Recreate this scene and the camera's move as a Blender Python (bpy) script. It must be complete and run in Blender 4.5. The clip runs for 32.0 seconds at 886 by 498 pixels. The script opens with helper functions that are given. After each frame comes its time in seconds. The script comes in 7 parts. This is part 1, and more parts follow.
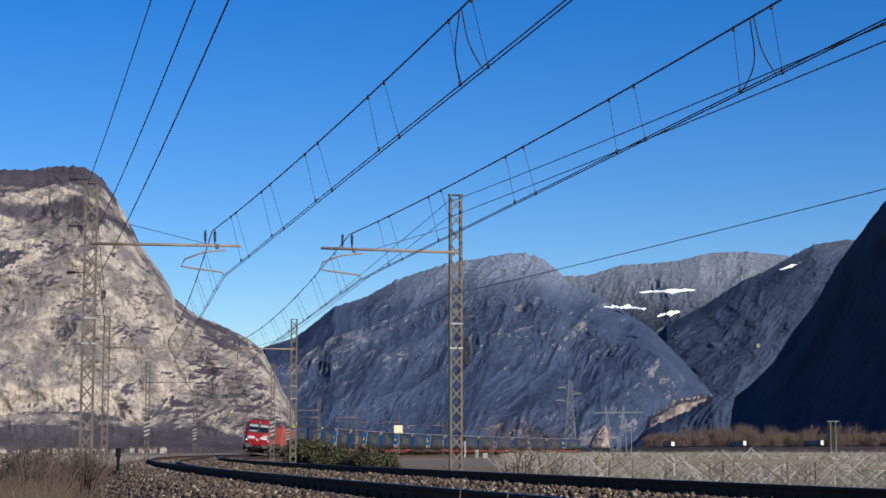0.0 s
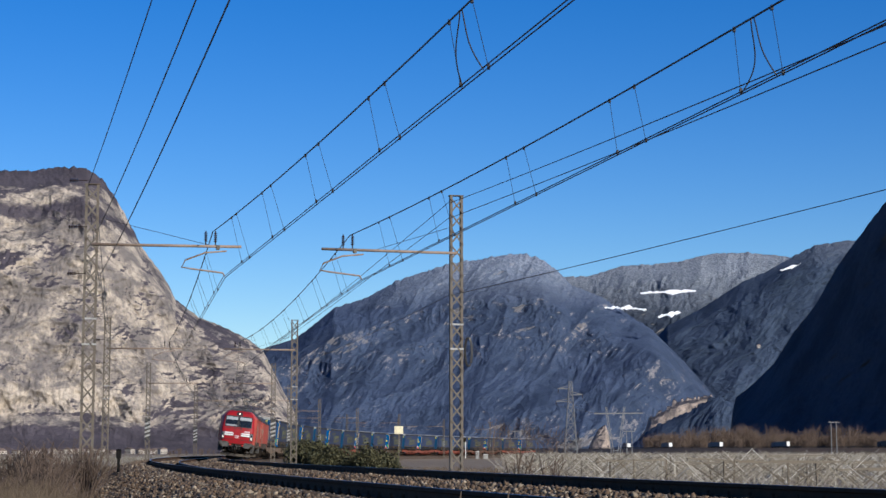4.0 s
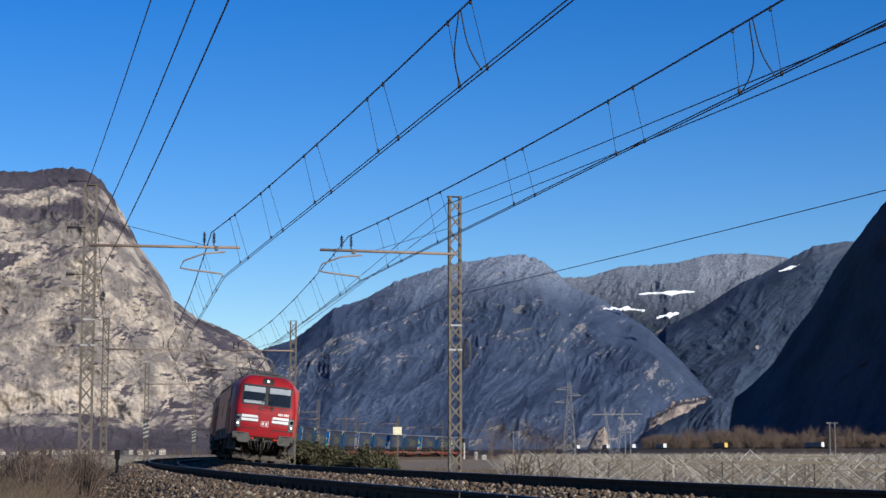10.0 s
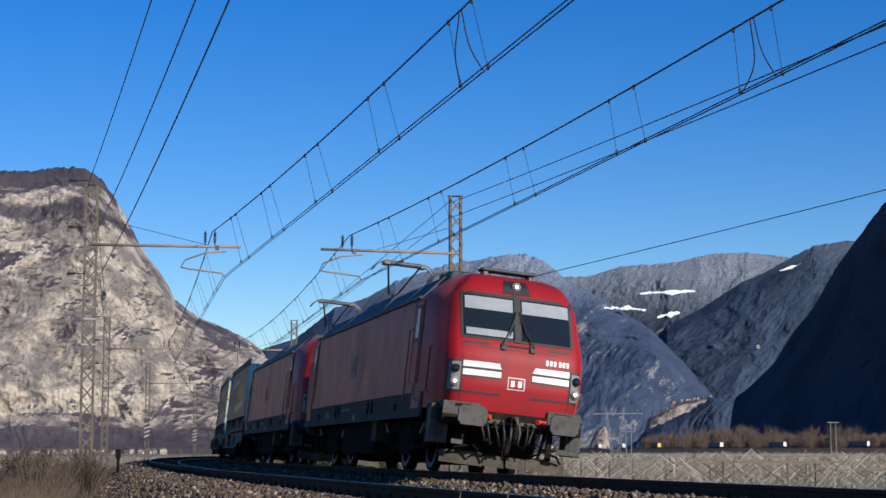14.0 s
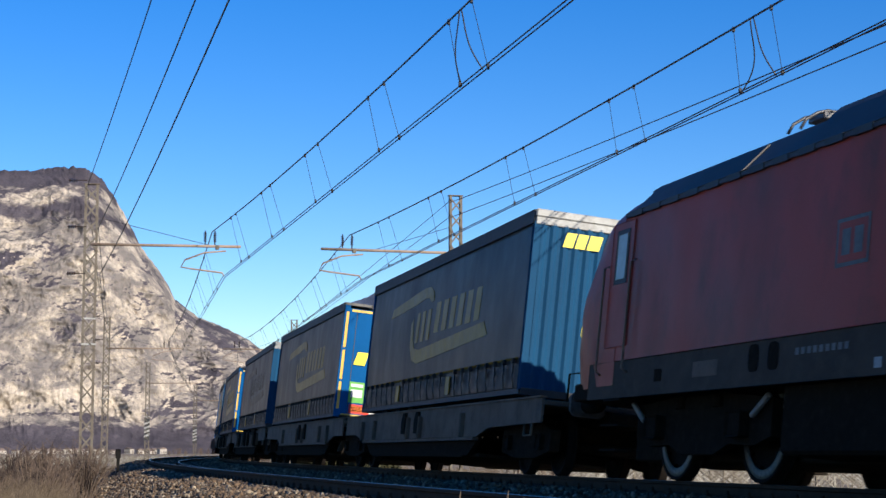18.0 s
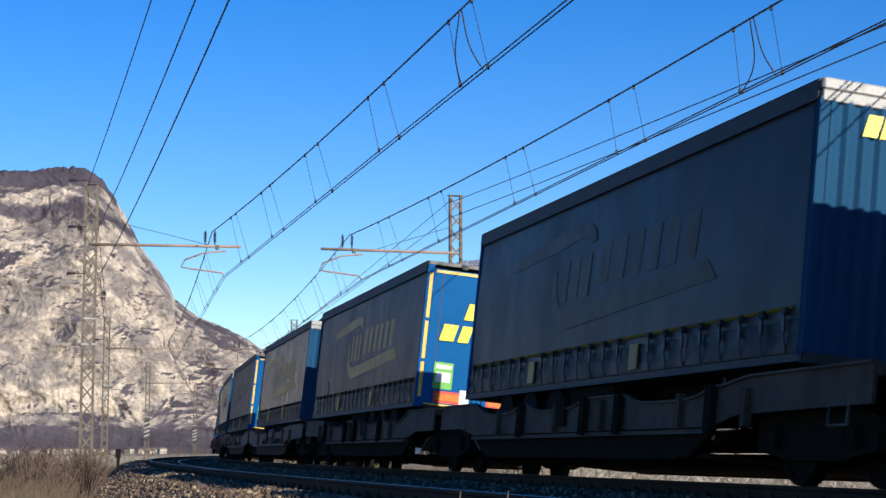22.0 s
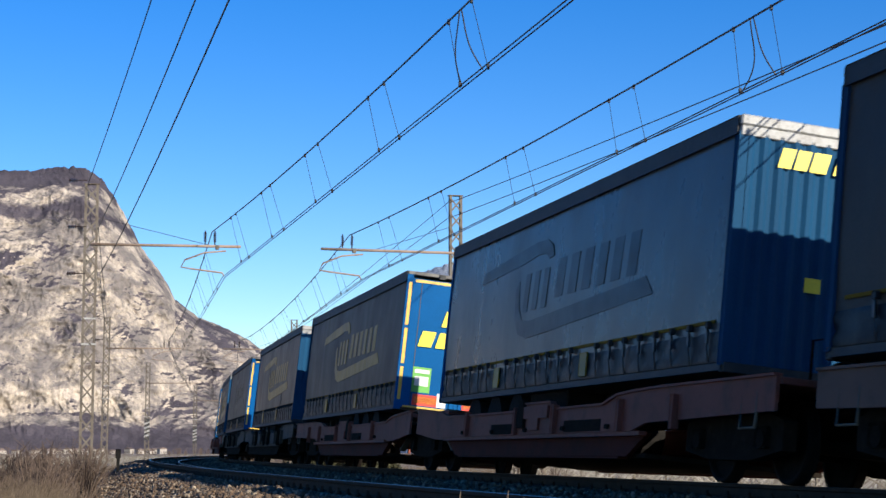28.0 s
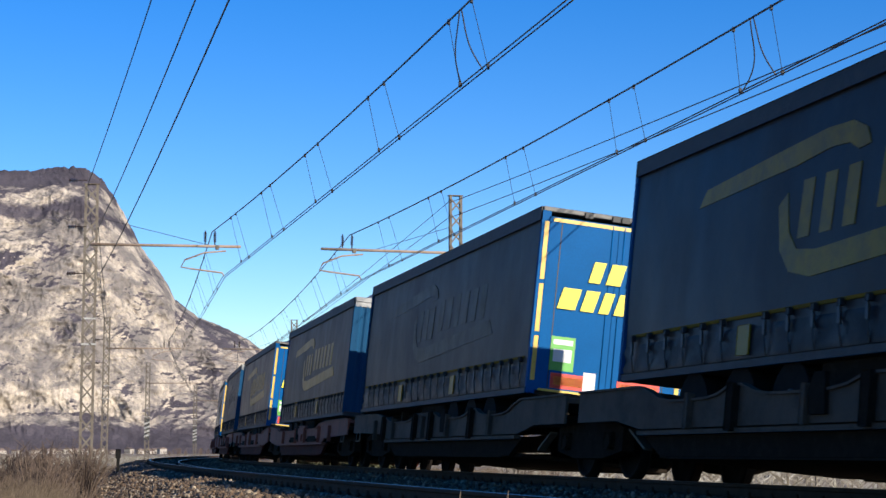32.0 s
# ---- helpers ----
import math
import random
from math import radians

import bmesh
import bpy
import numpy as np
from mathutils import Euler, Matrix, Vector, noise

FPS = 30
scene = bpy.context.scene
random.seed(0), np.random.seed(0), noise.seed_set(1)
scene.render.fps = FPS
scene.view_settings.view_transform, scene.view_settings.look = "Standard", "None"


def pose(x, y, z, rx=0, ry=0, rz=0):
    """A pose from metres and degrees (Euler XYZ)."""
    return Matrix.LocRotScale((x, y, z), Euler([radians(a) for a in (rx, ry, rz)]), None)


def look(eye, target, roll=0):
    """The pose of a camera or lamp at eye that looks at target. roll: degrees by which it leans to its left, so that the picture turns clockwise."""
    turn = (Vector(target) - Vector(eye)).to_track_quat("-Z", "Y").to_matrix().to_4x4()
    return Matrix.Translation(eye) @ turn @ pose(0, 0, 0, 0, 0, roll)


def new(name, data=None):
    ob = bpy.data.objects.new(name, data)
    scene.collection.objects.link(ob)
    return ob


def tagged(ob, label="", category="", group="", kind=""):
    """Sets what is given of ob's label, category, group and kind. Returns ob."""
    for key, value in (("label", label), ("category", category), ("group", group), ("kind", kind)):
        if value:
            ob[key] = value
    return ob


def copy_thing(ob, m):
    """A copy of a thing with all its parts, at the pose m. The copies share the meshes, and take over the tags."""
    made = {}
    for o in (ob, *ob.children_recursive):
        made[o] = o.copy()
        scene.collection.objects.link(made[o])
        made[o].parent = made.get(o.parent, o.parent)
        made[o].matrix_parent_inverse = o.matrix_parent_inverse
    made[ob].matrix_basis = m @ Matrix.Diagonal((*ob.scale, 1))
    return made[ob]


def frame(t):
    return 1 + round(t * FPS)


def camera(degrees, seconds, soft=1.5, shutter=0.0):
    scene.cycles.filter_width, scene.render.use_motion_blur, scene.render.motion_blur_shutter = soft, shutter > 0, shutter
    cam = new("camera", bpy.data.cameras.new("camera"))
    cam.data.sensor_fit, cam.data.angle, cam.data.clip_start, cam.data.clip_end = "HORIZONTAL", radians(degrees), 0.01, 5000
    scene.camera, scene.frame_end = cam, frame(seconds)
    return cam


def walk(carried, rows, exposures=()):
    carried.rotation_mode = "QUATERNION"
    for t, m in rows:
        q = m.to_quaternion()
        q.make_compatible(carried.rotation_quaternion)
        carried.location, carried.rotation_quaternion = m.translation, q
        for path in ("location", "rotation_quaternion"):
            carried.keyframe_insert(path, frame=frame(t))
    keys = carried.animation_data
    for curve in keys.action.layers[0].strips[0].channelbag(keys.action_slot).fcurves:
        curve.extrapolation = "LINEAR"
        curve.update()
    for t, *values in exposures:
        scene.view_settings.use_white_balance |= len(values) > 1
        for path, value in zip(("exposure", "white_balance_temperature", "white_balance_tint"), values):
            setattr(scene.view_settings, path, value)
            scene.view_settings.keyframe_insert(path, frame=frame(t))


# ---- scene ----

# The line: a circular curve of radius R; s runs along it away from the camera, u across it towards the inside of the curve.
R, X0, Y0 = 801.24, -20.70, 218.30
CANT = 0.108
SPEED = 11.103
S_FRONT = -32.40
EYE_Z = 0.44
TILT = 6.70


def on_line(s, u=0.0, z=0.0):
    a = s / R
    return Vector((X0 + R - (R - u) * math.cos(a), Y0 + (R - u) * math.sin(a), z))


def across(s):
    return Vector((math.cos(s / R), -math.sin(s / R), 0))


def shake(t, right, down):
    return t, pose(0, 0, EYE_Z, 90 + TILT + math.degrees(down / 3051.4), 0, math.degrees(right / 3051.4))


# ---- camera: on a tripod, with a slight tremor ----
cam = camera(28.81, 32.0, soft=1.5, shutter=0.12)
walk(cam, [shake(0, 0, 0), shake(1, 0.2, 0.4), shake(2, 1, 1.5), shake(7, 1, 1.5), shake(8, 0.3, 2.2), shake(9, 0.2, 2),
           shake(10, -1.5, 3), shake(11.3, -1.4, 4), shake(12.5, 0, 3.2), shake(13, -0.6, 3), shake(14, 0, 2), shake(17, 0, 1.5),
           shake(19, 0, 1), shake(20, 0, 0.2), shake(21, 0, 1), shake(23, 0, 1.4), shake(32, 0, 1.4)],
     exposures=[(0, 0.55, 6250, 10), (14, 0.57, 6250, 10), (17, 1.0, 6600, 10), (32, 1.05, 6600, 10)])

# ---- light ----
SUN_AZ, SUN_EL = 138.0, 23.0
world = bpy.data.worlds.new("sky")
scene.world = world
world.use_nodes = True
wn = world.node_tree.nodes
sky = wn.new("ShaderNodeTexSky")
sky.sky_type, sky.sun_disc = "NISHITA", False
sky.sun_elevation, sky.sun_rotation = radians(SUN_EL), radians(SUN_AZ)
sky.altitude, sky.air_density, sky.dust_density, sky.ozone_density = 300, 1.0, 0.1, 4.0
wn["Background"].inputs["Strength"].default_value = 0.08
deep = wn.new("ShaderNodeHueSaturation")
deep.inputs["Hue"].default_value, deep.inputs["Saturation"].default_value = 0.515, 1.37
world.node_tree.links.new(sky.outputs["Color"], deep.inputs["Color"])
world.node_tree.links.new(deep.outputs["Color"], wn["Background"].inputs["Color"])
sun = new("sun", bpy.data.lights.new("sun", "SUN"))
sun.data.energy, sun.data.angle, sun.data.color = 4.4, radians(0.5), (1.0, 0.93, 0.82)
to_sun = Vector((math.sin(radians(SUN_AZ)) * math.cos(radians(SUN_EL)), math.cos(radians(SUN_AZ)) * math.cos(radians(SUN_EL)), math.sin(radians(SUN_EL))))
sun.matrix_world = look(to_sun * 200, (0, 0, 0))


# ---- materials ----
def nodes_of(name):
    m = bpy.data.materials.new(name)
    m.use_nodes = True
    return m, m.node_tree.nodes, m.node_tree.links, m.node_tree.nodes["Principled BSDF"]


def mix(n, l, fac, a, b):
    """Colour a to b by fac; each a colour or a socket."""
    x = n.new("ShaderNodeMix")
    x.data_type = "RGBA"
    for k, value in ((0, fac), (6, a), (7, b)):
        if isinstance(value, (int, float)):
            x.inputs[k].default_value = value
        elif isinstance(value, (tuple, list)):
            x.inputs[k].default_value = (*value, 1)[:4]
        else:
            l.new(value, x.inputs[k])
    return x.outputs[2]


def noise_at(n, l, scale, detail=4, rough=0.6, stretch=(1, 1, 1), coords="Object", lo=0.4, hi=0.65, turn=0.0):
    tc, mp, nz, rp = n.new("ShaderNodeTexCoord"), n.new("ShaderNodeMapping"), n.new("ShaderNodeTexNoise"), n.new("ShaderNodeMapRange")
    mp.inputs["Scale"].default_value = stretch
    nz.inputs["Scale"].default_value, nz.inputs["Detail"].default_value, nz.inputs["Roughness"].default_value = scale, detail, rough
    rp.inputs[1].default_value, rp.inputs[2].default_value = lo, hi
    if turn:
        tn = n.new("ShaderNodeMapping")
        tn.inputs["Rotation"].default_value = (0, radians(turn), 0)
        l.new(tc.outputs[coords], tn.inputs[0])
        l.new(tn.outputs[0], mp.inputs[0])
    else:
        l.new(tc.outputs[coords], mp.inputs[0])
    l.new(mp.outputs[0], nz.inputs["Vector"])
    l.new(nz.outputs[0], rp.inputs[0])
    return rp.outputs[0]


def bump(n, l, b, height, strength=0.3, distance=0.01):
    k = n.new("ShaderNodeBump")
    k.inputs["Strength"].default_value, k.inputs["Distance"].default_value = strength, distance
    l.new(height, k.inputs["Height"])
    l.new(k.outputs[0], b.inputs["Normal"])


def surface(name, base, second=None, dirt=None, scale=3.0, fine=40.0, rough=0.5, metal=0.0, relief=0.2, depth=0.01, stretch=(1, 1, 1), dirt_lo=0.5, dirt_hi=0.75, vary=0.0, coat=0.0, shine=0.5, dust=0.0, matt=0.0):
    """A worn surface: a base colour clouded with a second one, stained with dirt, with fine relief."""
    m, n, l, b = nodes_of(name)
    big, small = noise_at(n, l, scale, stretch=stretch), noise_at(n, l, fine, 3, 0.7, lo=0.3, hi=0.7)
    second = second or tuple(c * 0.75 for c in base)
    col = mix(n, l, big, base, second)
    if dirt:
        col = mix(n, l, noise_at(n, l, scale * 2.3, 6, 0.7, stretch, lo=dirt_lo, hi=dirt_hi), col, dirt)
    col = mix(n, l, small, col, mix(n, l, 0.35, col, tuple(c * 0.5 for c in base)))
    if vary:
        oi, hv, mr = n.new("ShaderNodeObjectInfo"), n.new("ShaderNodeHueSaturation"), n.new("ShaderNodeMapRange")
        mr.inputs[3].default_value, mr.inputs[4].default_value = 1 - vary, 1 + vary
        l.new(oi.outputs["Random"], mr.inputs[0])
        l.new(mr.outputs[0], hv.inputs["Value"])
        l.new(col, hv.inputs["Color"])
        col = hv.outputs[0]
    l.new(col, b.inputs["Base Color"])
    b.inputs["Roughness"].default_value, b.inputs["Metallic"].default_value = rough, metal
    b.inputs["Coat Weight"].default_value, b.inputs["Specular IOR Level"].default_value = coat, shine
    if matt:
        mr = n.new("ShaderNodeMapRange")
        mr.inputs[3].default_value, mr.inputs[4].default_value = rough, rough + matt
        l.new(noise_at(n, l, scale * 1.7, 5, 0.65, stretch, lo=0.35, hi=0.7), mr.inputs[0])
        l.new(mr.outputs[0], b.inputs["Roughness"])
    if dust:
        b.inputs["Sheen Weight"].default_value, b.inputs["Sheen Roughness"].default_value = dust, 0.5
        b.inputs["Sheen Tint"].default_value = (0.62, 0.50, 0.40, 1)
    if relief:
        bump(n, l, b, small, relief, depth)
    return m


def plain(name, base, rough=0.5, metal=0.0):
    return surface(name, base, tuple(c * 0.9 for c in base), scale=2.0, rough=rough, metal=metal, relief=0.05)


def island(name, colours, rough=0.9, fine=30):
    """For joined heaps: each piece takes its own shade between two colours."""
    m, n, l, b = nodes_of(name)
    g = n.new("ShaderNodeNewGeometry")
    rp = n.new("ShaderNodeValToRGB")
    rp.color_ramp.elements[0].color, rp.color_ramp.elements[1].color = (*colours[0], 1), (*colours[-1], 1)
    for i, c in enumerate(colours[1:-1]):
        rp.color_ramp.elements.new((i + 1) / (len(colours) - 1)).color = (*c, 1)
    l.new(g.outputs["Random Per Island"], rp.inputs[0])
    small = noise_at(n, l, fine, 3, 0.7, lo=0.3, hi=0.7)
    l.new(mix(n, l, small, rp.outputs[0], mix(n, l, 0.4, rp.outputs[0], (0.02, 0.018, 0.015))), b.inputs["Base Color"])
    b.inputs["Roughness"].default_value = rough
    return m


def lamp_glow(name, colour, strength):
    m, n, l, b = nodes_of(name)
    b.inputs["Base Color"].default_value = (*colour, 1)
    b.inputs["Emission Color"].default_value, b.inputs["Emission Strength"].default_value = (*colour, 1), strength
    return m


def rocky(name, rock, rock_dark, wood, wood_light, steep_lo, steep_hi, scale, snow=None, snow_from=0.0, patches=0.0, patch_lo=0.58, blotchy=0.9, wooded=()):
    """A mountain side: bare rock where it is steep or in patches, bare winter woods elsewhere, a dusting of snow higher up."""
    m, n, l, b = nodes_of(name)

    def calc(kind, x, y, z=None):
        k = n.new("ShaderNodeMath")
        k.operation = kind
        for i, value in enumerate((x, y, z)):
            if isinstance(value, (int, float)):
                k.inputs[i].default_value = value
            elif value is not None:
                l.new(value, k.inputs[i])
        return k.outputs[0]

    g, sep = n.new("ShaderNodeNewGeometry"), n.new("ShaderNodeSeparateXYZ")
    l.new(g.outputs["Normal"], sep.inputs[0])
    blot = noise_at(n, l, scale * 1.6, 12, 0.72, (1, 1, 1.5), lo=0.0, hi=1.0)
    rp = n.new("ShaderNodeMapRange")
    rp.inputs[1].default_value, rp.inputs[2].default_value = steep_lo + blotchy / 2, steep_hi + blotchy / 2
    l.new(calc("MULTIPLY_ADD", blot, blotchy, sep.outputs[2]), rp.inputs[0])
    woods = rp.outputs[0]
    if patches:
        bare = noise_at(n, l, scale * 4.0, 12, 0.74, (1, 1, 1.6), lo=patch_lo, hi=patch_lo + 0.06, turn=40)
        steep = n.new("ShaderNodeMapRange")
        steep.inputs[1].default_value, steep.inputs[2].default_value = 0.75, 0.40
        l.new(sep.outputs[2], steep.inputs[0])
        woods = calc("SUBTRACT", woods, calc("MULTIPLY", calc("MULTIPLY", bare, steep.outputs[0]), patches))
    if wooded:
        height, sway = n.new("ShaderNodeSeparateXYZ"), noise_at(n, l, scale * 1.1, 12, 0.66, lo=0.0, hi=1.0)
        l.new(g.outputs["Position"], height.inputs[0])
        level = calc("MULTIPLY_ADD", sway, 150, height.outputs[2])
        for low, high in wooded:
            for a0, a1, inside in ((low + 69, low + 81, True), (high + 69, high + 81, False)):
                edge = n.new("ShaderNodeMapRange")
                edge.inputs[1].default_value, edge.inputs[2].default_value = (a0, a1) if inside else (a1, a0)
                l.new(level, edge.inputs[0])
                belt = edge.outputs[0] if inside else calc("MULTIPLY", belt, edge.outputs[0])
            woods = calc("MAXIMUM", woods, belt)
    grey = noise_at(n, l, scale * 1.5, 12, 0.72, (1, 1, 1.3), lo=0.42, hi=0.54)
    stain = noise_at(n, l, scale * 9.0, 10, 0.78, (1, 1, 0.7), lo=0.45, hi=0.66)
    rockc = mix(n, l, grey, rock, mix(n, l, 0.75, rock, rock_dark))
    rockc = mix(n, l, stain, rockc, mix(n, l, 0.75, rockc, rock_dark))
    strata = noise_at(n, l, scale * 3.0, 9, 0.75, (0.35, 0.35, 2.6), lo=0.52, hi=0.68, turn=14)
    rockc = mix(n, l, strata, rockc, mix(n, l, 0.6, rockc, rock_dark))
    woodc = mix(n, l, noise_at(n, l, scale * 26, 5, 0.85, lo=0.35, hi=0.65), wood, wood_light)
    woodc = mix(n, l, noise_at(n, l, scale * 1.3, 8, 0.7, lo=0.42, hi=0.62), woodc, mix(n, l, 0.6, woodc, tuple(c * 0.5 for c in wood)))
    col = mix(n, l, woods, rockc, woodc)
    if snow:
        ps, hr = n.new("ShaderNodeSeparateXYZ"), n.new("ShaderNodeMapRange")
        l.new(g.outputs["Position"], ps.inputs[0])
        hr.inputs[1].default_value, hr.inputs[2].default_value = snow_from, snow_from + 160
        l.new(ps.outputs[2], hr.inputs[0])
        dust = noise_at(n, l, scale * 30, 6, 0.9, lo=0.36, hi=0.7)
        col = mix(n, l, calc("MULTIPLY", hr.outputs[0], dust), col, snow)
    l.new(col, b.inputs["Base Color"])
    b.inputs["Roughness"].default_value = 0.95
    b.inputs["Specular IOR Level"].default_value = 0.1
    bump(n, l, b, noise_at(n, l, scale * 12, 9, 0.8, lo=0.2, hi=0.8), 0.7, 0.06 / scale)
    return m


RED = surface("loco red paint", (0.27, 0.008, 0.013), (0.22, 0.010, 0.013), (0.09, 0.022, 0.020), 1.2, 60, 0.5, relief=0.03, stretch=(1, 1, 0.35), dirt_lo=0.50, dirt_hi=0.85, shine=0.2)
SIDE_RED = surface("grimy loco side", (0.430, 0.074, 0.054), (0.320, 0.068, 0.050), (0.135, 0.058, 0.043), 0.8, 50, 0.30, relief=0.02, stretch=(0.7, 0.7, 0.45), dirt_lo=0.48, dirt_hi=0.78, shine=0.05, matt=0.15)
ROOF_GREY = surface("loco roof grey", (0.046, 0.052, 0.060), (0.034, 0.038, 0.044), (0.03, 0.027, 0.024), 1.2, 40, 0.6, shine=0.3)
SKIRT = surface("grimy loco skirt", (0.076, 0.056, 0.042), (0.056, 0.041, 0.031), (0.095, 0.072, 0.054), 1.5, 40, 0.8, relief=0.2, shine=0.15)
FRAME_GREY = surface("buffer beam grey", (0.085, 0.080, 0.074), (0.062, 0.058, 0.053), (0.030, 0.025, 0.020), 3, 40, 0.7, shine=0.2)
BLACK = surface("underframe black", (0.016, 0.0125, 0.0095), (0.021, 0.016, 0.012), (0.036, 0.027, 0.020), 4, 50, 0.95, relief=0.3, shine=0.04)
PLOUGH = surface("dusty plough steel", (0.088, 0.075, 0.060), (0.062, 0.052, 0.042), (0.030, 0.024, 0.019), 3, 40, 0.85, relief=0.2, shine=0.1)
RUBBER = plain("black rubber", (0.012, 0.012, 0.012), 0.6)
WHITE = surface("white paint", (0.62, 0.62, 0.60), (0.55, 0.55, 0.53), scale=4, rough=0.4, relief=0.03)
BLIND = surface("pale sun blind", (0.26, 0.28, 0.29), (0.22, 0.24, 0.25), scale=5, rough=0.8, relief=0.05)
# Pale yellow stands for sky light showing in the pane.
DOOR_GLASS = surface("pale yellowish door window", (0.40, 0.34, 0.22), (0.33, 0.28, 0.18), scale=4, rough=0.25, relief=0.02)
GLASS = plain("dark cab glass", (0.012, 0.016, 0.02), 0.06)
LENS = plain("lamp lens", (0.22, 0.22, 0.21), 0.15)
GLOW = lamp_glow("headlight", (1.0, 0.92, 0.76), 3.5)
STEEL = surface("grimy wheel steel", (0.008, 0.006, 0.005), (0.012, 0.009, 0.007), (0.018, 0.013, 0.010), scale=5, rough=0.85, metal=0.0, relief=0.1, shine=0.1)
DISC = surface("brake disc steel", (0.24, 0.21, 0.17), (0.15, 0.13, 0.11), (0.05, 0.042, 0.035), scale=8, rough=0.6, metal=0.2, relief=0.05)
PANTO = surface("pantograph grey", (0.07, 0.07, 0.075), (0.05, 0.05, 0.055), scale=6, rough=0.5, metal=0.3)
# Lighter copy of PANTO; sun on the raised head is put into its colour.
PANTO_SUNLIT = plain("sunlit pantograph grey", (0.13, 0.13, 0.127), 0.4)
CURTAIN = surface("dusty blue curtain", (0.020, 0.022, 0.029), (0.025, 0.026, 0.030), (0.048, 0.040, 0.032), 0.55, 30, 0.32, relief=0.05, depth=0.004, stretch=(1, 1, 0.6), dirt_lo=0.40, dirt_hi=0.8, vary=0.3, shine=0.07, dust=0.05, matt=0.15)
# Sunlit blue for the inner side; CURTAIN is its greyer, dusted copy in shade.
SUNLIT_CURTAIN = surface("sunlit blue curtain", (0.018, 0.036, 0.088), (0.022, 0.037, 0.080), (0.040, 0.044, 0.058), 0.55, 30, 0.4, relief=0.06, depth=0.004, dirt_lo=0.45, dirt_hi=0.8, vary=0.2, shine=0.2)
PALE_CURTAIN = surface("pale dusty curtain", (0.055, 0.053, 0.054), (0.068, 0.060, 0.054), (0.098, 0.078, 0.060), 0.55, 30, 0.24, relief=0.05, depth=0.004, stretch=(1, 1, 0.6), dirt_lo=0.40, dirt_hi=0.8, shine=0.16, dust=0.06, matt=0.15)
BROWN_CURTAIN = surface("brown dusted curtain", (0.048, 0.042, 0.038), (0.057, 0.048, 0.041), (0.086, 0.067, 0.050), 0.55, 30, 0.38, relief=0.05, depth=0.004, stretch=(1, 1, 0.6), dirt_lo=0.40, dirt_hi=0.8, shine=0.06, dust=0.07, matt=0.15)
DULL_LOGO = surface("dull olive logo", (0.120, 0.118, 0.045), (0.095, 0.094, 0.042), (0.06, 0.065, 0.055), 1.5, 40, 0.5, relief=0.03)
DARK_LOGO = surface("dark faded logo", (0.026, 0.026, 0.030), (0.022, 0.022, 0.025), (0.05, 0.044, 0.038), 1.5, 40, 0.28, relief=0.03, shine=0.09, dust=0.06, matt=0.12)
FAINT_LOGO = surface("nearly vanished logo", (0.072, 0.054, 0.026), (0.052, 0.043, 0.032), (0.050, 0.043, 0.037), 1.5, 40, 0.36, relief=0.03, shine=0.07, dust=0.06, dirt_lo=0.4, dirt_hi=0.7, matt=0.15)
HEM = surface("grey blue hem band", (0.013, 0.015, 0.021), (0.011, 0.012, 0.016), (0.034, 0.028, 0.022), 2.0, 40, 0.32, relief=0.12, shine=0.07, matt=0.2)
DOOR_BLUE = surface("blue trailer door", (0.001, 0.078, 0.235), (0.001, 0.068, 0.205), (0.012, 0.085, 0.20), 1.1, 40, 0.45, relief=0.04, dirt_lo=0.62, dirt_hi=0.98, shine=0.05)
BULK_BLUE = surface("corrugated bulkhead blue", (0.006, 0.054, 0.122), (0.006, 0.044, 0.100), (0.026, 0.055, 0.090), 1.1, 40, 0.75, relief=0.04, stretch=(1, 1, 0.4), dirt_lo=0.6, dirt_hi=0.98, shine=0.12)
YELLOW = surface("lettering yellow", (0.72, 0.60, 0.03), (0.66, 0.54, 0.03), scale=3, rough=0.5, relief=0.02)
FADED = surface("faded curtain yellow", (0.30, 0.185, 0.012), (0.24, 0.150, 0.014), (0.13, 0.090, 0.034), 1.5, 40, 0.28, relief=0.03, dirt_lo=0.42, dirt_hi=0.75, shine=0.07, dust=0.05, matt=0.12)
LINE_YELLOW = surface("dull yellow curtain line", (0.20, 0.115, 0.01), (0.14, 0.085, 0.012), scale=2, rough=0.8, relief=0.02, shine=0.06)
EDGE_YELLOW = surface("reflective yellow tape", (0.62, 0.40, 0.06), (0.50, 0.33, 0.06), scale=5, rough=0.4, relief=0.02)
LIGHT_GREY = surface("pale aluminium cap", (0.31, 0.31, 0.295), (0.23, 0.23, 0.22), (0.15, 0.135, 0.115), 3, 40, 0.5)
DARK_RAIL = surface("dark curtain rail", (0.034, 0.033, 0.034), (0.024, 0.024, 0.025), (0.06, 0.052, 0.044), 2, 40, 0.6, shine=0.25)
DULL_CAP = surface("dull grey header", (0.13, 0.125, 0.115), (0.09, 0.087, 0.08), (0.05, 0.046, 0.04), 3, 40, 0.6, relief=0.1)
STRAP = plain("black strap", (0.012, 0.012, 0.013), 0.5)
GREEN = plain("sticker green", (0.10, 0.36, 0.06), 0.4)
ORANGE = plain("marker orange", (0.75, 0.24, 0.03), 0.35)
SIGN_RED = plain("marker red", (0.62, 0.05, 0.03), 0.35)
PYLON = surface("galvanised pylon steel", (0.17, 0.175, 0.18), (0.13, 0.13, 0.135), (0.09, 0.08, 0.07), 2, 20, 0.7)
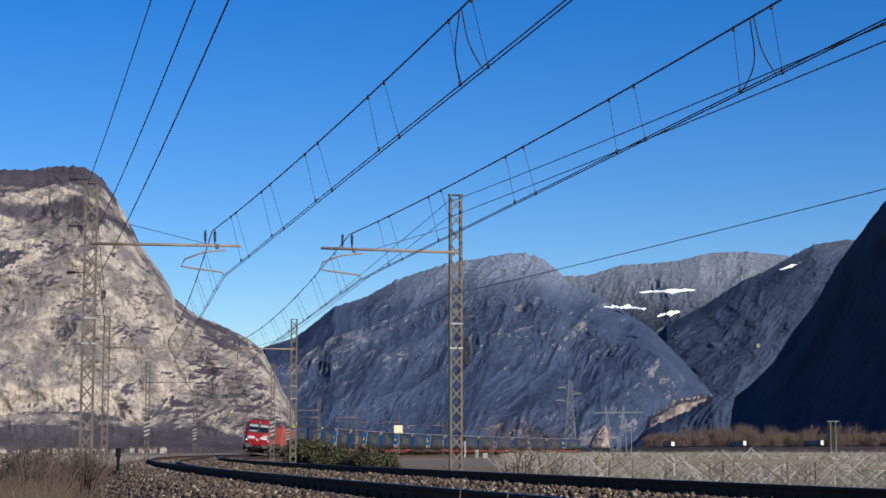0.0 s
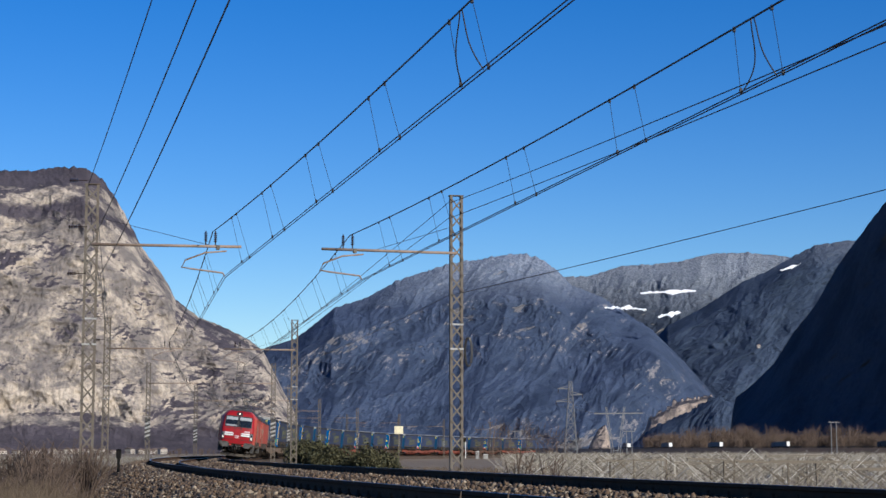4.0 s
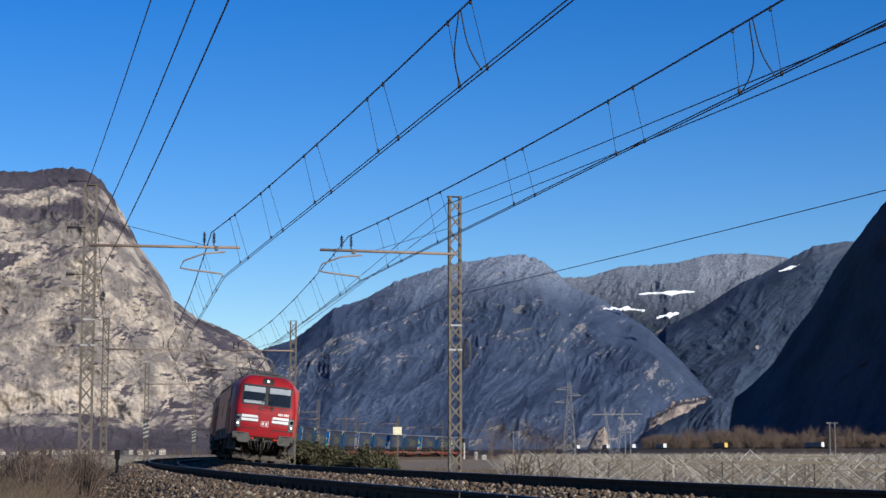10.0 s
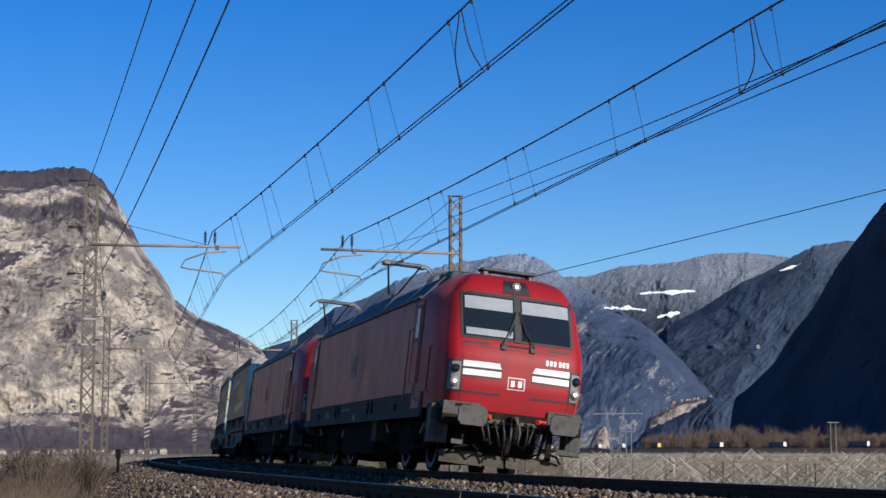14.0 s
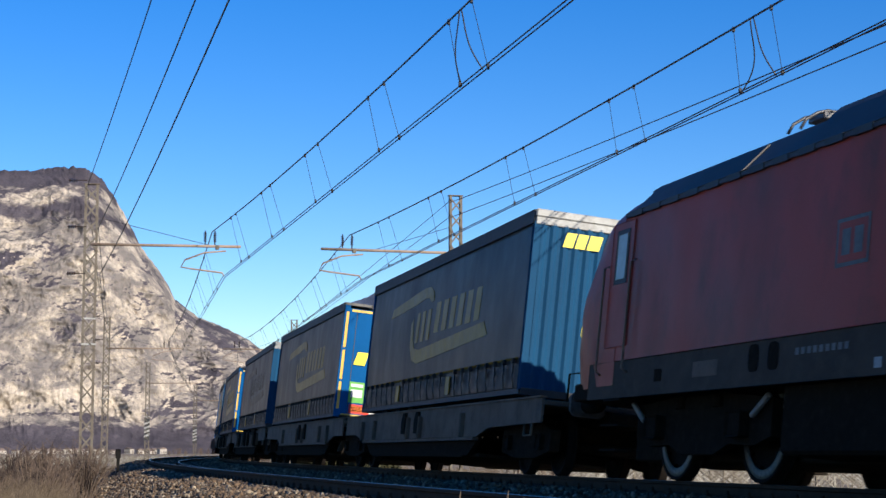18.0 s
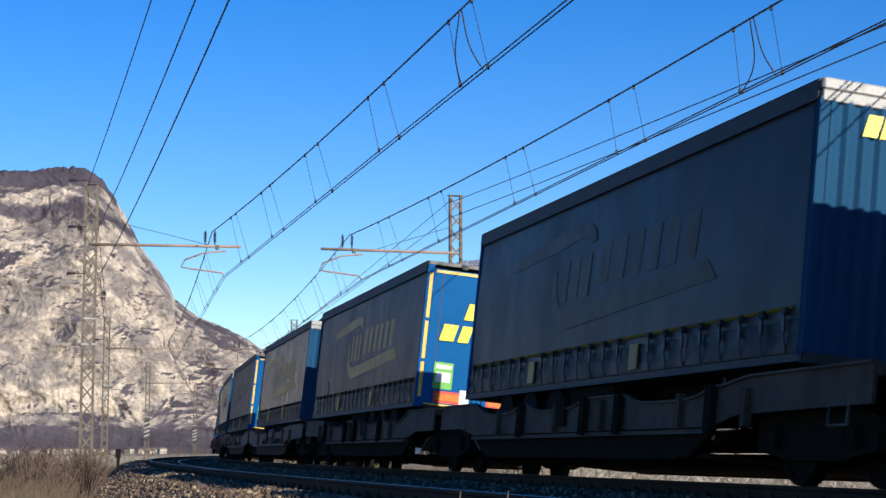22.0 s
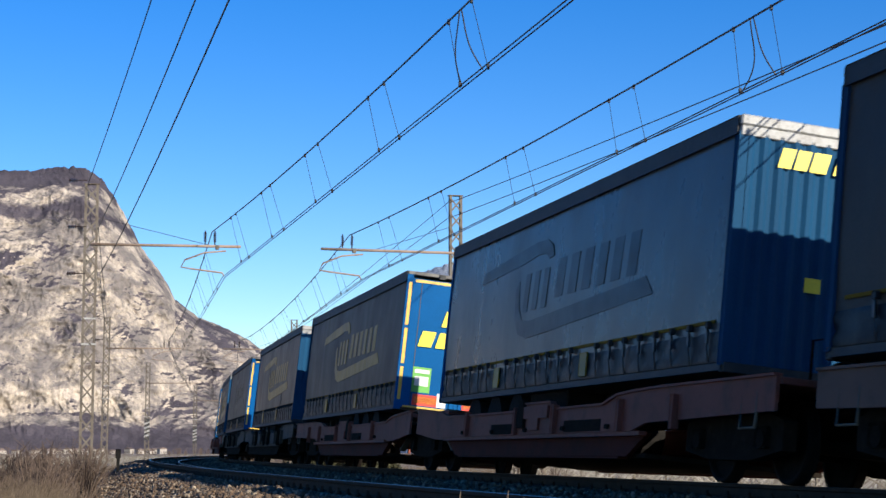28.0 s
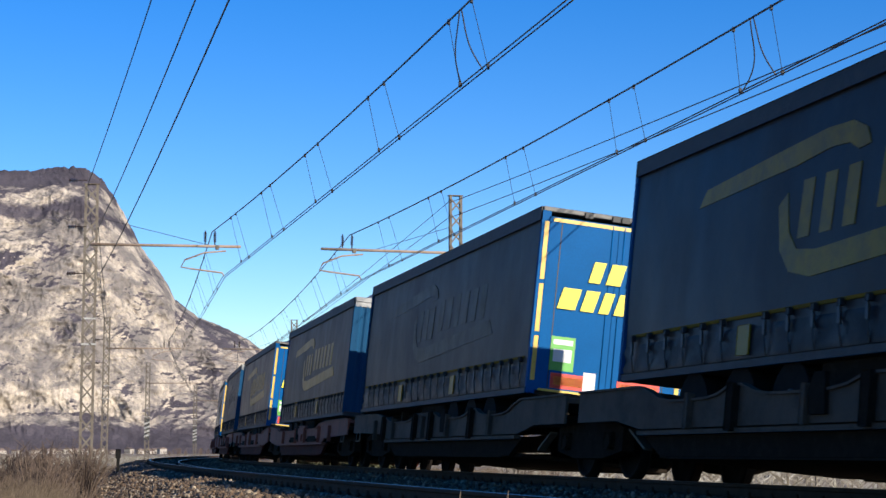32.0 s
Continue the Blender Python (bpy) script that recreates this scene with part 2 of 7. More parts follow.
TYRE = surface("tyre rubber", (0.010, 0.0095, 0.009), (0.016, 0.014, 0.012), scale=6, rough=0.9, shine=0.1)
WAGON_GREY = surface("grey wagon paint", (0.165, 0.120, 0.088), (0.130, 0.095, 0.070), (0.058, 0.040, 0.029), 0.9, 40, 0.7, relief=0.3, dirt_lo=0.42, dirt_hi=0.75, shine=0.12)
WAGON_DARK = surface("dark wagon paint", (0.092, 0.066, 0.048), (0.070, 0.050, 0.037), (0.030, 0.022, 0.016), 0.9, 40, 0.7, relief=0.3, dirt_lo=0.45, dirt_hi=0.75, shine=0.12)
POCKET_RED = surface("oxide red darkened for the shaded pocket", (0.085, 0.018, 0.012), (0.065, 0.016, 0.011), (0.026, 0.013, 0.010), 0.9, 40, 0.8, relief=0.15, shine=0.1)
WAGON_BROWN = surface("brown wagon paint", (0.165, 0.085, 0.060), (0.130, 0.070, 0.050), (0.050, 0.031, 0.023), 0.9, 40, 0.65, relief=0.15, shine=0.15)
WAGON_RED = surface("oxide red wagon paint", (0.225, 0.066, 0.044), (0.175, 0.056, 0.038), (0.066, 0.030, 0.021), 0.9, 40, 0.65, relief=0.15, shine=0.15)
MAST = surface("weathered galvanised mast", (0.105, 0.088, 0.066), (0.075, 0.062, 0.046), (0.075, 0.042, 0.024), 2.5, 40, 0.7, relief=0.1, dirt_lo=0.5, dirt_hi=0.8)
ARM = surface("rust brown bracket tube", (0.25, 0.185, 0.14), (0.20, 0.145, 0.105), (0.14, 0.08, 0.05), 3, 40, 0.65)
WIRE = plain("dark copper wire", (0.022, 0.021, 0.022), 0.5)
INSULATOR = plain("brown porcelain", (0.03, 0.018, 0.014), 0.2)
RAIL_SIDE = surface("rusty rail", (0.062, 0.038, 0.025), (0.045, 0.028, 0.019), (0.085, 0.048, 0.030), 3, 60, 0.9, shine=0.1)
RAIL_TOP = surface("polished rail head", (0.24, 0.22, 0.20), (0.19, 0.175, 0.16), scale=6, rough=0.38, metal=1.0, relief=0.02)
CONCRETE = surface("stained sleeper concrete", (0.20, 0.175, 0.145), (0.15, 0.13, 0.11), (0.09, 0.06, 0.045), 4, 50, 0.9, relief=0.4, vary=0.15)
BALLAST_BED = surface("ballast bed", (0.086, 0.055, 0.033), (0.058, 0.037, 0.023), (0.135, 0.096, 0.062), 6, 35, 0.95, relief=1.0, depth=0.03)
STONES = island("ballast stones", [(0.032, 0.019, 0.011), (0.100, 0.061, 0.034), (0.150, 0.096, 0.055), (0.055, 0.035, 0.021), (0.34, 0.27, 0.19), (0.040, 0.026, 0.016), (0.115, 0.071, 0.040), (0.185, 0.124, 0.076)])
GROUND = surface("winter field", (0.150, 0.112, 0.074), (0.175, 0.135, 0.090), (0.20, 0.165, 0.120), 0.06, 3, 0.95, relief=0.6, depth=0.1)
DRY = island("dry grass", [(0.088, 0.060, 0.037), (0.155, 0.115, 0.070), (0.056, 0.038, 0.026), (0.10, 0.068, 0.043)])
TWIG = island("bare twigs", [(0.075, 0.049, 0.035), (0.11, 0.074, 0.052), (0.055, 0.037, 0.029)])
SHRUB = island("evergreen shrub", [(0.028, 0.030, 0.010), (0.046, 0.046, 0.015), (0.074, 0.066, 0.026)])
WINTER_WOOD = island("bare riverside trees", [(0.070, 0.043, 0.030), (0.095, 0.062, 0.043), (0.12, 0.084, 0.060), (0.055, 0.036, 0.028)])
PERGOLA = island("weathered pergola timber", [(0.130, 0.106, 0.077), (0.28, 0.26, 0.215), (0.092, 0.072, 0.050), (0.18, 0.155, 0.115), (0.44, 0.42, 0.375)])
ASPHALT = surface("motorway asphalt", (0.05, 0.05, 0.052), scale=0.4, fine=20, rough=0.9)
BANK = surface("brown road bank", (0.075, 0.048, 0.034), (0.055, 0.038, 0.028), (0.10, 0.08, 0.05), 0.1, 6, 0.95, relief=0.5, depth=0.1)
PLASTER = surface("pale house plaster", (0.40, 0.36, 0.31), (0.30, 0.27, 0.24), scale=0.3, rough=0.9, vary=0.25)
TILES = surface("roof tiles", (0.15, 0.11, 0.09), (0.11, 0.08, 0.07), scale=0.5, rough=0.9, vary=0.25)
STRIPE_BLACK = plain("black band", (0.02, 0.02, 0.02), 0.6)
BLACK_SHEET = plain("black sheeting", (0.010, 0.010, 0.011), 0.5)
CLIFF = rocky("limestone cliff", (0.54, 0.462, 0.372), (0.105, 0.098, 0.106), (0.066, 0.058, 0.074), (0.112, 0.098, 0.110), 0.72, 0.94, 0.010, blotchy=4.0, wooded=((402, 900), (346, 378), (-40, 30)))
# Wood and rock colours include the blue haze of distance.
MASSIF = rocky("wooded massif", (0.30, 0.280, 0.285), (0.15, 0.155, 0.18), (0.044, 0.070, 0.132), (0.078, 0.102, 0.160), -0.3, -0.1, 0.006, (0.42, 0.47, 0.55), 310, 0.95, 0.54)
# Both far woods are tinted blue, standing for the hazy air before them.
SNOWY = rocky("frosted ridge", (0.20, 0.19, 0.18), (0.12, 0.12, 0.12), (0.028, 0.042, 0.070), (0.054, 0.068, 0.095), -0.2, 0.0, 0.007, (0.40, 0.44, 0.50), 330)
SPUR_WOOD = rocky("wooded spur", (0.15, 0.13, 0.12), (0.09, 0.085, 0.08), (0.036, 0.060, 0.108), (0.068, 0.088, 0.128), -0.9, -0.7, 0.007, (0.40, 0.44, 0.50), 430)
# Woods carry a navy tint for the airlight over the shaded side.
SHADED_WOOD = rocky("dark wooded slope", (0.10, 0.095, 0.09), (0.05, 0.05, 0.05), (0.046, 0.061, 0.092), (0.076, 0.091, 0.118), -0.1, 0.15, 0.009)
# Rock colour is dulled to take in the haze before it.
QUARRY = rocky("pale quarry rock", (0.42, 0.34, 0.28), (0.17, 0.145, 0.13), (0.050, 0.052, 0.068), (0.085, 0.078, 0.085), 0.55, 0.75, 0.045)
SNOW = plain("snow field", (0.85, 0.88, 0.92), 0.8)


# ---- mesh building ----
class Body:
    """Points and faces gathered for one mesh."""

    def __init__(self):
        self.v, self.f = [], []

    def add(self, verts, faces):
        k = len(self.v)
        self.v.extend(tuple(p) for p in verts)
        self.f.extend(tuple(k + i for i in face) for face in faces)
        return self

    def box(self, x0, x1, y0, y1, z0, z1, c=0.0):
        """A box; c: width of its chamfered edges."""
        if not c:
            return self.add([(x, y, z) for x in (x0, x1) for y in (y0, y1) for z in (z0, z1)],
                            [(0, 1, 3, 2), (4, 6, 7, 5), (0, 4, 5, 1), (2, 3, 7, 6), (0, 2, 6, 4), (1, 5, 7, 3)])
        pts, lo, hi = [], (x0, y0, z0), (x1, y1, z1)
        for i in range(8):
            side = [(i >> 2) & 1, (i >> 1) & 1, i & 1]
            for a in range(3):
                pts.append([(hi[k] if side[k] else lo[k]) if k == a else (hi[k] - c if side[k] else lo[k] + c) for k in range(3)])
        ids = lambda i, a: i * 3 + a
        faces = []
        for a in range(3):
            for s in (0, 1):
                q = [i for i in range(8) if ((i >> (2 - a)) & 1) == s]
                faces.append((ids(q[0], a), ids(q[1], a), ids(q[3], a), ids(q[2], a)))
        for i in range(8):
            faces.append((ids(i, 0), ids(i, 1), ids(i, 2)))
            for a in range(3):
                j = i ^ (1 << (2 - a))
                if i < j:
                    b, d = [k for k in range(3) if k != a]
                    faces.append((ids(i, b), ids(i, d), ids(j, d), ids(j, b)))
        return self.add(pts, faces)

    def ring(self, sections, closed=True, caps=True):
        """A skin over sections with equal numbers of points."""
        n = len(sections[0])
        pts = [p for sec in sections for p in sec]
        faces = []
        for i in range(len(sections) - 1):
            for j in range(n if closed else n - 1):
                k = (j + 1) % n
                faces.append((i * n + j, i * n + k, (i + 1) * n + k, (i + 1) * n + j))
        if caps and closed:
            faces += [tuple(range(n))[::-1], tuple((len(sections) - 1) * n + j for j in range(n))]
        return self.add(pts, faces)

    def cyl(self, a, b, r, n=10, r2=None):
        a, b = Vector(a), Vector(b)
        d = (b - a).normalized()
        e = d.orthogonal().normalized()
        g = d.cross(e)
        r2 = r if r2 is None else r2
        secs = [[p + (e * math.cos(2 * math.pi * i / n) + g * math.sin(2 * math.pi * i / n)) * q for i in range(n)] for p, q in ((a, r), (b, r2))]
        return self.ring(secs)

    def tube(self, pts, r, n=6):
        pts = [Vector(p) for p in pts]
        secs = []
        for i, p in enumerate(pts):
            d = (pts[min(i + 1, len(pts) - 1)] - pts[max(i - 1, 0)]).normalized()
            e = d.cross(Vector((0.13, 0.21, 0.97))).normalized() if abs(d.z) < 0.9 else d.cross(Vector((0.97, 0.11, 0.1))).normalized()
            g = d.cross(e)
            secs.append([p + (e * math.cos(2 * math.pi * k / n) + g * math.sin(2 * math.pi * k / n)) * r for k in range(n)])
        return self.ring(secs)

    def plate(self, outline, x0, x1):
        """An outline in y and z, pushed out along x from x0 to x1."""
        return self.ring([[(x0, y, z) for y, z in outline], [(x1, y, z) for y, z in outline]])

    def front(self, outline, y0, y1):
        """An outline in x and z, pushed out along y."""
        return self.ring([[(x, y0, z) for x, z in outline], [(x, y1, z) for x, z in outline]])

    def bar(self, a, b, w, h=None):
        """A square bar from a to b."""
        a, b = Vector(a), Vector(b)
        d = (b - a).normalized()
        e = d.cross(Vector((0, 0, 1)))
        e = e.normalized() if e.length > 0.01 else Vector((1, 0, 0))
        g = d.cross(e)
        h = h or w
        return self.ring([[p + e * (i * w / 2) + g * (j * h / 2) for i, j in ((-1, -1), (1, -1), (1, 1), (-1, 1))] for p in (a, b)])

    def mesh(self, name, smooth=False):
        me = bpy.data.meshes.new(name)
        me.from_pydata(self.v, [], self.f)
        bm = bmesh.new()
        bm.from_mesh(me)
        bmesh.ops.recalc_face_normals(bm, faces=bm.faces)
        bm.to_mesh(me)
        bm.free()
        if smooth:
            me.shade_smooth()
        return me


def raw_mesh(name, verts, faces, material):
    """A large joined mesh straight from arrays."""
    me = bpy.data.meshes.new(name)
    me.from_pydata(verts, [], faces)
    me.materials.append(material)
    return me


def thing(name, label, category, group="", kind=""):
    return tagged(new(name), label, category, group, kind)


def part(name, body, material, parent=None, label="", smooth=False):
    me = body if isinstance(body, bpy.types.Mesh) else body.mesh(name, smooth)
    if not me.materials:
        me.materials.append(material)
    ob = new(name, me)
    ob.parent = parent
    if label:
        ob["label"] = label
    return ob


def single(name, body, material, label, category, group="", kind="", smooth=False):
    return tagged(part(name, body, material, None, "", smooth), label, category, group, kind)



# ---- ground, mountains ----
def line_offset(x, y):
    return R - math.hypot(x - X0 - R, y - Y0)


def smooth_step(a, b, x):
    t = min(1.0, max(0.0, (x - a) / (b - a)))
    return t * t * (3 - 2 * t)


GROUND_Z = -1.25


def ground_z(x, y):
    u = line_offset(x, y)
    z = GROUND_Z
    if y < 700:
        z += 0.35 * smooth_step(-12, -8.5, u) * (1 - smooth_step(4.0, 7.0, u))
    if abs(x) < 150 and -40 < y < 320:
        z += 0.12 * noise.noise((x * 0.18, y * 0.18, 0)) + 0.05 * noise.noise((x * 0.7, y * 0.7, 3))
    return z


def ground_sheet():
    span = lambda n, k: [math.sinh(i / n * k) / math.sinh(k) * 4950 for i in range(-n, n + 1)]
    xs, ys = span(150, 8.5), span(170, 8.0)
    ys = [y + 30 for y in ys]
    verts = [(x, y, ground_z(x, y)) for y in ys for x in xs]
    n = len(xs)
    faces = [(j * n + i, j * n + i + 1, (j + 1) * n + i + 1, (j + 1) * n + i) for j in range(len(ys) - 1) for i in range(n - 1)]
    tagged(new("ground", raw_mesh("ground", verts, faces, GROUND)), "flat valley floor of dry winter grass and fields", "ground", kind="structure")


ground_sheet()


def profile(points, a):
    for (a0, e0), (a1, e1) in zip(points, points[1:]):
        if a <= a1:
            k = (a - a0) / (a1 - a0)
            return e0 + (e1 - e0) * k
    return points[-1][1]


def mountain(name, label, skyline, near, deep, steps, rows, material, form, seed, folds=(), lean=0.0, broad=40.0, tip=0.012, faces_to=None, long=1.9):
    """A mountain that rises from near metres away to its skyline (azimuth and elevation in degrees) deep metres further back.
    form: how far back the slope lies (0 to 1) at each share of its height; folds: (width, depth) in metres of ribs and gullies
    that run down the slope, leaning by lean degrees; broad: metres of large relief; tip: raggedness of the skyline."""
    a0, a1 = skyline[0][0], skyline[-1][0]
    c_lean, s_lean = math.cos(radians(lean)), math.sin(radians(lean))
    verts = []
    for i in range(steps + 1):
        az = a0 + (a1 - a0) * i / steps
        e = profile(skyline, az)
        first = near
        if faces_to:
            first = near * math.cos(radians(a0 + 180 - faces_to)) / math.cos(radians(min(az, 16.0) + 180 - faces_to))
        d_top = first + deep
        top = EYE_Z + d_top * math.tan(radians(max(e, 0.01)))
        g = radians(az)
        arc = g * near
        for j in range(rows + 1):
            v = j / rows
            h = GROUND_Z - 3 + (top - GROUND_Z + 3) * v
            warp = 40 * noise.noise((arc / 230, h / 230, seed)) + 14 * noise.noise((arc / 70, h / 70, seed + 3))
            cross, run = arc * c_lean - h * s_lean + warp, arc * s_lean + h * c_lean
            relief = broad * (noise.noise((arc / 420, h / 300, seed + 7)) + 0.6 * noise.noise((arc / 170, h / 130, seed + 8)))
            for k, (wide, high) in enumerate(folds):
                q = noise.noise((cross / wide, run / (wide * long), seed + 11 + k))
                relief += high * (2.6 * abs(q) - 0.6) * (0.55 + 0.9 * abs(noise.noise((arc / wide / 3, h / wide / 3, seed + 40 + k))))
            d = first + deep * profile(form, v) + relief * smooth_step(0, 0.10, v) * (1 - 0.6 * smooth_step(0.85, 1.0, v))
            ragged = (noise.noise((az * 6, seed, 0)) * tip + noise.noise((az * 17, seed, 4)) * tip * 0.5 + noise.noise((az * 60, seed, 5)) * tip * 0.25) * top * smooth_step(0.96, 1, v)
            verts.append((d * math.sin(g), d * math.cos(g), h + ragged))
        verts.append(((d_top + deep * 0.8) * math.sin(g), (d_top + deep * 0.8) * math.cos(g), GROUND_Z - 3 + 0.3 * (top - GROUND_Z)))
    n = rows + 2
    faces = [(i * n + j, (i + 1) * n + j, (i + 1) * n + j + 1, i * n + j + 1) for i in range(steps) for j in range(n - 1)]
    me = raw_mesh(name, verts, faces, material)
    me.shade_smooth()
    return tagged(new(name, me), label, "mountain")


CLIFF_FOLDS = ((190, 36), (80, 17), (36, 9), (17, 5.2), (8, 3.2), (4, 1.8))
RIBS = ((460, 120), (210, 52), (90, 18), (40, 9), (20, 5.5), (10, 3.4), (5, 2.2))
WOODS = ((300, 40), (140, 20), (60, 9), (26, 5.5), (12, 3.8), (6, 2.8))
WALL = [(0, 0), (0.06, 0.16), (0.13, 0.30), (0.40, 0.42), (0.55, 0.50), (0.60, 0.55), (0.80, 0.66), (0.86, 0.74), (1, 1)]
CRAG = [(0, 0), (0.2, 0.20), (0.42, 0.44), (0.52, 0.52), (0.64, 0.60), (0.76, 0.66), (0.86, 0.80), (1, 1)]
SLOPE = [(0, 0), (0.2, 0.26), (0.5, 0.52), (0.75, 0.72), (0.9, 0.86), (1, 1)]
mountain("cliff_mountain", "sunlit pale limestone cliff mountain with dark bare woods on its ledges", [
    (-17.21, 8.72), (-14.58, 9.07), (-13.51, 9.09), (-12.79, 9.22), (-11.88, 9.24), (-11.33, 8.94), (-10.85, 8.26),
    (-10.47, 7.62), (-10.0, 6.71), (-9.24, 5.7), (-8.86, 4.97), (-8.11, 4.42), (-7.18, 4.06), (-6.44, 3.69), (-5.97, 3.32), (-5.68, 2.77), (-5.3, 2.02), (-4.93, 1.37), (-4.7, 0.63), (-4.39, 0.02)],
    2300, 500, 620, 300, CLIFF, WALL, 1.0, CLIFF_FOLDS, 8, 45, 0.008, long=1.1)
# Lies out of view; added for the train's sides to reflect.
mountain("cliff_flank", "pale limestone cliff continuing along the valley, out of view", [(-75, 2.0), (-50, 3.0), (-36.88, 3.57), (-29.08, 6.2), (-23.05, 8.09), (-17.21, 8.72)], 2300, 500, 240, 70, CLIFF, WALL, 1.0, CLIFF_FOLDS[:4], 8, 45, 0.008, long=1.1)
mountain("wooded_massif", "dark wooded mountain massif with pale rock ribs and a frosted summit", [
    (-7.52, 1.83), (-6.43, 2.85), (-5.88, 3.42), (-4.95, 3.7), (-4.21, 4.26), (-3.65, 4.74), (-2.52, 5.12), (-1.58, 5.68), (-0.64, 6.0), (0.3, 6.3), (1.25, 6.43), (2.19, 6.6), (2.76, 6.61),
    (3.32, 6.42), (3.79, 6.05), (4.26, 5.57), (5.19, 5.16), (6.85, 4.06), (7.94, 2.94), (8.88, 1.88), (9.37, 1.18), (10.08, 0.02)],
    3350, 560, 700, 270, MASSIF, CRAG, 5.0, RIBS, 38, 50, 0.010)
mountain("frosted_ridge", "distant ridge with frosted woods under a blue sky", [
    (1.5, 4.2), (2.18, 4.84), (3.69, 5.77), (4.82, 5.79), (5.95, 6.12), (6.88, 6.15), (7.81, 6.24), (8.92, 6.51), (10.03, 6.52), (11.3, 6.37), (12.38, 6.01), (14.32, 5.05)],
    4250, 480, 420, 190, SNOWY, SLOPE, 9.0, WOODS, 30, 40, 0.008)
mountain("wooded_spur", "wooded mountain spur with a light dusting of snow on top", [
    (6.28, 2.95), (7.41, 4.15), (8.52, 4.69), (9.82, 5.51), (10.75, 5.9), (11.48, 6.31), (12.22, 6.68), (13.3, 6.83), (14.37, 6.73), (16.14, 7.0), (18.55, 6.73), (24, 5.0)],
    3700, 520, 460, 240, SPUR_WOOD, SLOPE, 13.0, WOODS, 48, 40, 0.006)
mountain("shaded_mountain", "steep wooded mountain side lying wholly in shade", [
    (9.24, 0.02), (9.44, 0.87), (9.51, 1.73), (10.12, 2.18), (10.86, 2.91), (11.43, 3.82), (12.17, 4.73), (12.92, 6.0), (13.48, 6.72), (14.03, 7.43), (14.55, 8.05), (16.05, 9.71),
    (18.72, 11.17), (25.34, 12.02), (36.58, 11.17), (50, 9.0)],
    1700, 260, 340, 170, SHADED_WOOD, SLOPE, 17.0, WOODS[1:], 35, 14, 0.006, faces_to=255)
mountain("quarry_hill", "pale pinkish quarry face at the foot of the massif", [
    (6.24, 0.17), (6.62, 0.76), (6.81, 1.15), (7.37, 1.46), (7.74, 1.72), (8.2, 1.77), (8.79, 1.86), (8.95, 1.6), (9.18, 0.72)],
    2820, 60, 160, 60, QUARRY, SLOPE, 21.0, ((50, 5), (22, 3), (10, 1.8), (5, 1.0)), 30, 2, 0.14)
mountain("rock_outcrop", "small pale rock outcrop at the foot of the massif", [(4.76, 0.08), (4.88, 0.39), (5.1, 0.76), (5.33, 0.91), (5.44, 0.63), (5.5, 0.17)],
         2850, 40, 50, 40, QUARRY, SLOPE, 25.0, ((30, 6), (12, 3), (5, 1.4)), 30, 4)
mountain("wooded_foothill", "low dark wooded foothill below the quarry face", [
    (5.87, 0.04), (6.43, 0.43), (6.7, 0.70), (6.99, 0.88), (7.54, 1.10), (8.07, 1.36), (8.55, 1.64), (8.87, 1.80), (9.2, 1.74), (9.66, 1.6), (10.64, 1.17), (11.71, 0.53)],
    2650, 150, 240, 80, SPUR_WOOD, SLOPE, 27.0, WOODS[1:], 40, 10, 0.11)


def snow_field(az, el, wide, tall, d, tilt=0.0):
    """A snow-covered meadow with a ragged edge lying on the far slope."""
    b = Body()
    g = radians(az)
    right, up = Vector((math.cos(g), -math.sin(g), 0)), Vector((math.sin(g) * 0.6, math.cos(g) * 0.6, 0.8))
    c = Vector((d * math.sin(g), d * math.cos(g), EYE_Z + d * math.tan(radians(el))))
    top, low = [], []
    for i in range(61):
        x = -1 + i / 30
        env = (1 - x * x) ** 0.8 * max(0.04, 0.25 + 1.1 * noise.fractal(Vector((x * 2.6, az * 3, 2)), 0.9, 2.1, 5))
        mid = tilt * x + 0.45 * noise.fractal(Vector((x * 1.5, 9, az * 2)), 0.7, 2.2, 5)
        top.append((x * wide / 2, (mid + env * 0.8) * tall / 2))
        low.append((x * wide / 2, (mid - env * (0.4 + 0.9 * abs(noise.noise((x * 3, az, 4))))) * tall / 2))
    pts = top + low[::-1]
    b.ring([[c + right * x + up * (y * 2.2) + Vector((0, 0, dz)) for x, y in pts] for dz in (-3, 0)])
    single("snow_meadow", b, SNOW, "white snow-covered meadow on the mountain side", "meadow", "snow meadows")


snow_field(5.89, 4.76, 114, 12, 3880, -0.3)
snow_field(7.44, 5.28, 135, 8, 4230, 0.35)
snow_field(7.47, 4.54, 48, 8, 3700, 0.8)
snow_field(11.59, 6.05, 70, 8, 4150, 1.2)


# ---- the line ----
S_NEAR, S_FAR = -262.0, 420.0
BED = [(-8.3, -1.45), (-6.0, -0.19), (-5.4, -0.095), (-2.65, -0.375), (-1.38, -0.095), (1.35, -0.375), (1.9, -0.43), (3.9, -1.45)]


def along(steps, a=S_NEAR, b=S_FAR):
    return [a + (b - a) * i / steps for i in range(steps + 1)]


def extruded(outline, ss, open_skin=False):
    """An outline in u and z, drawn along the line."""
    b = Body()
    b.ring([[on_line(s, u, z) for u, z in outline] for s in ss], closed=not open_skin, caps=not open_skin)
    return b


single("ballast_bed", extruded(BED, along(340), True), BALLAST_BED, "raised ballast bed of brown crushed stone under two tracks", "ballast", kind="structure")

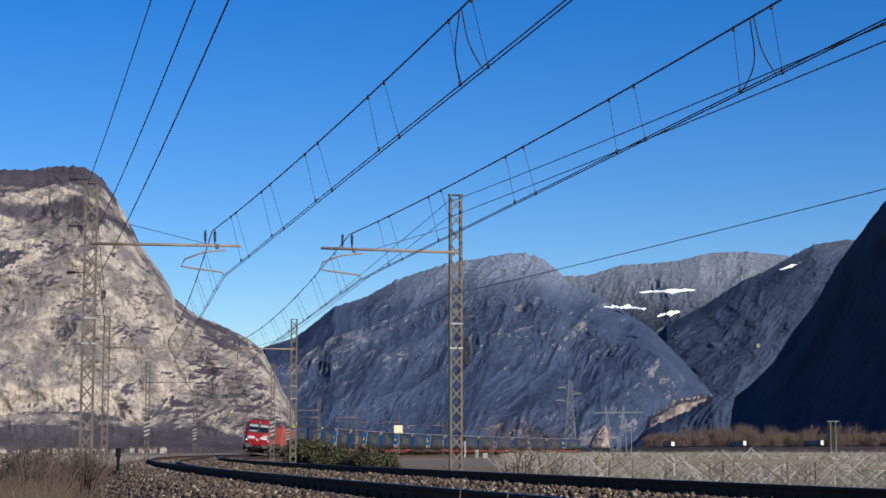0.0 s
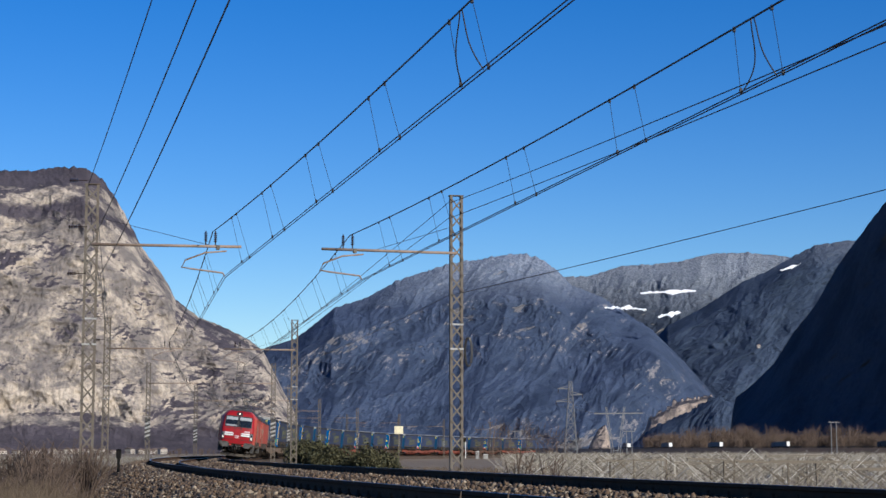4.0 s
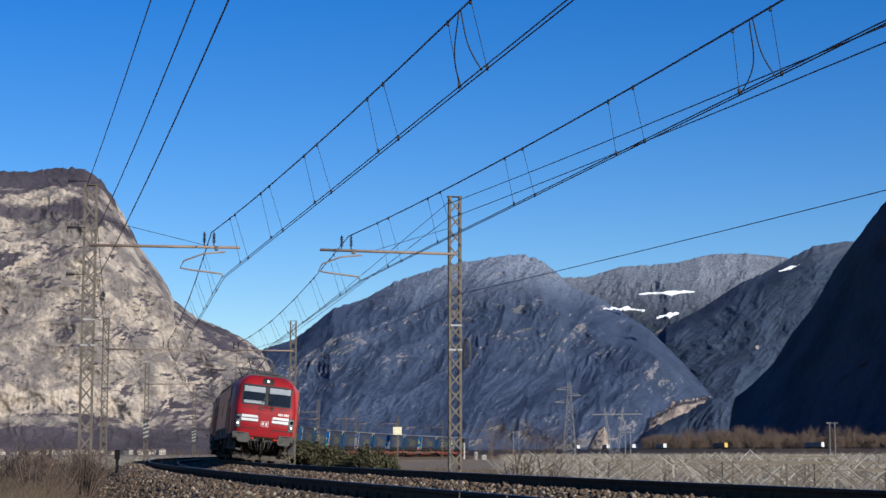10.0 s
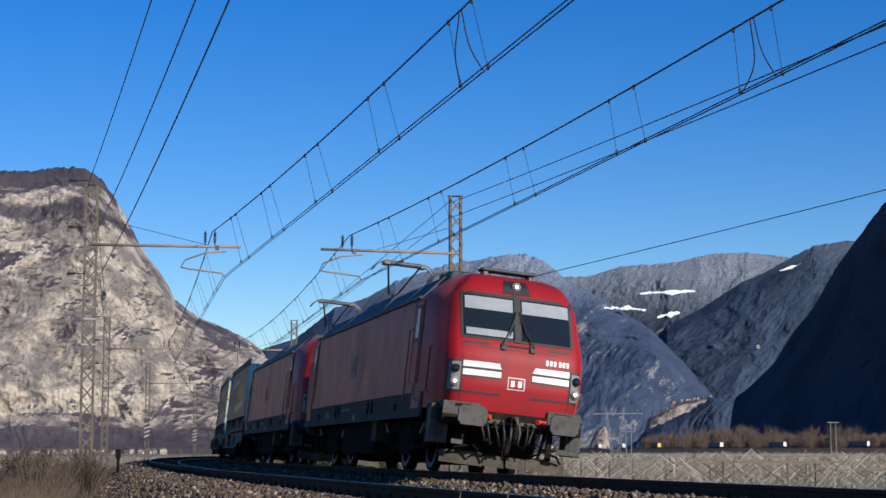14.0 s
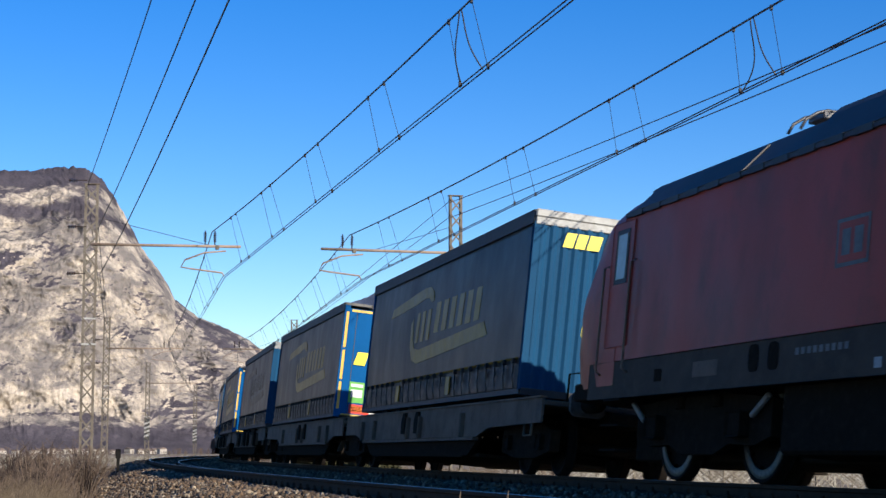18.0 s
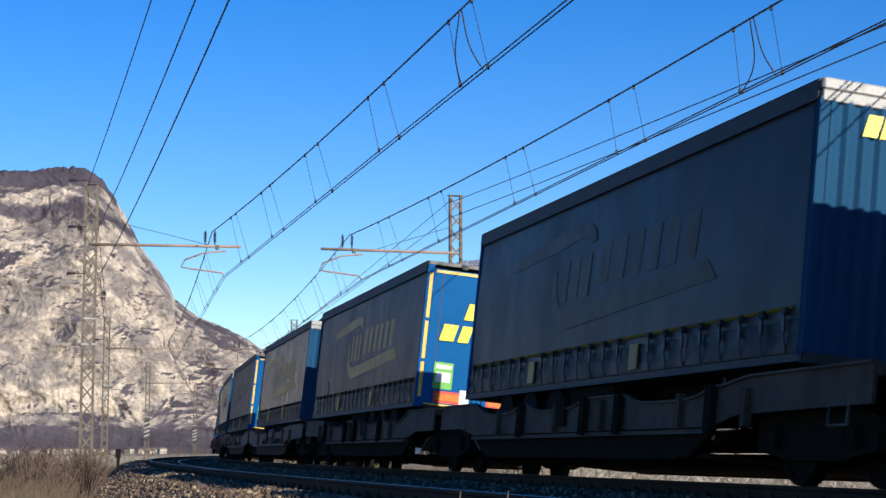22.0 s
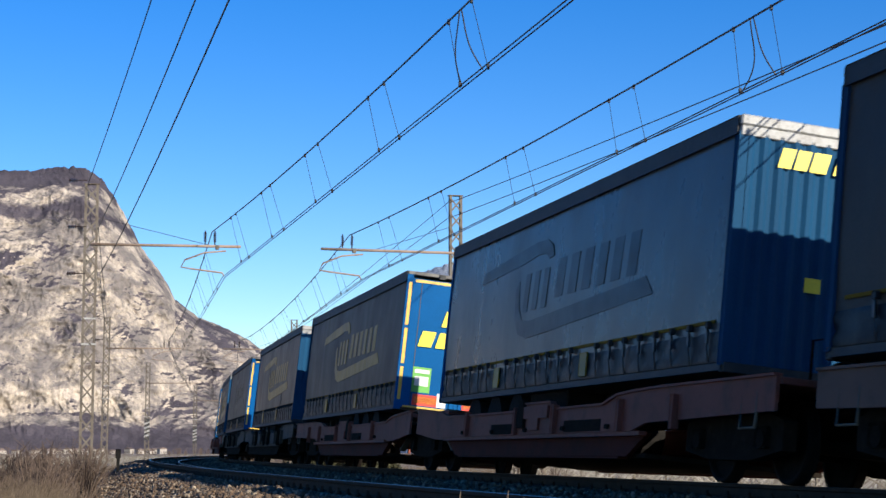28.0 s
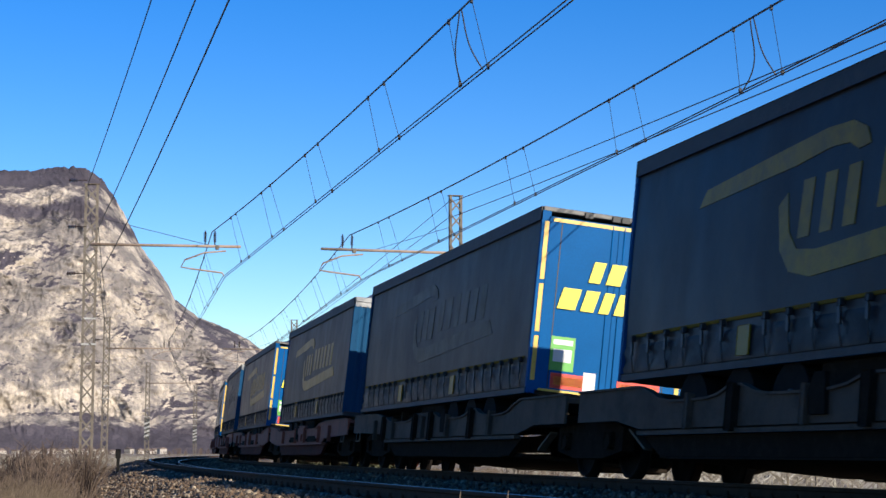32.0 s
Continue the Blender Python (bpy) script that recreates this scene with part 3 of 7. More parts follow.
RAIL_SHAPE = [(-0.075, 0), (-0.075, 0.012), (-0.012, 0.032), (-0.010, 0.12), (-0.034, 0.132), (-0.036, 0.168), (0.036, 0.168), (0.034, 0.132), (0.010, 0.12), (0.012, 0.032), (0.075, 0.012), (0.075, 0)]
RAIL_HEAD = [(-0.033, 0.168), (-0.028, 0.174), (0.028, 0.174), (0.033, 0.168)]


def rail_line(centre, label):
    track = thing("railway_track", label, "railway track", "two tracks", "structure")
    c, s_ = math.cos(CANT), math.sin(CANT)

    def placed(shape, off):
        return [(centre + (off + x) * c + (z - 0.172) * s_, (z - 0.172) * c - (off + x) * s_) for x, z in shape]

    for off in (-0.7525, 0.7525):
        rail = part("rail", extruded(placed(RAIL_SHAPE, off), along(420)), RAIL_SIDE, track, "rust-brown rail flank")
        part("rail_head", extruded(placed(RAIL_HEAD, off), along(420)), RAIL_TOP, rail, "polished steel running surface")
    return track


NEAR_TRACK = rail_line(-4.0, "empty curved track on concrete sleepers, nearer the camera")
FAR_TRACK = rail_line(0.0, "curved track on concrete sleepers that the train runs on")



# ---- catenary ----
STATIONS = [-219.0 + 48.5 * k for k in range(0, 12)]


def mast_parts(mast, u, z0, height, banded):
    """A lattice mast of two channel legs with lacing, built upright at the origin of its thing."""
    half = 0.19
    for side in (-1, 1):
        b = Body()
        x = side * half
        ch = [(x, -0.08), (x - side * 0.07, -0.08), (x - side * 0.07, -0.068), (x - side * 0.02, -0.068), (x - side * 0.02, 0.068), (x - side * 0.07, 0.068), (x - side * 0.07, 0.08), (x, 0.08)]
        b.ring([[(px, py, z) for px, py in ch] for z in (z0, height)])
        part("leg", b, MAST, mast)
    n = 20
    dz = (height - z0 - 0.1) / n
    lace = Body().bar((-half, -0.085, 0), (half, -0.085, dz), 0.012, 0.045).bar((half, -0.097, 0), (-half, -0.097, dz), 0.012, 0.045).mesh("lacing")
    for k in range(n):
        p = part("lacing", lace, MAST, mast)
        p.location = (0, 0, z0 + 0.05 + k * dz)
    cap = Body().box(-half - 0.03, half + 0.03, -0.09, 0.09, height, height + 0.03, 0.008)
    part("mast_cap", cap, MAST, mast)
    for z in (height * 0.43, height * 0.52):
        part("tie_plate", Body().box(-half - 0.01, half + 0.01, -0.10, -0.088, z, z + 0.05), LIGHT_GREY, mast, "pale tie plate")
    if banded:
        part("band_plate", Body().box(-half - 0.03, half + 0.03, -0.0925, -0.089, 1.45, 3.25), STRIPE_BLACK, mast, "black warning plate")
        for k in range(9):
            sl = Body().add([(-half - 0.03, -0.10, 0), (half + 0.03, -0.10, 0.16), (half + 0.03, -0.10, 0.34), (-half - 0.03, -0.10, 0.18),
                             (-half - 0.03, -0.092, 0), (half + 0.03, -0.092, 0.16), (half + 0.03, -0.092, 0.34), (-half - 0.03, -0.092, 0.18)],
                            [(0, 1, 2, 3), (7, 6, 5, 4), (0, 4, 5, 1), (1, 5, 6, 2), (2, 6, 7, 3), (3, 7, 4, 0)])
            p = part("warning_band", sl, LIGHT_GREY if k % 2 else STRIPE_BLACK, mast, "white band" if k % 2 else "black band")
            p.location = (0, 0, 1.5 + 0.17 * k)


def bracket_parts(mast, reach, wire_x):
    """The bracket tube from the mast to past the wire (along +x for reach > 0), its insulators and the steady arm."""
    sg = 1 if reach > 0 else -1
    za = 6.17
    part("bracket_tube", Body().tube([(0, -0.1, za), (reach, -0.1, za + 0.03)], 0.042, 8), ARM, mast, "rust-brown bracket tube", True)
    part("stay_wire", Body().tube([(sg * 0.2, -0.1, za + 0.75), (wire_x - sg * 0.45, -0.1, za + 0.06)], 0.008, 4), WIRE, mast)
    for dx in (-0.22, 0.05):
        ins = Body()
        x = wire_x - 0.32 + dx
        for k in range(5):
            ins.cyl((x, -0.1, za + 0.16 + 0.055 * k), (x, -0.1, za + 0.19 + 0.055 * k), 0.055, 10, 0.03)
        ins.cyl((x, -0.1, za + 0.02), (x, -0.1, za + 0.46), 0.018, 6)
        part("insulator", ins, INSULATOR, mast, "dark porcelain insulator")
    st = Body().tube([(wire_x + 0.05, -0.1, za - 0.10), (wire_x - 0.55, -0.1, za - 0.16), (wire_x - 1.1, -0.1, za - 0.38), (wire_x - 1.2, -0.1, za - 0.58),
                      (wire_x - 0.95, -0.1, za - 0.62), (wire_x - 0.05, -0.1, za - 0.72), (wire_x, -0.1, za - 0.82)], 0.024, 6)
    part("steady_arm", st, ARM, mast, "bent pale brown steady arm", True)
    part("clamp", Body().box(wire_x - 0.25, wire_x - 0.15, -0.16, -0.04, za - 0.07, za + 0.06, 0.01), MAST, mast)


CONTACT_Z = 5.34


def build_masts():
    made = []
    for side in ("outer", "inner"):
        for banded in (False, True):
            m = thing("catenary_mast", "weathered grey lattice mast with rust-brown bracket" + (" and black-white bands" if banded else " tube"),
                      "catenary mast", "masts along the line")
            mast_parts(m, 0, -1.4, 7.85, banded)
            if side == "outer":
                bracket_parts(m, 4.15, 3.69)
            else:
                bracket_parts(m, -3.95, -2.79)
            made.append(m)
    for k, s in enumerate(STATIONS):
        if s > 260:
            continue
        for i, u in enumerate((-7.32, 3.06)):
            src = made[2 * i + (1 if k >= 3 else 0)]
            p = on_line(s, u)
            m = pose(p.x, p.y, 0, 0, 0, -math.degrees(s / R))
            if k in (1, 3):
                src.matrix_basis = m
            else:
                copy_thing(src, m)


build_masts()


def hang(a, b, sag, n=14):
    return [a.lerp(b, i / n) - Vector((0, 0, sag * 4 * (i / n) * (1 - i / n))) for i in range(n + 1)]


def wires():
    """Both tracks' overhead lines; in the nearest span hangers and jumper loops stand where they are seen."""
    near_drops = [(4.0, 4.95), (9.3, 10.6), (15.05, 16.45), (21.0, 22.2), (26.2, 27.35), (31.6, 32.7), (37.6, 38.7), (43.6, 44.6)]
    far_drops = [(3.9, 5.2), (9.4, 10.6), (15.75, 16.95), (21.75, 22.9), (26.75, 27.95), (32.6, 33.7), (38.4, 39.5), (44.0, 45.0)]
    for contact_u, mess_u, sag, drops, group in (((-3.63, -3.43), (-3.97, -3.49), 0.40, near_drops, "near track wires"), ((0.30, 0.30), (-0.06, 0.39), 0.40, far_drops, "far track wires")):
        for s0, s1 in zip(STATIONS, STATIONS[1:]):
            if s0 > 230:
                break
            last = s0 < -200
            a, b = on_line(s1, contact_u[0], CONTACT_Z), on_line(s0, contact_u[last], CONTACT_Z)
            am, bm = on_line(s1, mess_u[0], 6.62), on_line(s0, mess_u[last], 6.62)
            span = thing("overhead_line", "dark copper overhead line with paired contact wires and hangers", "overhead line", group)
            e = across(s0) * 0.035
            for k in (-1, 1):
                part("contact_wire", Body().tube([a + e * k, b + e * k], 0.010, 5), WIRE, span)
            dip = sag if last else 0.48
            part("messenger_wire", Body().tube(hang(am, bm, dip, 20), 0.015, 6), WIRE, span)
            if s0 > -20:
                continue

            def upper(q):
                return am.lerp(bm, q) - Vector((0, 0, dip * 4 * q * (1 - q)))

            for pair in drops:
                for k, d in zip((-1, 1), pair):
                    q = d / 48.5
                    top, low = upper(q), a.lerp(b, q) + e * k
                    hanger = part("hanger", Body().tube([top, low], 0.0045, 4), WIRE, span)
                    part("clip", Body().box(low.x - 0.02, low.x + 0.02, low.y - 0.03, low.y + 0.03, low.z - 0.02, low.z + 0.05, 0.006), WIRE, hanger)
                    part("clip", Body().box(top.x - 0.02, top.x + 0.02, top.y - 0.03, top.y + 0.03, top.z - 0.05, top.z + 0.02, 0.006), WIRE, hanger)
            if last:
                d0, d1 = drops[4]
                for q_top, q_low, bow in ((d0 + 0.55, d0 - 0.02, 0.10 if group.startswith("far") else -0.06), (d0 + 0.64, d1 - 0.12, -0.05)):
                    top, low = upper(q_top / 48.5), a.lerp(b, q_low / 48.5)
                    sway = across(s0) * bow
                    pts = [top.lerp(low, i / 14) + sway * (math.sin(math.pi * (i / 14) ** 1.3) * 1.3) for i in range(15)]
                    part("jumper_cable", Body().tube(pts, 0.010, 5), WIRE, span, "looped jumper cable", True)
    for z, u, near_u, near_z in ((7.80, -7.45, -7.16, 8.10), (6.65, -7.12, -7.22, 6.35), (5.35, -7.05, -7.24, 5.65)):
        for s0, s1 in zip(STATIONS, STATIONS[1:]):
            if s0 > 30:
                break
            low = on_line(s0, near_u, near_z) if s0 < -200 else on_line(s0, u, z)
            single("feeder_wire", Body().tube(hang(on_line(s1, u, z), low, 0.35), 0.011, 5), WIRE, "dark feeder wire slung between lattice masts", "wire", "feeder wires")
    m = on_line(-170.5, 2.9, 0)
    up = lambda z: Vector((m.x, m.y, z))
    past = lambda z, x, y, h: up(z) + (Vector((x, y, h)) - up(z)) * 1.35
    ends = [(up(7.66), past(7.66, 5.21, 19.85, 5.49)), (up(7.22), past(7.22, 5.39, 20.56, 5.46)), (up(7.25), on_line(-122, 0.75, 5.5)), (up(7.72), on_line(-122, 1.3, 5.9)), (up(4.95), Vector((12.75, 24.0, 5.8))),
            (up(4.98), on_line(-122, 3.3, 5.3))]
    for a, b in ends:
        single("anchor_wire", Body().tube(hang(a, b, 0.07), 0.010, 5), WIRE, "dark stay wire anchored to a lattice mast", "wire", "anchor wires")
    for s in (-170.5, -122.0):
        for z in (6.65, 5.35, 7.95):
            q = on_line(s, -7.62, z)
            b = Body()
            for k in range(4):
                b.cyl((q.x - 0.3 + k * 0.06, q.y - 0.1, z), (q.x - 0.27 + k * 0.06, q.y - 0.1, z), 0.05, 8)
            b.tube([(q.x - 0.32, q.y - 0.1, z), (q.x + 0.2, q.y - 0.1, z)], 0.014, 5)
            single("line_insulator", b, INSULATOR, "dark porcelain insulator on a lattice mast", "insulator", "line insulators")
    coil = Body()
    c = on_line(-170.5, 3.40, 3.32)
    for k in range(3):
        coil.tube([(c.x + 0.10 * math.cos(a) + 0.02 * k, c.y - 0.1, c.z + 0.42 * math.sin(a)) for a in [2 * math.pi * i / 16 for i in range(17)]], 0.016, 5)
    single("cable_coil", coil, WIRE, "coil of black cable hung on a lattice mast", "cable")


wires()


# ---- fields beside the line ----
def pergolas():
    """Rows of slanted vine pergolas on the field inside the curve."""
    rng = random.Random(5)
    verts, faces = [], []

    def stick(a, b, w):
        a, b = Vector(a), Vector(b)
        d = b - a
        e = d.cross(Vector((0, 0, 1)))
        e = e.normalized() * w / 2 if e.length > 1e-4 else Vector((w / 2, 0, 0))
        g = d.normalized().cross(e)
        k = len(verts)
        for p in (a, b):
            verts.extend([tuple(p + e + g), tuple(p - e + g), tuple(p - g * 1.4)])
        faces.extend([(k, k + 1, k + 4, k + 3), (k + 1, k + 2, k + 5, k + 4), (k + 2, k, k + 3, k + 5)])

    made = 0
    for row in range(0, 60):
        y = 36 + row * 4.6
        x = -8.0
        while x < y * 0.29 + 8:
            x += 2.3 + rng.uniform(-0.2, 0.2)
            if line_offset(x, y) < 8.5 or x < 0.034 * y + 0.8 + rng.uniform(-0.5, 0.5):
                continue
            z = GROUND_Z
            j = lambda q: rng.uniform(-q, q)
            h = 1.42 + j(0.12)
            if row < 5 and made < 60:
                post = Body()
                post.bar((x, y, z - 0.2), (x + j(0.05), y + j(0.05), z + h), 0.045)
                fr = thing("vine_pergola", "weathered grey timber vine pergola with bare winter vines", "pergola", "vine pergolas")
                part("post", post, PERGOLA, fr)
                part("slanted_arm", Body().bar((x - 0.1, y, z + 0.8), (x + 0.75 + j(0.2), y + j(0.3), z + h - 0.02 + j(0.1)), 0.032), PERGOLA, fr)
                part("slanted_arm", Body().bar((x + 0.1, y, z + 0.8), (x - 0.70 + j(0.2), y + j(0.3), z + h - 0.02 + j(0.1)), 0.032), PERGOLA, fr)
                part("rail", Body().bar((x - 1.2, y + j(0.3), z + h + j(0.1)), (x + 1.3, y + 2.4, z + h + j(0.1)), 0.04), PERGOLA, fr)
                made += 1
            else:
                stick((x, y, z), (x + j(0.05), y, z + h), 0.06)
                stick((x - 0.1, y, z + 0.75), (x + 0.75 + j(0.2), y + j(0.4), z + h - 0.05 + j(0.1)), 0.032)
                stick((x + 0.1, y, z + 0.75), (x - 0.70 + j(0.2), y + j(0.4), z + h - 0.05 + j(0.1)), 0.028)
            for k in range(34):
                p = (x + j(1.3), y + j(2.5), z + rng.uniform(0.2, h - 0.25))
                d = rng.uniform(0.25, 0.7) * (1 if rng.random() < 0.62 else -1)
                stick(p, (p[0] + d, p[1] + j(0.3), p[2] + abs(d) * rng.uniform(0.7, 1.05)), 0.007 + rng.random() * 0.012)
    tagged(new("vine_rows", raw_mesh("vine_rows", verts, faces, PERGOLA)), "rows of bare vines on slanted grey timber pergolas", "vineyard", kind="stuff")


pergolas()


def tuft_mesh(points, blades, height, lean, width, seed):
    """Arrays of thin upright blades scattered about the points."""
    rng = random.Random(seed)
    verts, faces = [], []
    for (x, y, z) in points:
        for _ in range(blades):
            a, r = rng.uniform(0, 6.283), rng.random() ** 0.7
            bx, by = x + math.cos(a) * r * 0.35, y + math.sin(a) * r * 0.35
            h = height * rng.uniform(0.45, 1.15)
            dx, dy = rng.gauss(0, lean) * h, rng.gauss(0, lean) * h
            w = width * rng.uniform(0.5, 1.3)
            k = len(verts)
            verts.extend([(bx - w, by, z), (bx + w, by, z), (bx + dx * 0.5 + w * 0.7, by + dy * 0.5, z + h * 0.6), (bx + dx * 0.5 - w * 0.7, by + dy * 0.5, z + h * 0.6),
                          (bx + dx * 1.25, by + dy * 1.25, z + h)])
            faces.extend([(k, k + 1, k + 2, k + 3), (k + 3, k + 2, k + 4)])
    return verts, faces


def scrub():
    rng = random.Random(11)
    pts = []
    for _ in range(1100):
        y = rng.uniform(13, 46)
        x = -y * rng.uniform(0.165, 0.262)
        u = line_offset(x, y)
        if u > -8.3:
            continue
        pts.append((x, y, ground_z(x, y) - 0.03))
    v, f = tuft_mesh(pts, 34, 0.85, 0.32, 0.006, 3)
    tagged(new("dry_scrub", raw_mesh("dry_scrub", v, f, DRY)), "tangle of dry brown grass and brambles beside the ballast", "scrub", kind="stuff")
    pts = []
    for _ in range(4200):
        y = rng.uniform(22, 170)
        x = rng.uniform(-0.29, 0.29) * y
        u = line_offset(x, y)
        if -8.6 < u < 4.1 or (u > 8 and y > 34 and x > 0.034 * y):
            continue
        pts.append((x, y, ground_z(x, y) - 0.03))
    v, f = tuft_mesh(pts, 12, 0.5, 0.4, 0.010, 4)
    tagged(new("dry_grass", raw_mesh("dry_grass", v, f, DRY)), "dry winter grass along the line", "grass", kind="stuff")


scrub()


def bush(name, label, x, y, height, spread, stems, material, seed, leafy=False, z=None):
    """Branching stems; leafy bushes carry many small leaf clumps."""
    rng = random.Random(seed)
    z = ground_z(x, y) - 0.05 if z is None else z
    b = thing(name, label, "bush" if height < 4 else "tree")
    wood = Body()
    tips = []
    for k in range(stems):
        a = rng.uniform(0, 6.283)
        r = rng.random() ** 0.6 * spread
        p0 = Vector((x + math.cos(a) * r * 0.25, y + math.sin(a) * r * 0.25, z))
        p3 = Vector((x + math.cos(a) * r, y + math.sin(a) * r, z + height * rng.uniform(0.6, 1.05) * (1 - 0.3 * (r / spread) ** 2)))
        p1 = p0.lerp(p3, 0.45) + Vector((rng.gauss(0, 0.06), rng.gauss(0, 0.06), 0.1)) * height * 0.5
        wood.tube([p0, p1, p3], 0.006 * height + 0.004, 4)
        tips.append(p3)
        for _ in range(6):
            q = p1.lerp(p3, rng.random())
            e = q + Vector((rng.gauss(0, 0.14), rng.gauss(0, 0.14), rng.uniform(0.02, 0.25))) * height
            wood.tube([q, e], 0.003 * height + 0.002, 3)
            tips.append(e)
    part("branchwork", wood, TWIG, b)
    if leafy:
        verts, faces = [], []
        for t in tips:
            for _ in range(44):
                c = t + Vector((rng.gauss(0, 0.16), rng.gauss(0, 0.16), rng.gauss(-0.1, 0.2))) * height * 0.5
                d1, d2 = Vector((rng.gauss(0, 1), rng.gauss(0, 1), rng.gauss(0, 1))) * 0.045, Vector((rng.gauss(0, 1), rng.gauss(0, 1), rng.gauss(0, 1))) * 0.045
                k = len(verts)
                verts.extend([tuple(c - d1), tuple(c + d2), tuple(c + d1), tuple(c - d2)])
                faces.append((k, k + 1, k + 2, k + 3))
        part("crown", raw_mesh("crown", verts, faces, material), material, b, "small dark green leaves")
    return b



def grass_stalks():
    """Dry seed-headed stalks close to the camera."""
    for x, y, top in ((0.075, 8.2, 0.225), (0.33, 9.0, 0.21), (0.42, 9.2, 0.17)):
        g = thing("dry_grass_stalk", "thin dry grass stalk with a pale seed head", "grass stalk", "grass stalks")
        z = ground_z(x, y) - 0.05
        part("stem", Body().tube([(x - 0.03, y, z), (x - 0.012, y, z + (top - z) * 0.6), (x, y, top)], 0.0018, 4), TWIG, g)
        part("seed_head", Body().cyl((x, y, top - 0.03), (x + 0.008, y, top + 0.035), 0.007, 6, 0.002), DRY, g, "pale seed head")


grass_stalks()


# ---- the train ----
def face_y(x, z):
    """How far back the cab front lies at a point of its face."""
    yf = profile([(1.0, 0.10), (1.25, 0.05), (1.65, 0.0), (2.2, 0.04), (2.42, 0.12), (3.4, 0.60), (3.62, 0.74), (3.80, 0.98), (3.90, 1.5)], z)
    q = abs(x) / face_w(z)
    return yf + 0.16 * q ** 4 + 0.44 * max(0.0, q - 0.86) / 0.14


def face_w(z):
    return profile([(1.0, 1.36), (1.65, 1.42), (2.4, 1.44), (3.3, 1.34), (3.62, 1.16), (3.80, 0.96), (3.90, 0.70)], z)


def face_patch(outline, lift, thick=0.02, cuts=5):
    """A panel lying on the cab front: an outline of four corners in x and z, raised by lift."""
    (ax, az), (bx, bz), (cx, cz), (dx, dz) = outline
    out = []
    for off in (lift, lift - thick):
        rows_ = []
        for i in range(cuts + 1):
            t = i / cuts
            row = []
            for j in range(cuts + 1):
                q = j / cuts
                x = (ax + (bx - ax) * q) * (1 - t) + (dx + (cx - dx) * q) * t
                z = (az + (bz - az) * q) * (1 - t) + (dz + (cz - dz) * q) * t
                row.append((x, face_y(x, z) - off, z))
            rows_.append(row)
        out.append(rows_)
    b = Body()
    n = cuts + 1
    top, low = out
    b.add([p for r in top for p in r] + [p for r in low for p in r],
          [(i * n + j, i * n + j + 1, (i + 1) * n + j + 1, (i + 1) * n + j) for i in range(cuts) for j in range(cuts)]
          + [(n * n + (i + 1) * n + j, n * n + (i + 1) * n + j + 1, n * n + i * n + j + 1, n * n + i * n + j) for i in range(cuts) for j in range(cuts)]
          + [(j, n * n + j, n * n + j + 1, j + 1) for j in range(cuts)] + [(cuts * n + j + 1, n * n + cuts * n + j + 1, n * n + cuts * n + j, cuts * n + j) for j in range(cuts)]
          + [(i * n, (i + 1) * n, n * n + (i + 1) * n, n * n + i * n) for i in range(cuts)] + [(i * n + cuts, n * n + i * n + cuts, n * n + (i + 1) * n + cuts, (i + 1) * n + cuts) for i in range(cuts)])
    return b


def rect(x0, x1, z0, z1, slant=0.0):
    return [(x0, z0), (x1, z0), (x1 + slant, z1), (x0 + slant, z1)]


def cab_shell(flip, face=True, left=True):
    """The moulded end of the body: its face, or the cab sides from there back to the straight body sides."""
    zs = [1.15 + 0.09 * i for i in range(31)]
    secs = []
    for z in zs:
        w = face_w(z)
        xs = [math.sin(math.pi / 2 * (i / 12)) for i in range(-12, 13)]
        row = [(w * x, face_y(w * x, z), z) for x in xs]
        side = profile([(1.0, 1.5), (3.30, 1.5), (3.45, 1.40), (3.86, 0.95)], z)
        edge = face_y(w, z)
        mid, side_mid = max(0.95, (edge + 2.25) / 2), side * 0.92 + w * 0.08
        row = [(-side, 2.25, z), (-side_mid, mid, z)] + row + [(side_mid, mid, z), (side, 2.25, z)]
        if flip:
            row = [(x, BODY_LEN - y, zz) for x, y, zz in row]
        secs.append(row)
    b = Body()
    if face:
        b.ring([row[5:-5] for row in secs], closed=False)
    else:
        b.ring([row[:6] if left else row[-6:] for row in secs], closed=False)
    if face:
        last = secs[-1]
        b.add(last, [tuple(range(len(last)))])
    return b


BODY_LEN = 17.98


def wheelset(r, gauge=1.5, disc=True):
    """A wheelset centred on its axle, which lies along x."""
    b = Body()
    prof = [(0.0, 0.09), (0.03, 0.10), (0.03, r * 0.55), (0.0, r * 0.80), (-0.01, r - 0.06), (-0.055, r - 0.05), (-0.055, r), (0.04, r + 0.0), (0.062, r + 0.012), (0.062, r + 0.028), (0.08, r + 0.028), (0.08, r - 0.06), (0.06, r - 0.07), (0.06, 0.12), (0.09, 0.09)]
    n = 28
    for sg in (-1, 1):
        secs = [[(sg * (gauge / 2 + 0.02) - sg * px, pr * math.cos(2 * math.pi * i / n), pr * math.sin(2 * math.pi * i / n)) for px, pr in prof] for i in range(n + 1)]
        b.ring(secs, closed=False)
    b.cyl((-gauge / 2, 0, 0), (gauge / 2, 0, 0), 0.085, 12)
    if disc:
        for sg in (-1, 1):
            for k in range(10):
                a = 2 * math.pi * k / 10
                x = sg * (gauge / 2 + 0.055)
                b.cyl((x - sg * 0.04, 0.72 * r * math.cos(a), 0.72 * r * math.sin(a)), (x, 0.72 * r * math.cos(a), 0.72 * r * math.sin(a)), 0.022, 6)
    return b


WHEELS = []


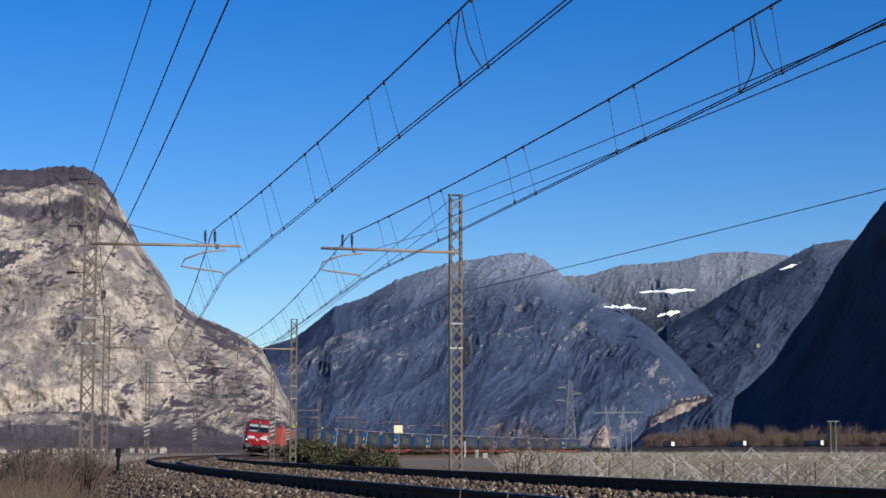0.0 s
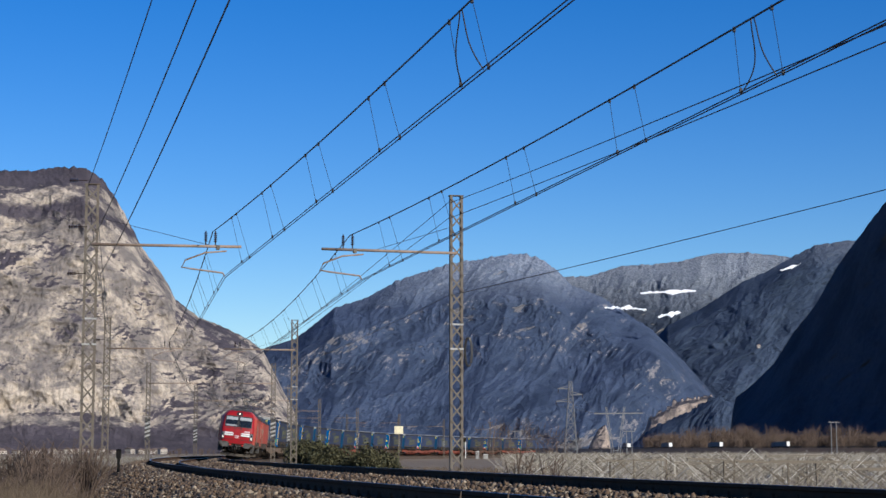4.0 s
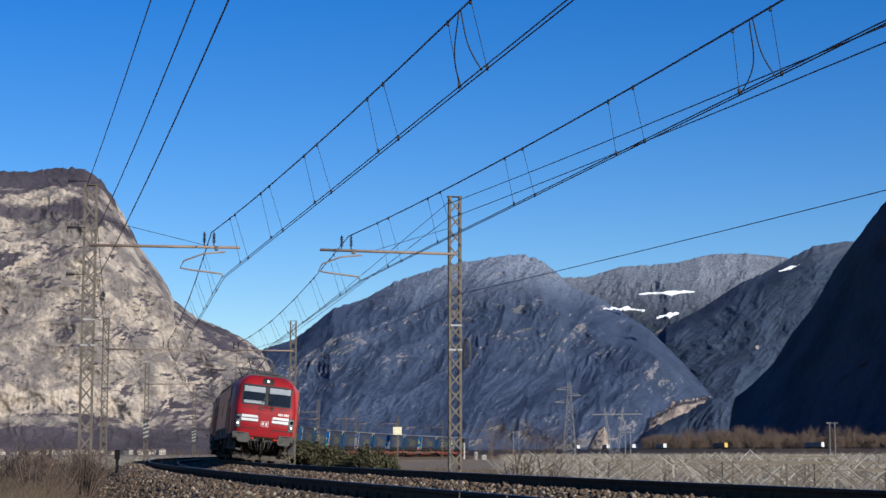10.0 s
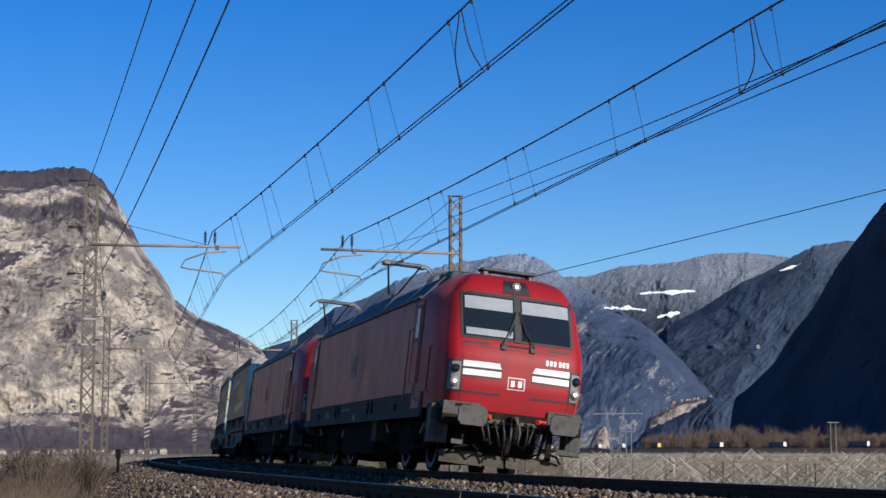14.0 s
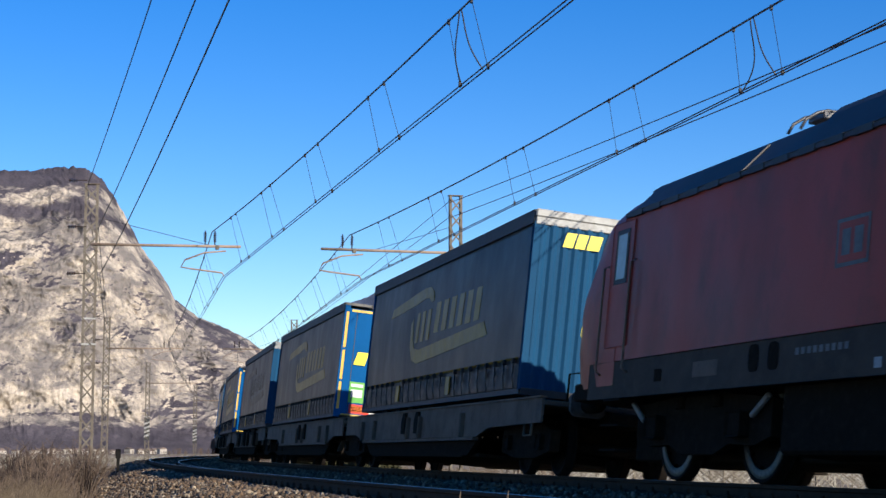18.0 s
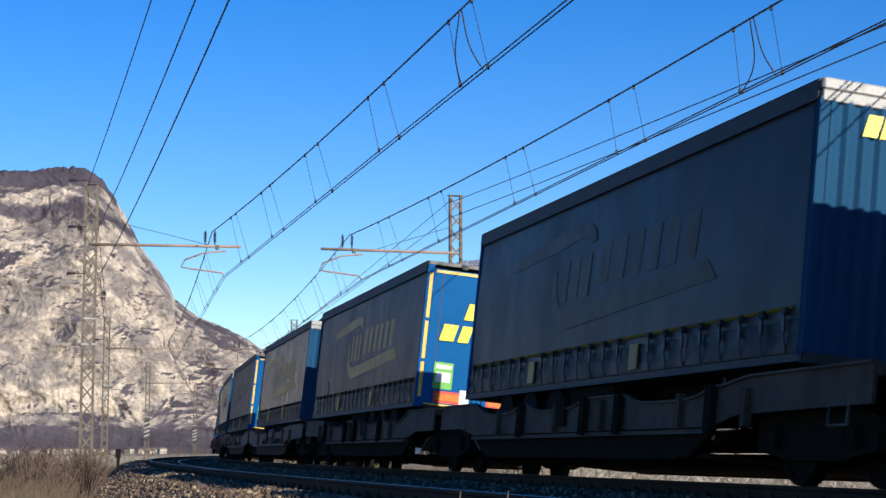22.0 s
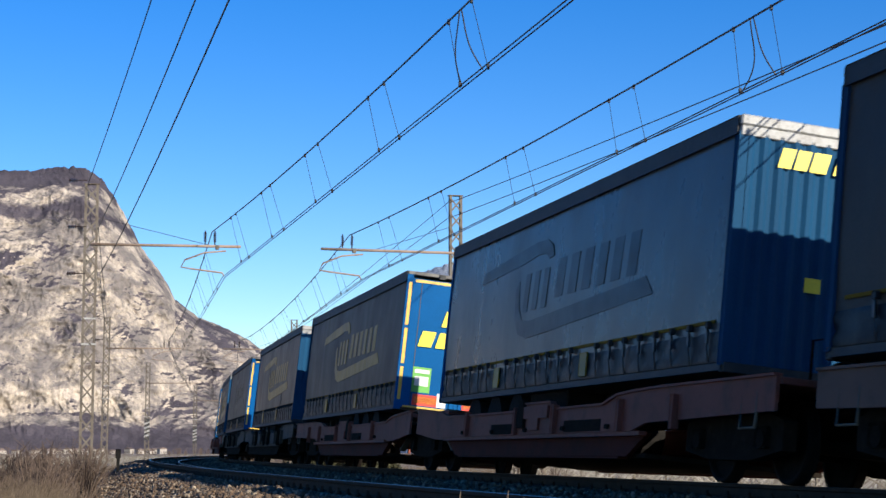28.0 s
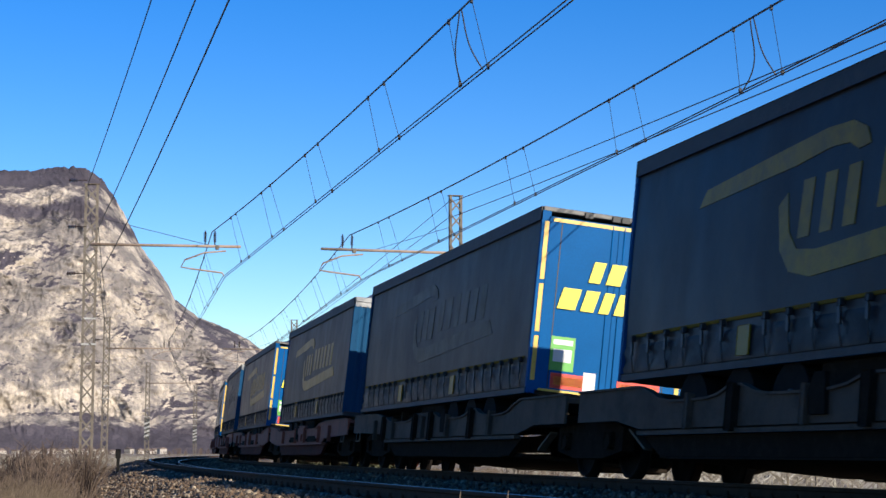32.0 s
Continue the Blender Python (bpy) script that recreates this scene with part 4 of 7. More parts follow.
def add_wheelset(parent, mesh, material, y, r):
    w = part("wheelset", mesh, material, parent, "dark wheelset with a pale brake ring" if r > 0.5 else "")
    w.location = (0, y, r)
    return w


def side_rail(b, pts, r=0.018):
    b.tube(pts, r, 6)


def locomotive(leading):
    lo = thing("locomotive", "red electric freight locomotive with lit headlights and white front stripes" if leading else "second red electric locomotive, unlit, coupled behind the first", "locomotive", "two locomotives")
    glow = GLOW if leading else LENS
    part("cab_end", cab_shell(False), RED, lo, "bright red cab front", True)
    part("cab_end", cab_shell(True), RED, lo, "bright red cab end", True)
    for turned in (False, True):
        for left in (True, False):
            part("cab_side", cab_shell(turned, False, left), SIDE_RED, lo, "dull red cab side", True)
    for sg in (-1, 1):
        part("body_side", Body().box(sg * 1.46, sg * 1.5, 2.25, BODY_LEN - 2.25, 1.46, 3.36, 0.01), SIDE_RED, lo, "grimy dull red body side")
        part("skirt", Body().box(sg * 1.455, sg * 1.492, 1.3, BODY_LEN - 1.3, 0.98, 1.46, 0.008), SKIRT, lo, "dirty grey sill band with dark vents")
        part("roof_slope", Body().ring([[(sg * 1.5, y, 3.36), (sg * 1.47, y, 3.40), (sg * 1.08, y, 3.84), (sg * 1.0, y, 3.80), (sg * 1.4, y, 3.33)] for y in (2.25, BODY_LEN - 2.25)]), ROOF_GREY, lo, "sloping dark grey roof flank")
        part("gutter_strip", Body().box(sg * 1.49, sg * 1.53, 2.3, BODY_LEN - 2.3, 3.34, 3.40, 0.008), ROOF_GREY, lo, "grey gutter strip")
        for y in (3.81, 14.17):
            part("sill_vent", Body().box(sg * 1.488, sg * 1.498, y - 0.11, y + 0.11, 1.14, 1.29, 0.003), BLACK, lo, "small dark vent")
        for y in (6.52, 7.0, 10.98, 11.46):
            part("sill_opening", Body().plate([(y + 0.13 * math.cos(a) * abs(math.cos(a)) ** -0.4, 1.28 + 0.15 * math.sin(a) * abs(math.sin(a)) ** -0.4) for a in [0.13 + 2 * math.pi * k / 16 for k in range(16)]], sg * 1.486, sg * 1.498), BLACK, lo, "oval dark opening in the sill")
        for k in range(9):
            part("data_bar", Body().box(sg * 1.489, sg * 1.497, 9.35 + 0.13 * k, 9.43 + 0.13 * k, 1.26, 1.33), DULL_CAP, lo, "small pale data bar")
        part("data_panel", Body().box(sg * 1.489, sg * 1.497, 8.70, 8.84, 1.05, 1.15), LIGHT_GREY, lo, "small white panel")
        part("sill_frame", Body().box(sg * 1.489, sg * 1.496, 12.4, 13.1, 1.14, 1.32), WAGON_GREY, lo, "faint framed plate")
        for k in range(22):
            part("gutter_slot", Body().box(sg * 1.50, sg * 1.538, 2.5 + 0.6 * k, 2.88 + 0.6 * k, 3.33, 3.405), RUBBER, lo, "black slot in the gutter")
        part("roof_fairing", Body().ring([[(sg * 1.46, y, 3.41), (sg * 1.12, y, 3.86), (sg * 1.02, y, 3.96), (sg * 0.80, y, 3.98), (sg * 0.80, y, 3.70)] for y in (7.2, 10.8)]), ROOF_GREY, lo, "raised dark grey roof fairing")
        for y0, y1 in ((4.07, 5.72), (12.26, 13.91)):
            part("roof_hatch", Body().ring([[(sg * 1.475, y, 3.42), (sg * 1.14, y, 3.80), (sg * 1.10, y, 3.77), (sg * 1.44, y, 3.39)] for y in (y0, y1)]), RUBBER, lo, "dark louvred roof hatch")
        for y0 in (1.85, BODY_LEN - 2.63):
            door = part("cab_door", Body().box(sg * 1.478, sg * 1.512, y0, y0 + 0.78, 1.65, 3.30, 0.008), SIDE_RED, lo, "red cab door")
            part("door_window", Body().box(sg * 1.50, sg * 1.522, y0 + 0.22, y0 + 0.56, 2.54, 3.14, 0.004), DOOR_GLASS, door, "pale cab door window")
            part("window_frame", Body().box(sg * 1.50, sg * 1.517, y0 + 0.16, y0 + 0.62, 2.48, 3.20, 0.004), RUBBER, door, "black window rubber")
            for dy in (-0.10, 0.88):
                rl = Body()
                side_rail(rl, [(sg * 1.50, y0 + dy, 1.30), (sg * 1.57, y0 + dy, 1.34), (sg * 1.57, y0 + dy, 2.72), (sg * 1.50, y0 + dy, 2.76)], 0.016)
                part("handrail", rl, ARM, lo, "dull brown upright handrail", True)
            for z in (0.95, 0.62, 0.30):
                part("step", Body().box(sg * 1.28, sg * 1.49, y0 + 0.08, y0 + 0.70, z, z + 0.03, 0.005), BLACK, lo)
        ym = 9.40
        emblem = part("side_emblem", Body().box(sg * 1.498, sg * 1.504, ym - 0.33, ym + 0.33, 2.06, 2.54, 0.002), DULL_CAP, lo, "square emblem outlined in faded white")
        part("emblem_field", Body().box(sg * 1.502, sg * 1.507, ym - 0.285, ym + 0.285, 2.10, 2.50), SIDE_RED, emblem)
        for x in (-0.125, 0.125):
            part("emblem_bar", Body().box(sg * 1.505, sg * 1.510, ym + x - 0.085, ym + x + 0.085, 2.17, 2.43), DULL_CAP, emblem)
    part("roof", Body().box(-1.05, 1.05, 1.9, BODY_LEN - 1.9, 3.74, 3.86, 0.03), ROOF_GREY, lo, "dark grey roof deck")
    part("frame_floor", Body().box(-1.40, 1.40, 0.45, BODY_LEN - 0.45, 1.0, 1.24, 0.02), BLACK, lo)
    for y0, y1, w in ((2.5, 3.6, 0.9), (7.0, 8.1, 0.75), (9.0, 10.9, 0.8), (14.4, 15.4, 0.7)):
        part("roof_box", Body().box(-w, w, y0, y1, 3.86, 4.02, 0.03), ROOF_GREY, lo)
    for y in (6.7, 8.5, 11.1, 13.9):
        ins = Body()
        for k in range(4):
            ins.cyl((0.35, y, 3.9 + 0.06 * k), (0.35, y, 3.93 + 0.06 * k), 0.09, 10, 0.05)
        ins.cyl((0.35, y, 3.85), (0.35, y, 4.16), 0.03, 8)
        part("roof_insulator", ins, INSULATOR, lo, "", True)
    part("roof_bus_bar", Body().tube([(0.35, 6.5, 4.15), (0.35, 8.5, 4.17), (0.35, 11.1, 4.17), (0.35, 13.9, 4.13)], 0.02, 6), LIGHT_GREY, lo, "", True)
    part("horn_rack", Body().box(-0.55, 0.55, 1.35, 1.75, 3.95, 4.01, 0.02).box(-0.5, -0.42, 1.4, 1.7, 3.82, 3.97).box(0.42, 0.5, 1.4, 1.7, 3.82, 3.97), PANTO, lo, "black roof antenna rack")
    # folded front pantograph, raised rear one
    for k, raised in ((0, not leading), (1, leading)):
        yb = 5.35 if k == 0 else BODY_LEN - 5.35
        pan = part("pantograph", Body().box(-0.55, 0.55, yb - 0.45, yb + 0.45, 4.0, 4.05, 0.01).box(-0.5, -0.42, yb - 0.4, yb - 0.3, 3.86, 4.02).box(0.42, 0.5, yb + 0.3, yb + 0.4, 3.86, 4.02), PANTO, lo,
                   "raised dark pantograph" if raised else "folded dark pantograph")
        sg = -1 if k == 0 else 1
        if raised:
            knee, head = (0, yb + 0.95, 4.62), 5.32
            part("lower_arm", Body().tube([(0, yb - 0.35, 4.08), knee], 0.05, 8), PANTO, pan, "", True)
            for x in (-0.42, 0.42):
                part("upper_arm", Body().tube([(x * 0.25, knee[1], knee[2]), (x, yb - 0.25, head - 0.05)], 0.028, 6), PANTO, pan, "", True)
            hz, hy = head, yb - 0.25
        else:
            part("lower_arm", Body().tube([(0, yb - 0.4, 4.08), (0, yb + 1.1, 4.12)], 0.05, 8), PANTO, pan, "", True)
            for x in (-0.42, 0.42):
                part("upper_arm", Body().tube([(x * 0.25, yb + 1.1, 4.13), (x, yb - 0.3, 4.22)], 0.028, 6), PANTO, pan, "", True)
            hz, hy = 4.25, yb - 0.3
        for dy in (-0.16, 0.16):
            hd = Body()
            hd.tube([(-0.82, hy + dy, hz - 0.24), (-0.76, hy + dy, hz - 0.12), (-0.62, hy + dy, hz - 0.02), (-0.5, hy + dy, hz + 0.02), (0.5, hy + dy, hz + 0.02), (0.62, hy + dy, hz - 0.02), (0.76, hy + dy, hz - 0.12), (0.82, hy + dy, hz - 0.24)], 0.020, 6)
            part("collector_strip", hd, PANTO_SUNLIT if raised else PANTO, pan, "pale collector strip with drooping horns", True)
        part("head_bar", Body().tube([(-0.45, hy, hz - 0.05), (0.45, hy, hz - 0.05)], 0.03, 6).box(-0.56, -0.40, hy - 0.2, hy + 0.2, hz - 0.08, hz, 0.01).box(0.40, 0.56, hy - 0.2, hy + 0.2, hz - 0.08, hz, 0.01), PANTO_SUNLIT if raised else PANTO, pan)
    # front face
    part("windscreen", face_patch(rect(-1.10, 1.10, 2.50, 3.42), 0.012, 0.03, 8), RUBBER, lo, "black windscreen surround")
    for x0, x1 in ((-1.04, -0.07), (0.07, 1.04)):
        pane = part("windscreen_pane", face_patch(rect(x0, x1, 2.55, 3.36), 0.022, 0.02), GLASS, lo, "dark windscreen pane")
        if leading:
            part("sun_blind", face_patch(rect(x0 + 0.02, x1 - 0.02, 3.08, 3.33), 0.030, 0.012), BLIND, pane, "pale lowered sun blind")
    if leading:
        # Pale strip laid low on the left pane as its reflection.
        part("console_glimpse", face_patch(rect(-1.0, -0.1, 2.57, 2.70), 0.030, 0.012), BLIND, lo, "pale reflection low in the left windscreen pane")
    part("centre_post", face_patch(rect(-0.065, 0.065, 2.50, 3.44), 0.030, 0.03), RUBBER, lo)
    part("lamp_panel", face_patch([(-0.28, 3.46), (0.28, 3.46), (0.22, 3.74), (-0.22, 3.74)], 0.012, 0.03), RUBBER, lo, "black top lamp panel")

    def lamp(name, x, z, r, material, label):
        y = face_y(x, z)
        rim = part(name, Body().cyl((x, y - 0.055, z), (x, y + 0.03, z), r, 20), LENS if material is GLOW else material, lo, label, True)
        if material is GLOW:
            part("bulb", Body().cyl((x, y - 0.064, z), (x, y - 0.054, z), r * 0.36, 16), GLOW, rim, "glowing lamp core")

    lamp("headlight", 0.0, 3.61, 0.085, glow, "round top headlight")
    for sg in (-1, 1):
        hx = sg * 1.17
        part("lamp_housing", face_patch([(hx - 0.12, 1.47), (hx + 0.12, 1.47), (hx + 0.12, 2.06), (hx - 0.12, 2.06)], 0.014, 0.03), RUBBER, lo, "black lamp housing")
        part("lamp_bezel", face_patch([(hx - 0.10, 1.50), (hx + 0.10, 1.50), (hx + 0.10, 2.02), (hx - 0.10, 2.02)], 0.022, 0.02), PYLON, lo, "grey lamp bezel")
        lamp("headlight", hx, 1.65, 0.088, glow, "round lower headlight")
        lamp("marker_lamp", hx, 1.89, 0.080, GLASS, "dark unlit marker lamp")
        for k, z in enumerate((1.80, 1.955)):
            part("white_stripe", face_patch([(sg * 0.30, z), (sg * 1.03, z - 0.01), (sg * 1.03, z + 0.105), (sg * (0.30 + 0.05 * k), z + 0.105)], 0.012, 0.02), WHITE, lo, "white front stripe")
            part("stripe_shadow_gap", face_patch([(sg * 0.30, z - 0.035), (sg * 1.03, z - 0.045), (sg * 1.03, z - 0.012), (sg * 0.30, z - 0.002)], 0.008, 0.02), RUBBER, lo)
        part("lower_louvre", face_patch([(sg * 0.30, 1.46), (sg * 1.03, 1.46), (sg * 1.03, 1.50), (sg * 0.30, 1.50)], 0.008, 0.02), RUBBER, lo)
        part("panel_seam", face_patch([(sg * 1.035, 1.30), (sg * 1.05, 1.30), (sg * 1.05, 2.36), (sg * 1.035, 2.36)], 0.006, 0.015), RUBBER, lo)
        part("wiper_socket", face_patch(rect(sg * 0.28 - 0.05, sg * 0.28 + 0.05, 2.34, 2.46), 0.05, 0.06), RUBBER, lo)
        wp = Body()
        a, c = (sg * 0.30, face_y(sg * 0.3, 2.42) - 0.06, 2.42), (sg * 0.06 + 0.0, face_y(0.06, 2.95) - 0.06, 2.95)
        wp.tube([a, c], 0.014, 5)
        wp.tube([(sg * 0.16, face_y(0.16, 2.62) - 0.06, 2.62), (sg * 0.03, face_y(0.03, 3.12) - 0.06, 3.12)], 0.010, 5)
        part("wiper", wp, RUBBER, lo)
        for x in (0.0, 0.8 * sg):
            part("grab_slot", face_patch(rect(x - 0.24, x + 0.24, 2.40, 2.435), 0.010, 0.02), RUBBER, lo)
        gr = Body()
        side_rail(gr, [(sg * 1.42, 0.95, 1.42), (sg * 1.51, 0.90, 1.46), (sg * 1.51, 0.90, 2.30), (sg * 1.42, 0.95, 2.36)], 0.016)
        part("corner_handrail", gr, RED, lo, "red corner handrail", True)
        part("buffer_box", Body().box(sg * 0.66, sg * 1.32, 0.0, 0.35, 1.02, 1.28, 0.02), FRAME_GREY, lo, "grey buffer housing")
        part("maker_plate", Body().box(sg * 0.82, sg * 1.12, -0.006, 0.004, 1.19, 1.25), BLACK, lo, "row of small dark bars")
        for yb, d in ((0.0, -1), (BODY_LEN, 1)):
            bf = Body()
            bf.cyl((sg * 0.875, yb, 1.03), (sg * 0.875, yb + d * 0.40, 1.03), 0.12, 14)
            buffer = part("buffer", bf, BLACK, lo, "", True)
            head = Body().front([(sg * 0.875 + x, 1.03 + z) for x, z in ((-0.27, -0.11), (-0.20, -0.18), (0.20, -0.18), (0.27, -0.11), (0.27, 0.11), (0.20, 0.18), (-0.20, 0.18), (-0.27, 0.11))], yb + d * 0.40, yb + d * 0.47)
            part("buffer_head", head, FRAME_GREY, buffer, "greasy grey buffer head")
        part("step_frame", Body().box(sg * 1.16, sg * 1.46, 0.35, 0.75, 0.50, 1.22, 0.02), FRAME_GREY, lo, "grey steps panel with two foot holes")
        for z in (0.60, 0.92):
            part("foot_hole", Body().box(sg * 1.452, sg * 1.468, 0.44, 0.66, z, z + 0.22, 0.003), RUBBER, lo)
            part("foot_hole", Body().box(sg * 1.22, sg * 1.40, 0.342, 0.356, z, z + 0.22, 0.003), RUBBER, lo)
        part("hose", Body().tube([(sg * 0.34, 0.02, 1.0), (sg * 0.36, -0.18, 0.92), (sg * 0.30, -0.22, 0.66), (sg * 0.22, -0.05, 0.55)], 0.03, 6), RUBBER, lo, "", True)
        part("cock", Body().cyl((sg * 0.45, -0.10, 1.05), (sg * 0.55, -0.02, 1.05), 0.05, 8), SIGN_RED, lo, "red air cock")
    part("nose_seam", face_patch(rect(-1.04, 1.04, 2.345, 2.36), 0.006, 0.015), RUBBER, lo)
    em = part("front_emblem", face_patch(rect(-0.165, 0.165, 1.60, 1.83), 0.014, 0.02), WHITE, lo, "white bordered red emblem plate")
    part("emblem_field", face_patch(rect(-0.148, 0.148, 1.617, 1.813), 0.020, 0.012), RED, em)
    for x in (-0.07, 0.07):
        part("emblem_bar", face_patch(rect(x - 0.035, x + 0.035, 1.655, 1.775), 0.026, 0.01), WHITE, em)
    for k in range(6):
        x = 0.55 + 0.075 * k + (0.03 if k > 2 else 0)
        part("number_bar", face_patch(rect(x, x + 0.05, 2.13, 2.23), 0.010, 0.012), WHITE, lo, "small white bar")
    part("buffer_beam", Body().box(-1.35, 1.35, 0.02, 0.32, 0.86, 1.16, 0.02), BLACK, lo)
    cp = Body()
    cp.box(-0.10, 0.10, -0.25, 0.1, 0.98, 1.10, 0.02)
    cp.tube([(0, -0.22, 1.02), (0, -0.34, 0.92), (0, -0.30, 0.70), (0.0, -0.2, 0.62)], 0.04, 6)
    part("coupling", cp, BLACK, lo, "black screw coupling")
    part("jumper_bar", Body().box(-0.72, 0.72, -0.06, 0.02, 0.94, 1.02, 0.01), FRAME_GREY, lo)
    for x0, x1, zt in ((-1.22, -0.42, 0.40), (-0.41, -0.02, 0.36), (0.02, 0.41, 0.36), (0.42, 1.22, 0.40)):
        bend = lambda x: 0.25 + 0.18 * abs(x)
        part("snow_plough", Body().ring([[(x, bend(x) + dy + 0.10 * (z - 0.14), z) for x, z in ((x0, 0.16), (x1, 0.14), (x1, zt - 0.03), (x1 - 0.06, zt), (x0 + 0.06, zt), (x0, zt - 0.03))] for dy in (0, 0.05)]), PLOUGH, lo, "dusty grey rail guard plate")
    part("plough_bracket", Body().box(-0.08, 0.08, 0.26, 0.36, 0.30, 0.92, 0.01), BLACK, lo)
    for x in (-0.85, 0.85):
        part("plough_bracket", Body().box(x - 0.05, x + 0.05, 0.34, 0.44, 0.38, 0.95), BLACK, lo)
        part("guard_arm", Body().tube([(x * 0.55, 0.30, 0.40), (x * 0.8, 0.16, 0.52), (x * 1.15, 0.22, 0.46), (x * 1.3, 0.40, 0.34)], 0.022, 6), BLACK, lo, "", True)
        part("sand_pipe", Body().tube([(x * 1.02, 0.75, 0.95), (x * 0.92, 0.80, 0.45), (x * 0.88, 0.95, 0.20)], 0.03, 6), BLACK, lo, "", True)
    for x, z, out in ((-0.62, 0.60, 0.20), (-0.52, 0.55, 0.26), (-0.22, 0.50, 0.30), (0.24, 0.52, 0.28), (0.50, 0.56, 0.24), (0.64, 0.60, 0.18)):
        part("brake_hose", Body().tube([(x, 0.02, 1.02), (x * 1.02, -out * 0.8, 0.95), (x * 0.96, -out, 0.76), (x * 0.86, -out * 0.7, z), (x * 0.7, -0.02, z + 0.05)], 0.021, 6), RUBBER, lo, "looped black rubber hose", True)
    for x in (-0.58, 0.58):
        part("hose_cock", Body().box(x - 0.05, x + 0.05, -0.10, 0.02, 0.98, 1.09, 0.02).cyl((x, -0.10, 1.03), (x, -0.16, 1.0), 0.035, 8), SIGN_RED if x > 0 else FRAME_GREY, lo, "red hose cock" if x > 0 else "grey hose cock")
        part("number_panel", Body().box(x * 1.75 - 0.11, x * 1.75 + 0.11, 0.02, 0.035, 0.50, 0.60, 0.004), FRAME_GREY, lo, "small framed plate")
    part("draw_hook", Body().tube([(0, 0.0, 1.06), (0, -0.30, 1.06), (0, -0.36, 0.98), (0, -0.28, 0.92)], 0.045, 8), FRAME_GREY, lo, "worn grey draw hook", True)
    for x in (-0.06, 0.06):
        part("coupling_link", Body().tube([(x, -0.20, 1.03), (x * 1.4, -0.30, 0.80), (x * 1.2, -0.22, 0.58)], 0.022, 6), FRAME_GREY, lo, "", True)
    # Black block added to fill the deep shade under the body.
    part("underframe_core", Body().box(-0.62, 0.62, 1.0, BODY_LEN - 1.0, 0.26, 1.02, 0.02), BLACK, lo)
    part("transformer_tank", Body().box(-1.3, 1.3, 6.9, 11.1, 0.28, 1.02, 0.04), BLACK, lo)
    part("equipment_box", Body().box(-1.35, -1.0, 6.5, 7.0, 0.55, 1.02, 0.02), SKIRT, lo)
    ws = wheelset(0.625).mesh("wheelset", True)
    ws.materials.append(STEEL)
    disc_meshes = []
    for sg in (-1, 1):
        x = sg * 0.80
        ring_body = Body().ring([[(x + dx, q * math.cos(2 * math.pi * k / 32), q * math.sin(2 * math.pi * k / 32)) for dx, q in ((0, 0.47), (0, 0.575), (sg * 0.02, 0.575), (sg * 0.02, 0.47))] for k in range(33)], closed=True, caps=False)
        disc_meshes.append(ring_body.mesh("brake_ring", True))
        disc_meshes[-1].materials.append(DISC)
    for yc in (4.24, 13.74):
        bg = Body()
        for sg in (-1, 1):
            bg.plate([(yc - 2.0, 0.50), (yc - 1.6, 0.40), (yc - 0.9, 0.42), (yc - 0.5, 0.30), (yc + 0.5, 0.30), (yc + 0.9, 0.42), (yc + 1.6, 0.40), (yc + 2.0, 0.50), (yc + 2.0, 0.92), (yc + 0.8, 1.00), (yc - 0.8, 1.00), (yc - 2.0, 0.92)], sg * 0.98, sg * 1.10)
            for dy in (-1.25, 1.25):
                bg.cyl((sg * 1.04, yc + dy * 0.45, 0.85), (sg * 1.04, yc + dy * 0.45, 1.06), 0.14, 12)
        bogie = part("bogie", bg, BLACK, lo)
        for dy in (-1.25, 1.25):
            for sg in (-1, 1):
                part("axle_box", Body().box(sg * 0.95, sg * 1.20, yc + dy - 0.2, yc + dy + 0.2, 0.48, 0.78, 0.03), BLACK, bogie)
                part("damper", Body().cyl((sg * 1.16, yc + dy * 1.3, 0.72), (sg * 1.16, yc + dy * 1.62, 0.94), 0.035, 8), LIGHT_GREY, bogie, "pale damper")
            one = add_wheelset(lo, ws, STEEL, yc + dy, 0.625)
            for disc_mesh in disc_meshes:
                part("brake_ring", disc_mesh, DISC, one, "pale worn brake ring")
            WHEELS.append((one, yc + dy, 0.625))
    return lo


def letter_blocks(parent, word_lengths, x0, z0, h, w, gap, y, material, slant=0.12, face=-1):
    """A word drawn as plain slanted blocks on an end wall."""
    x = x0
    for wl in word_lengths:
        q = w * wl
        part("block", Body().front([(x, z0), (x + q, z0), (x + q + slant, z0 + h), (x + slant, z0 + h)], y, y + face * 0.006), material, parent, "yellow lettering block")
        x += q + gap


T_LEN, T_TOP, T_LOW = 13.5, 4.22, 1.24


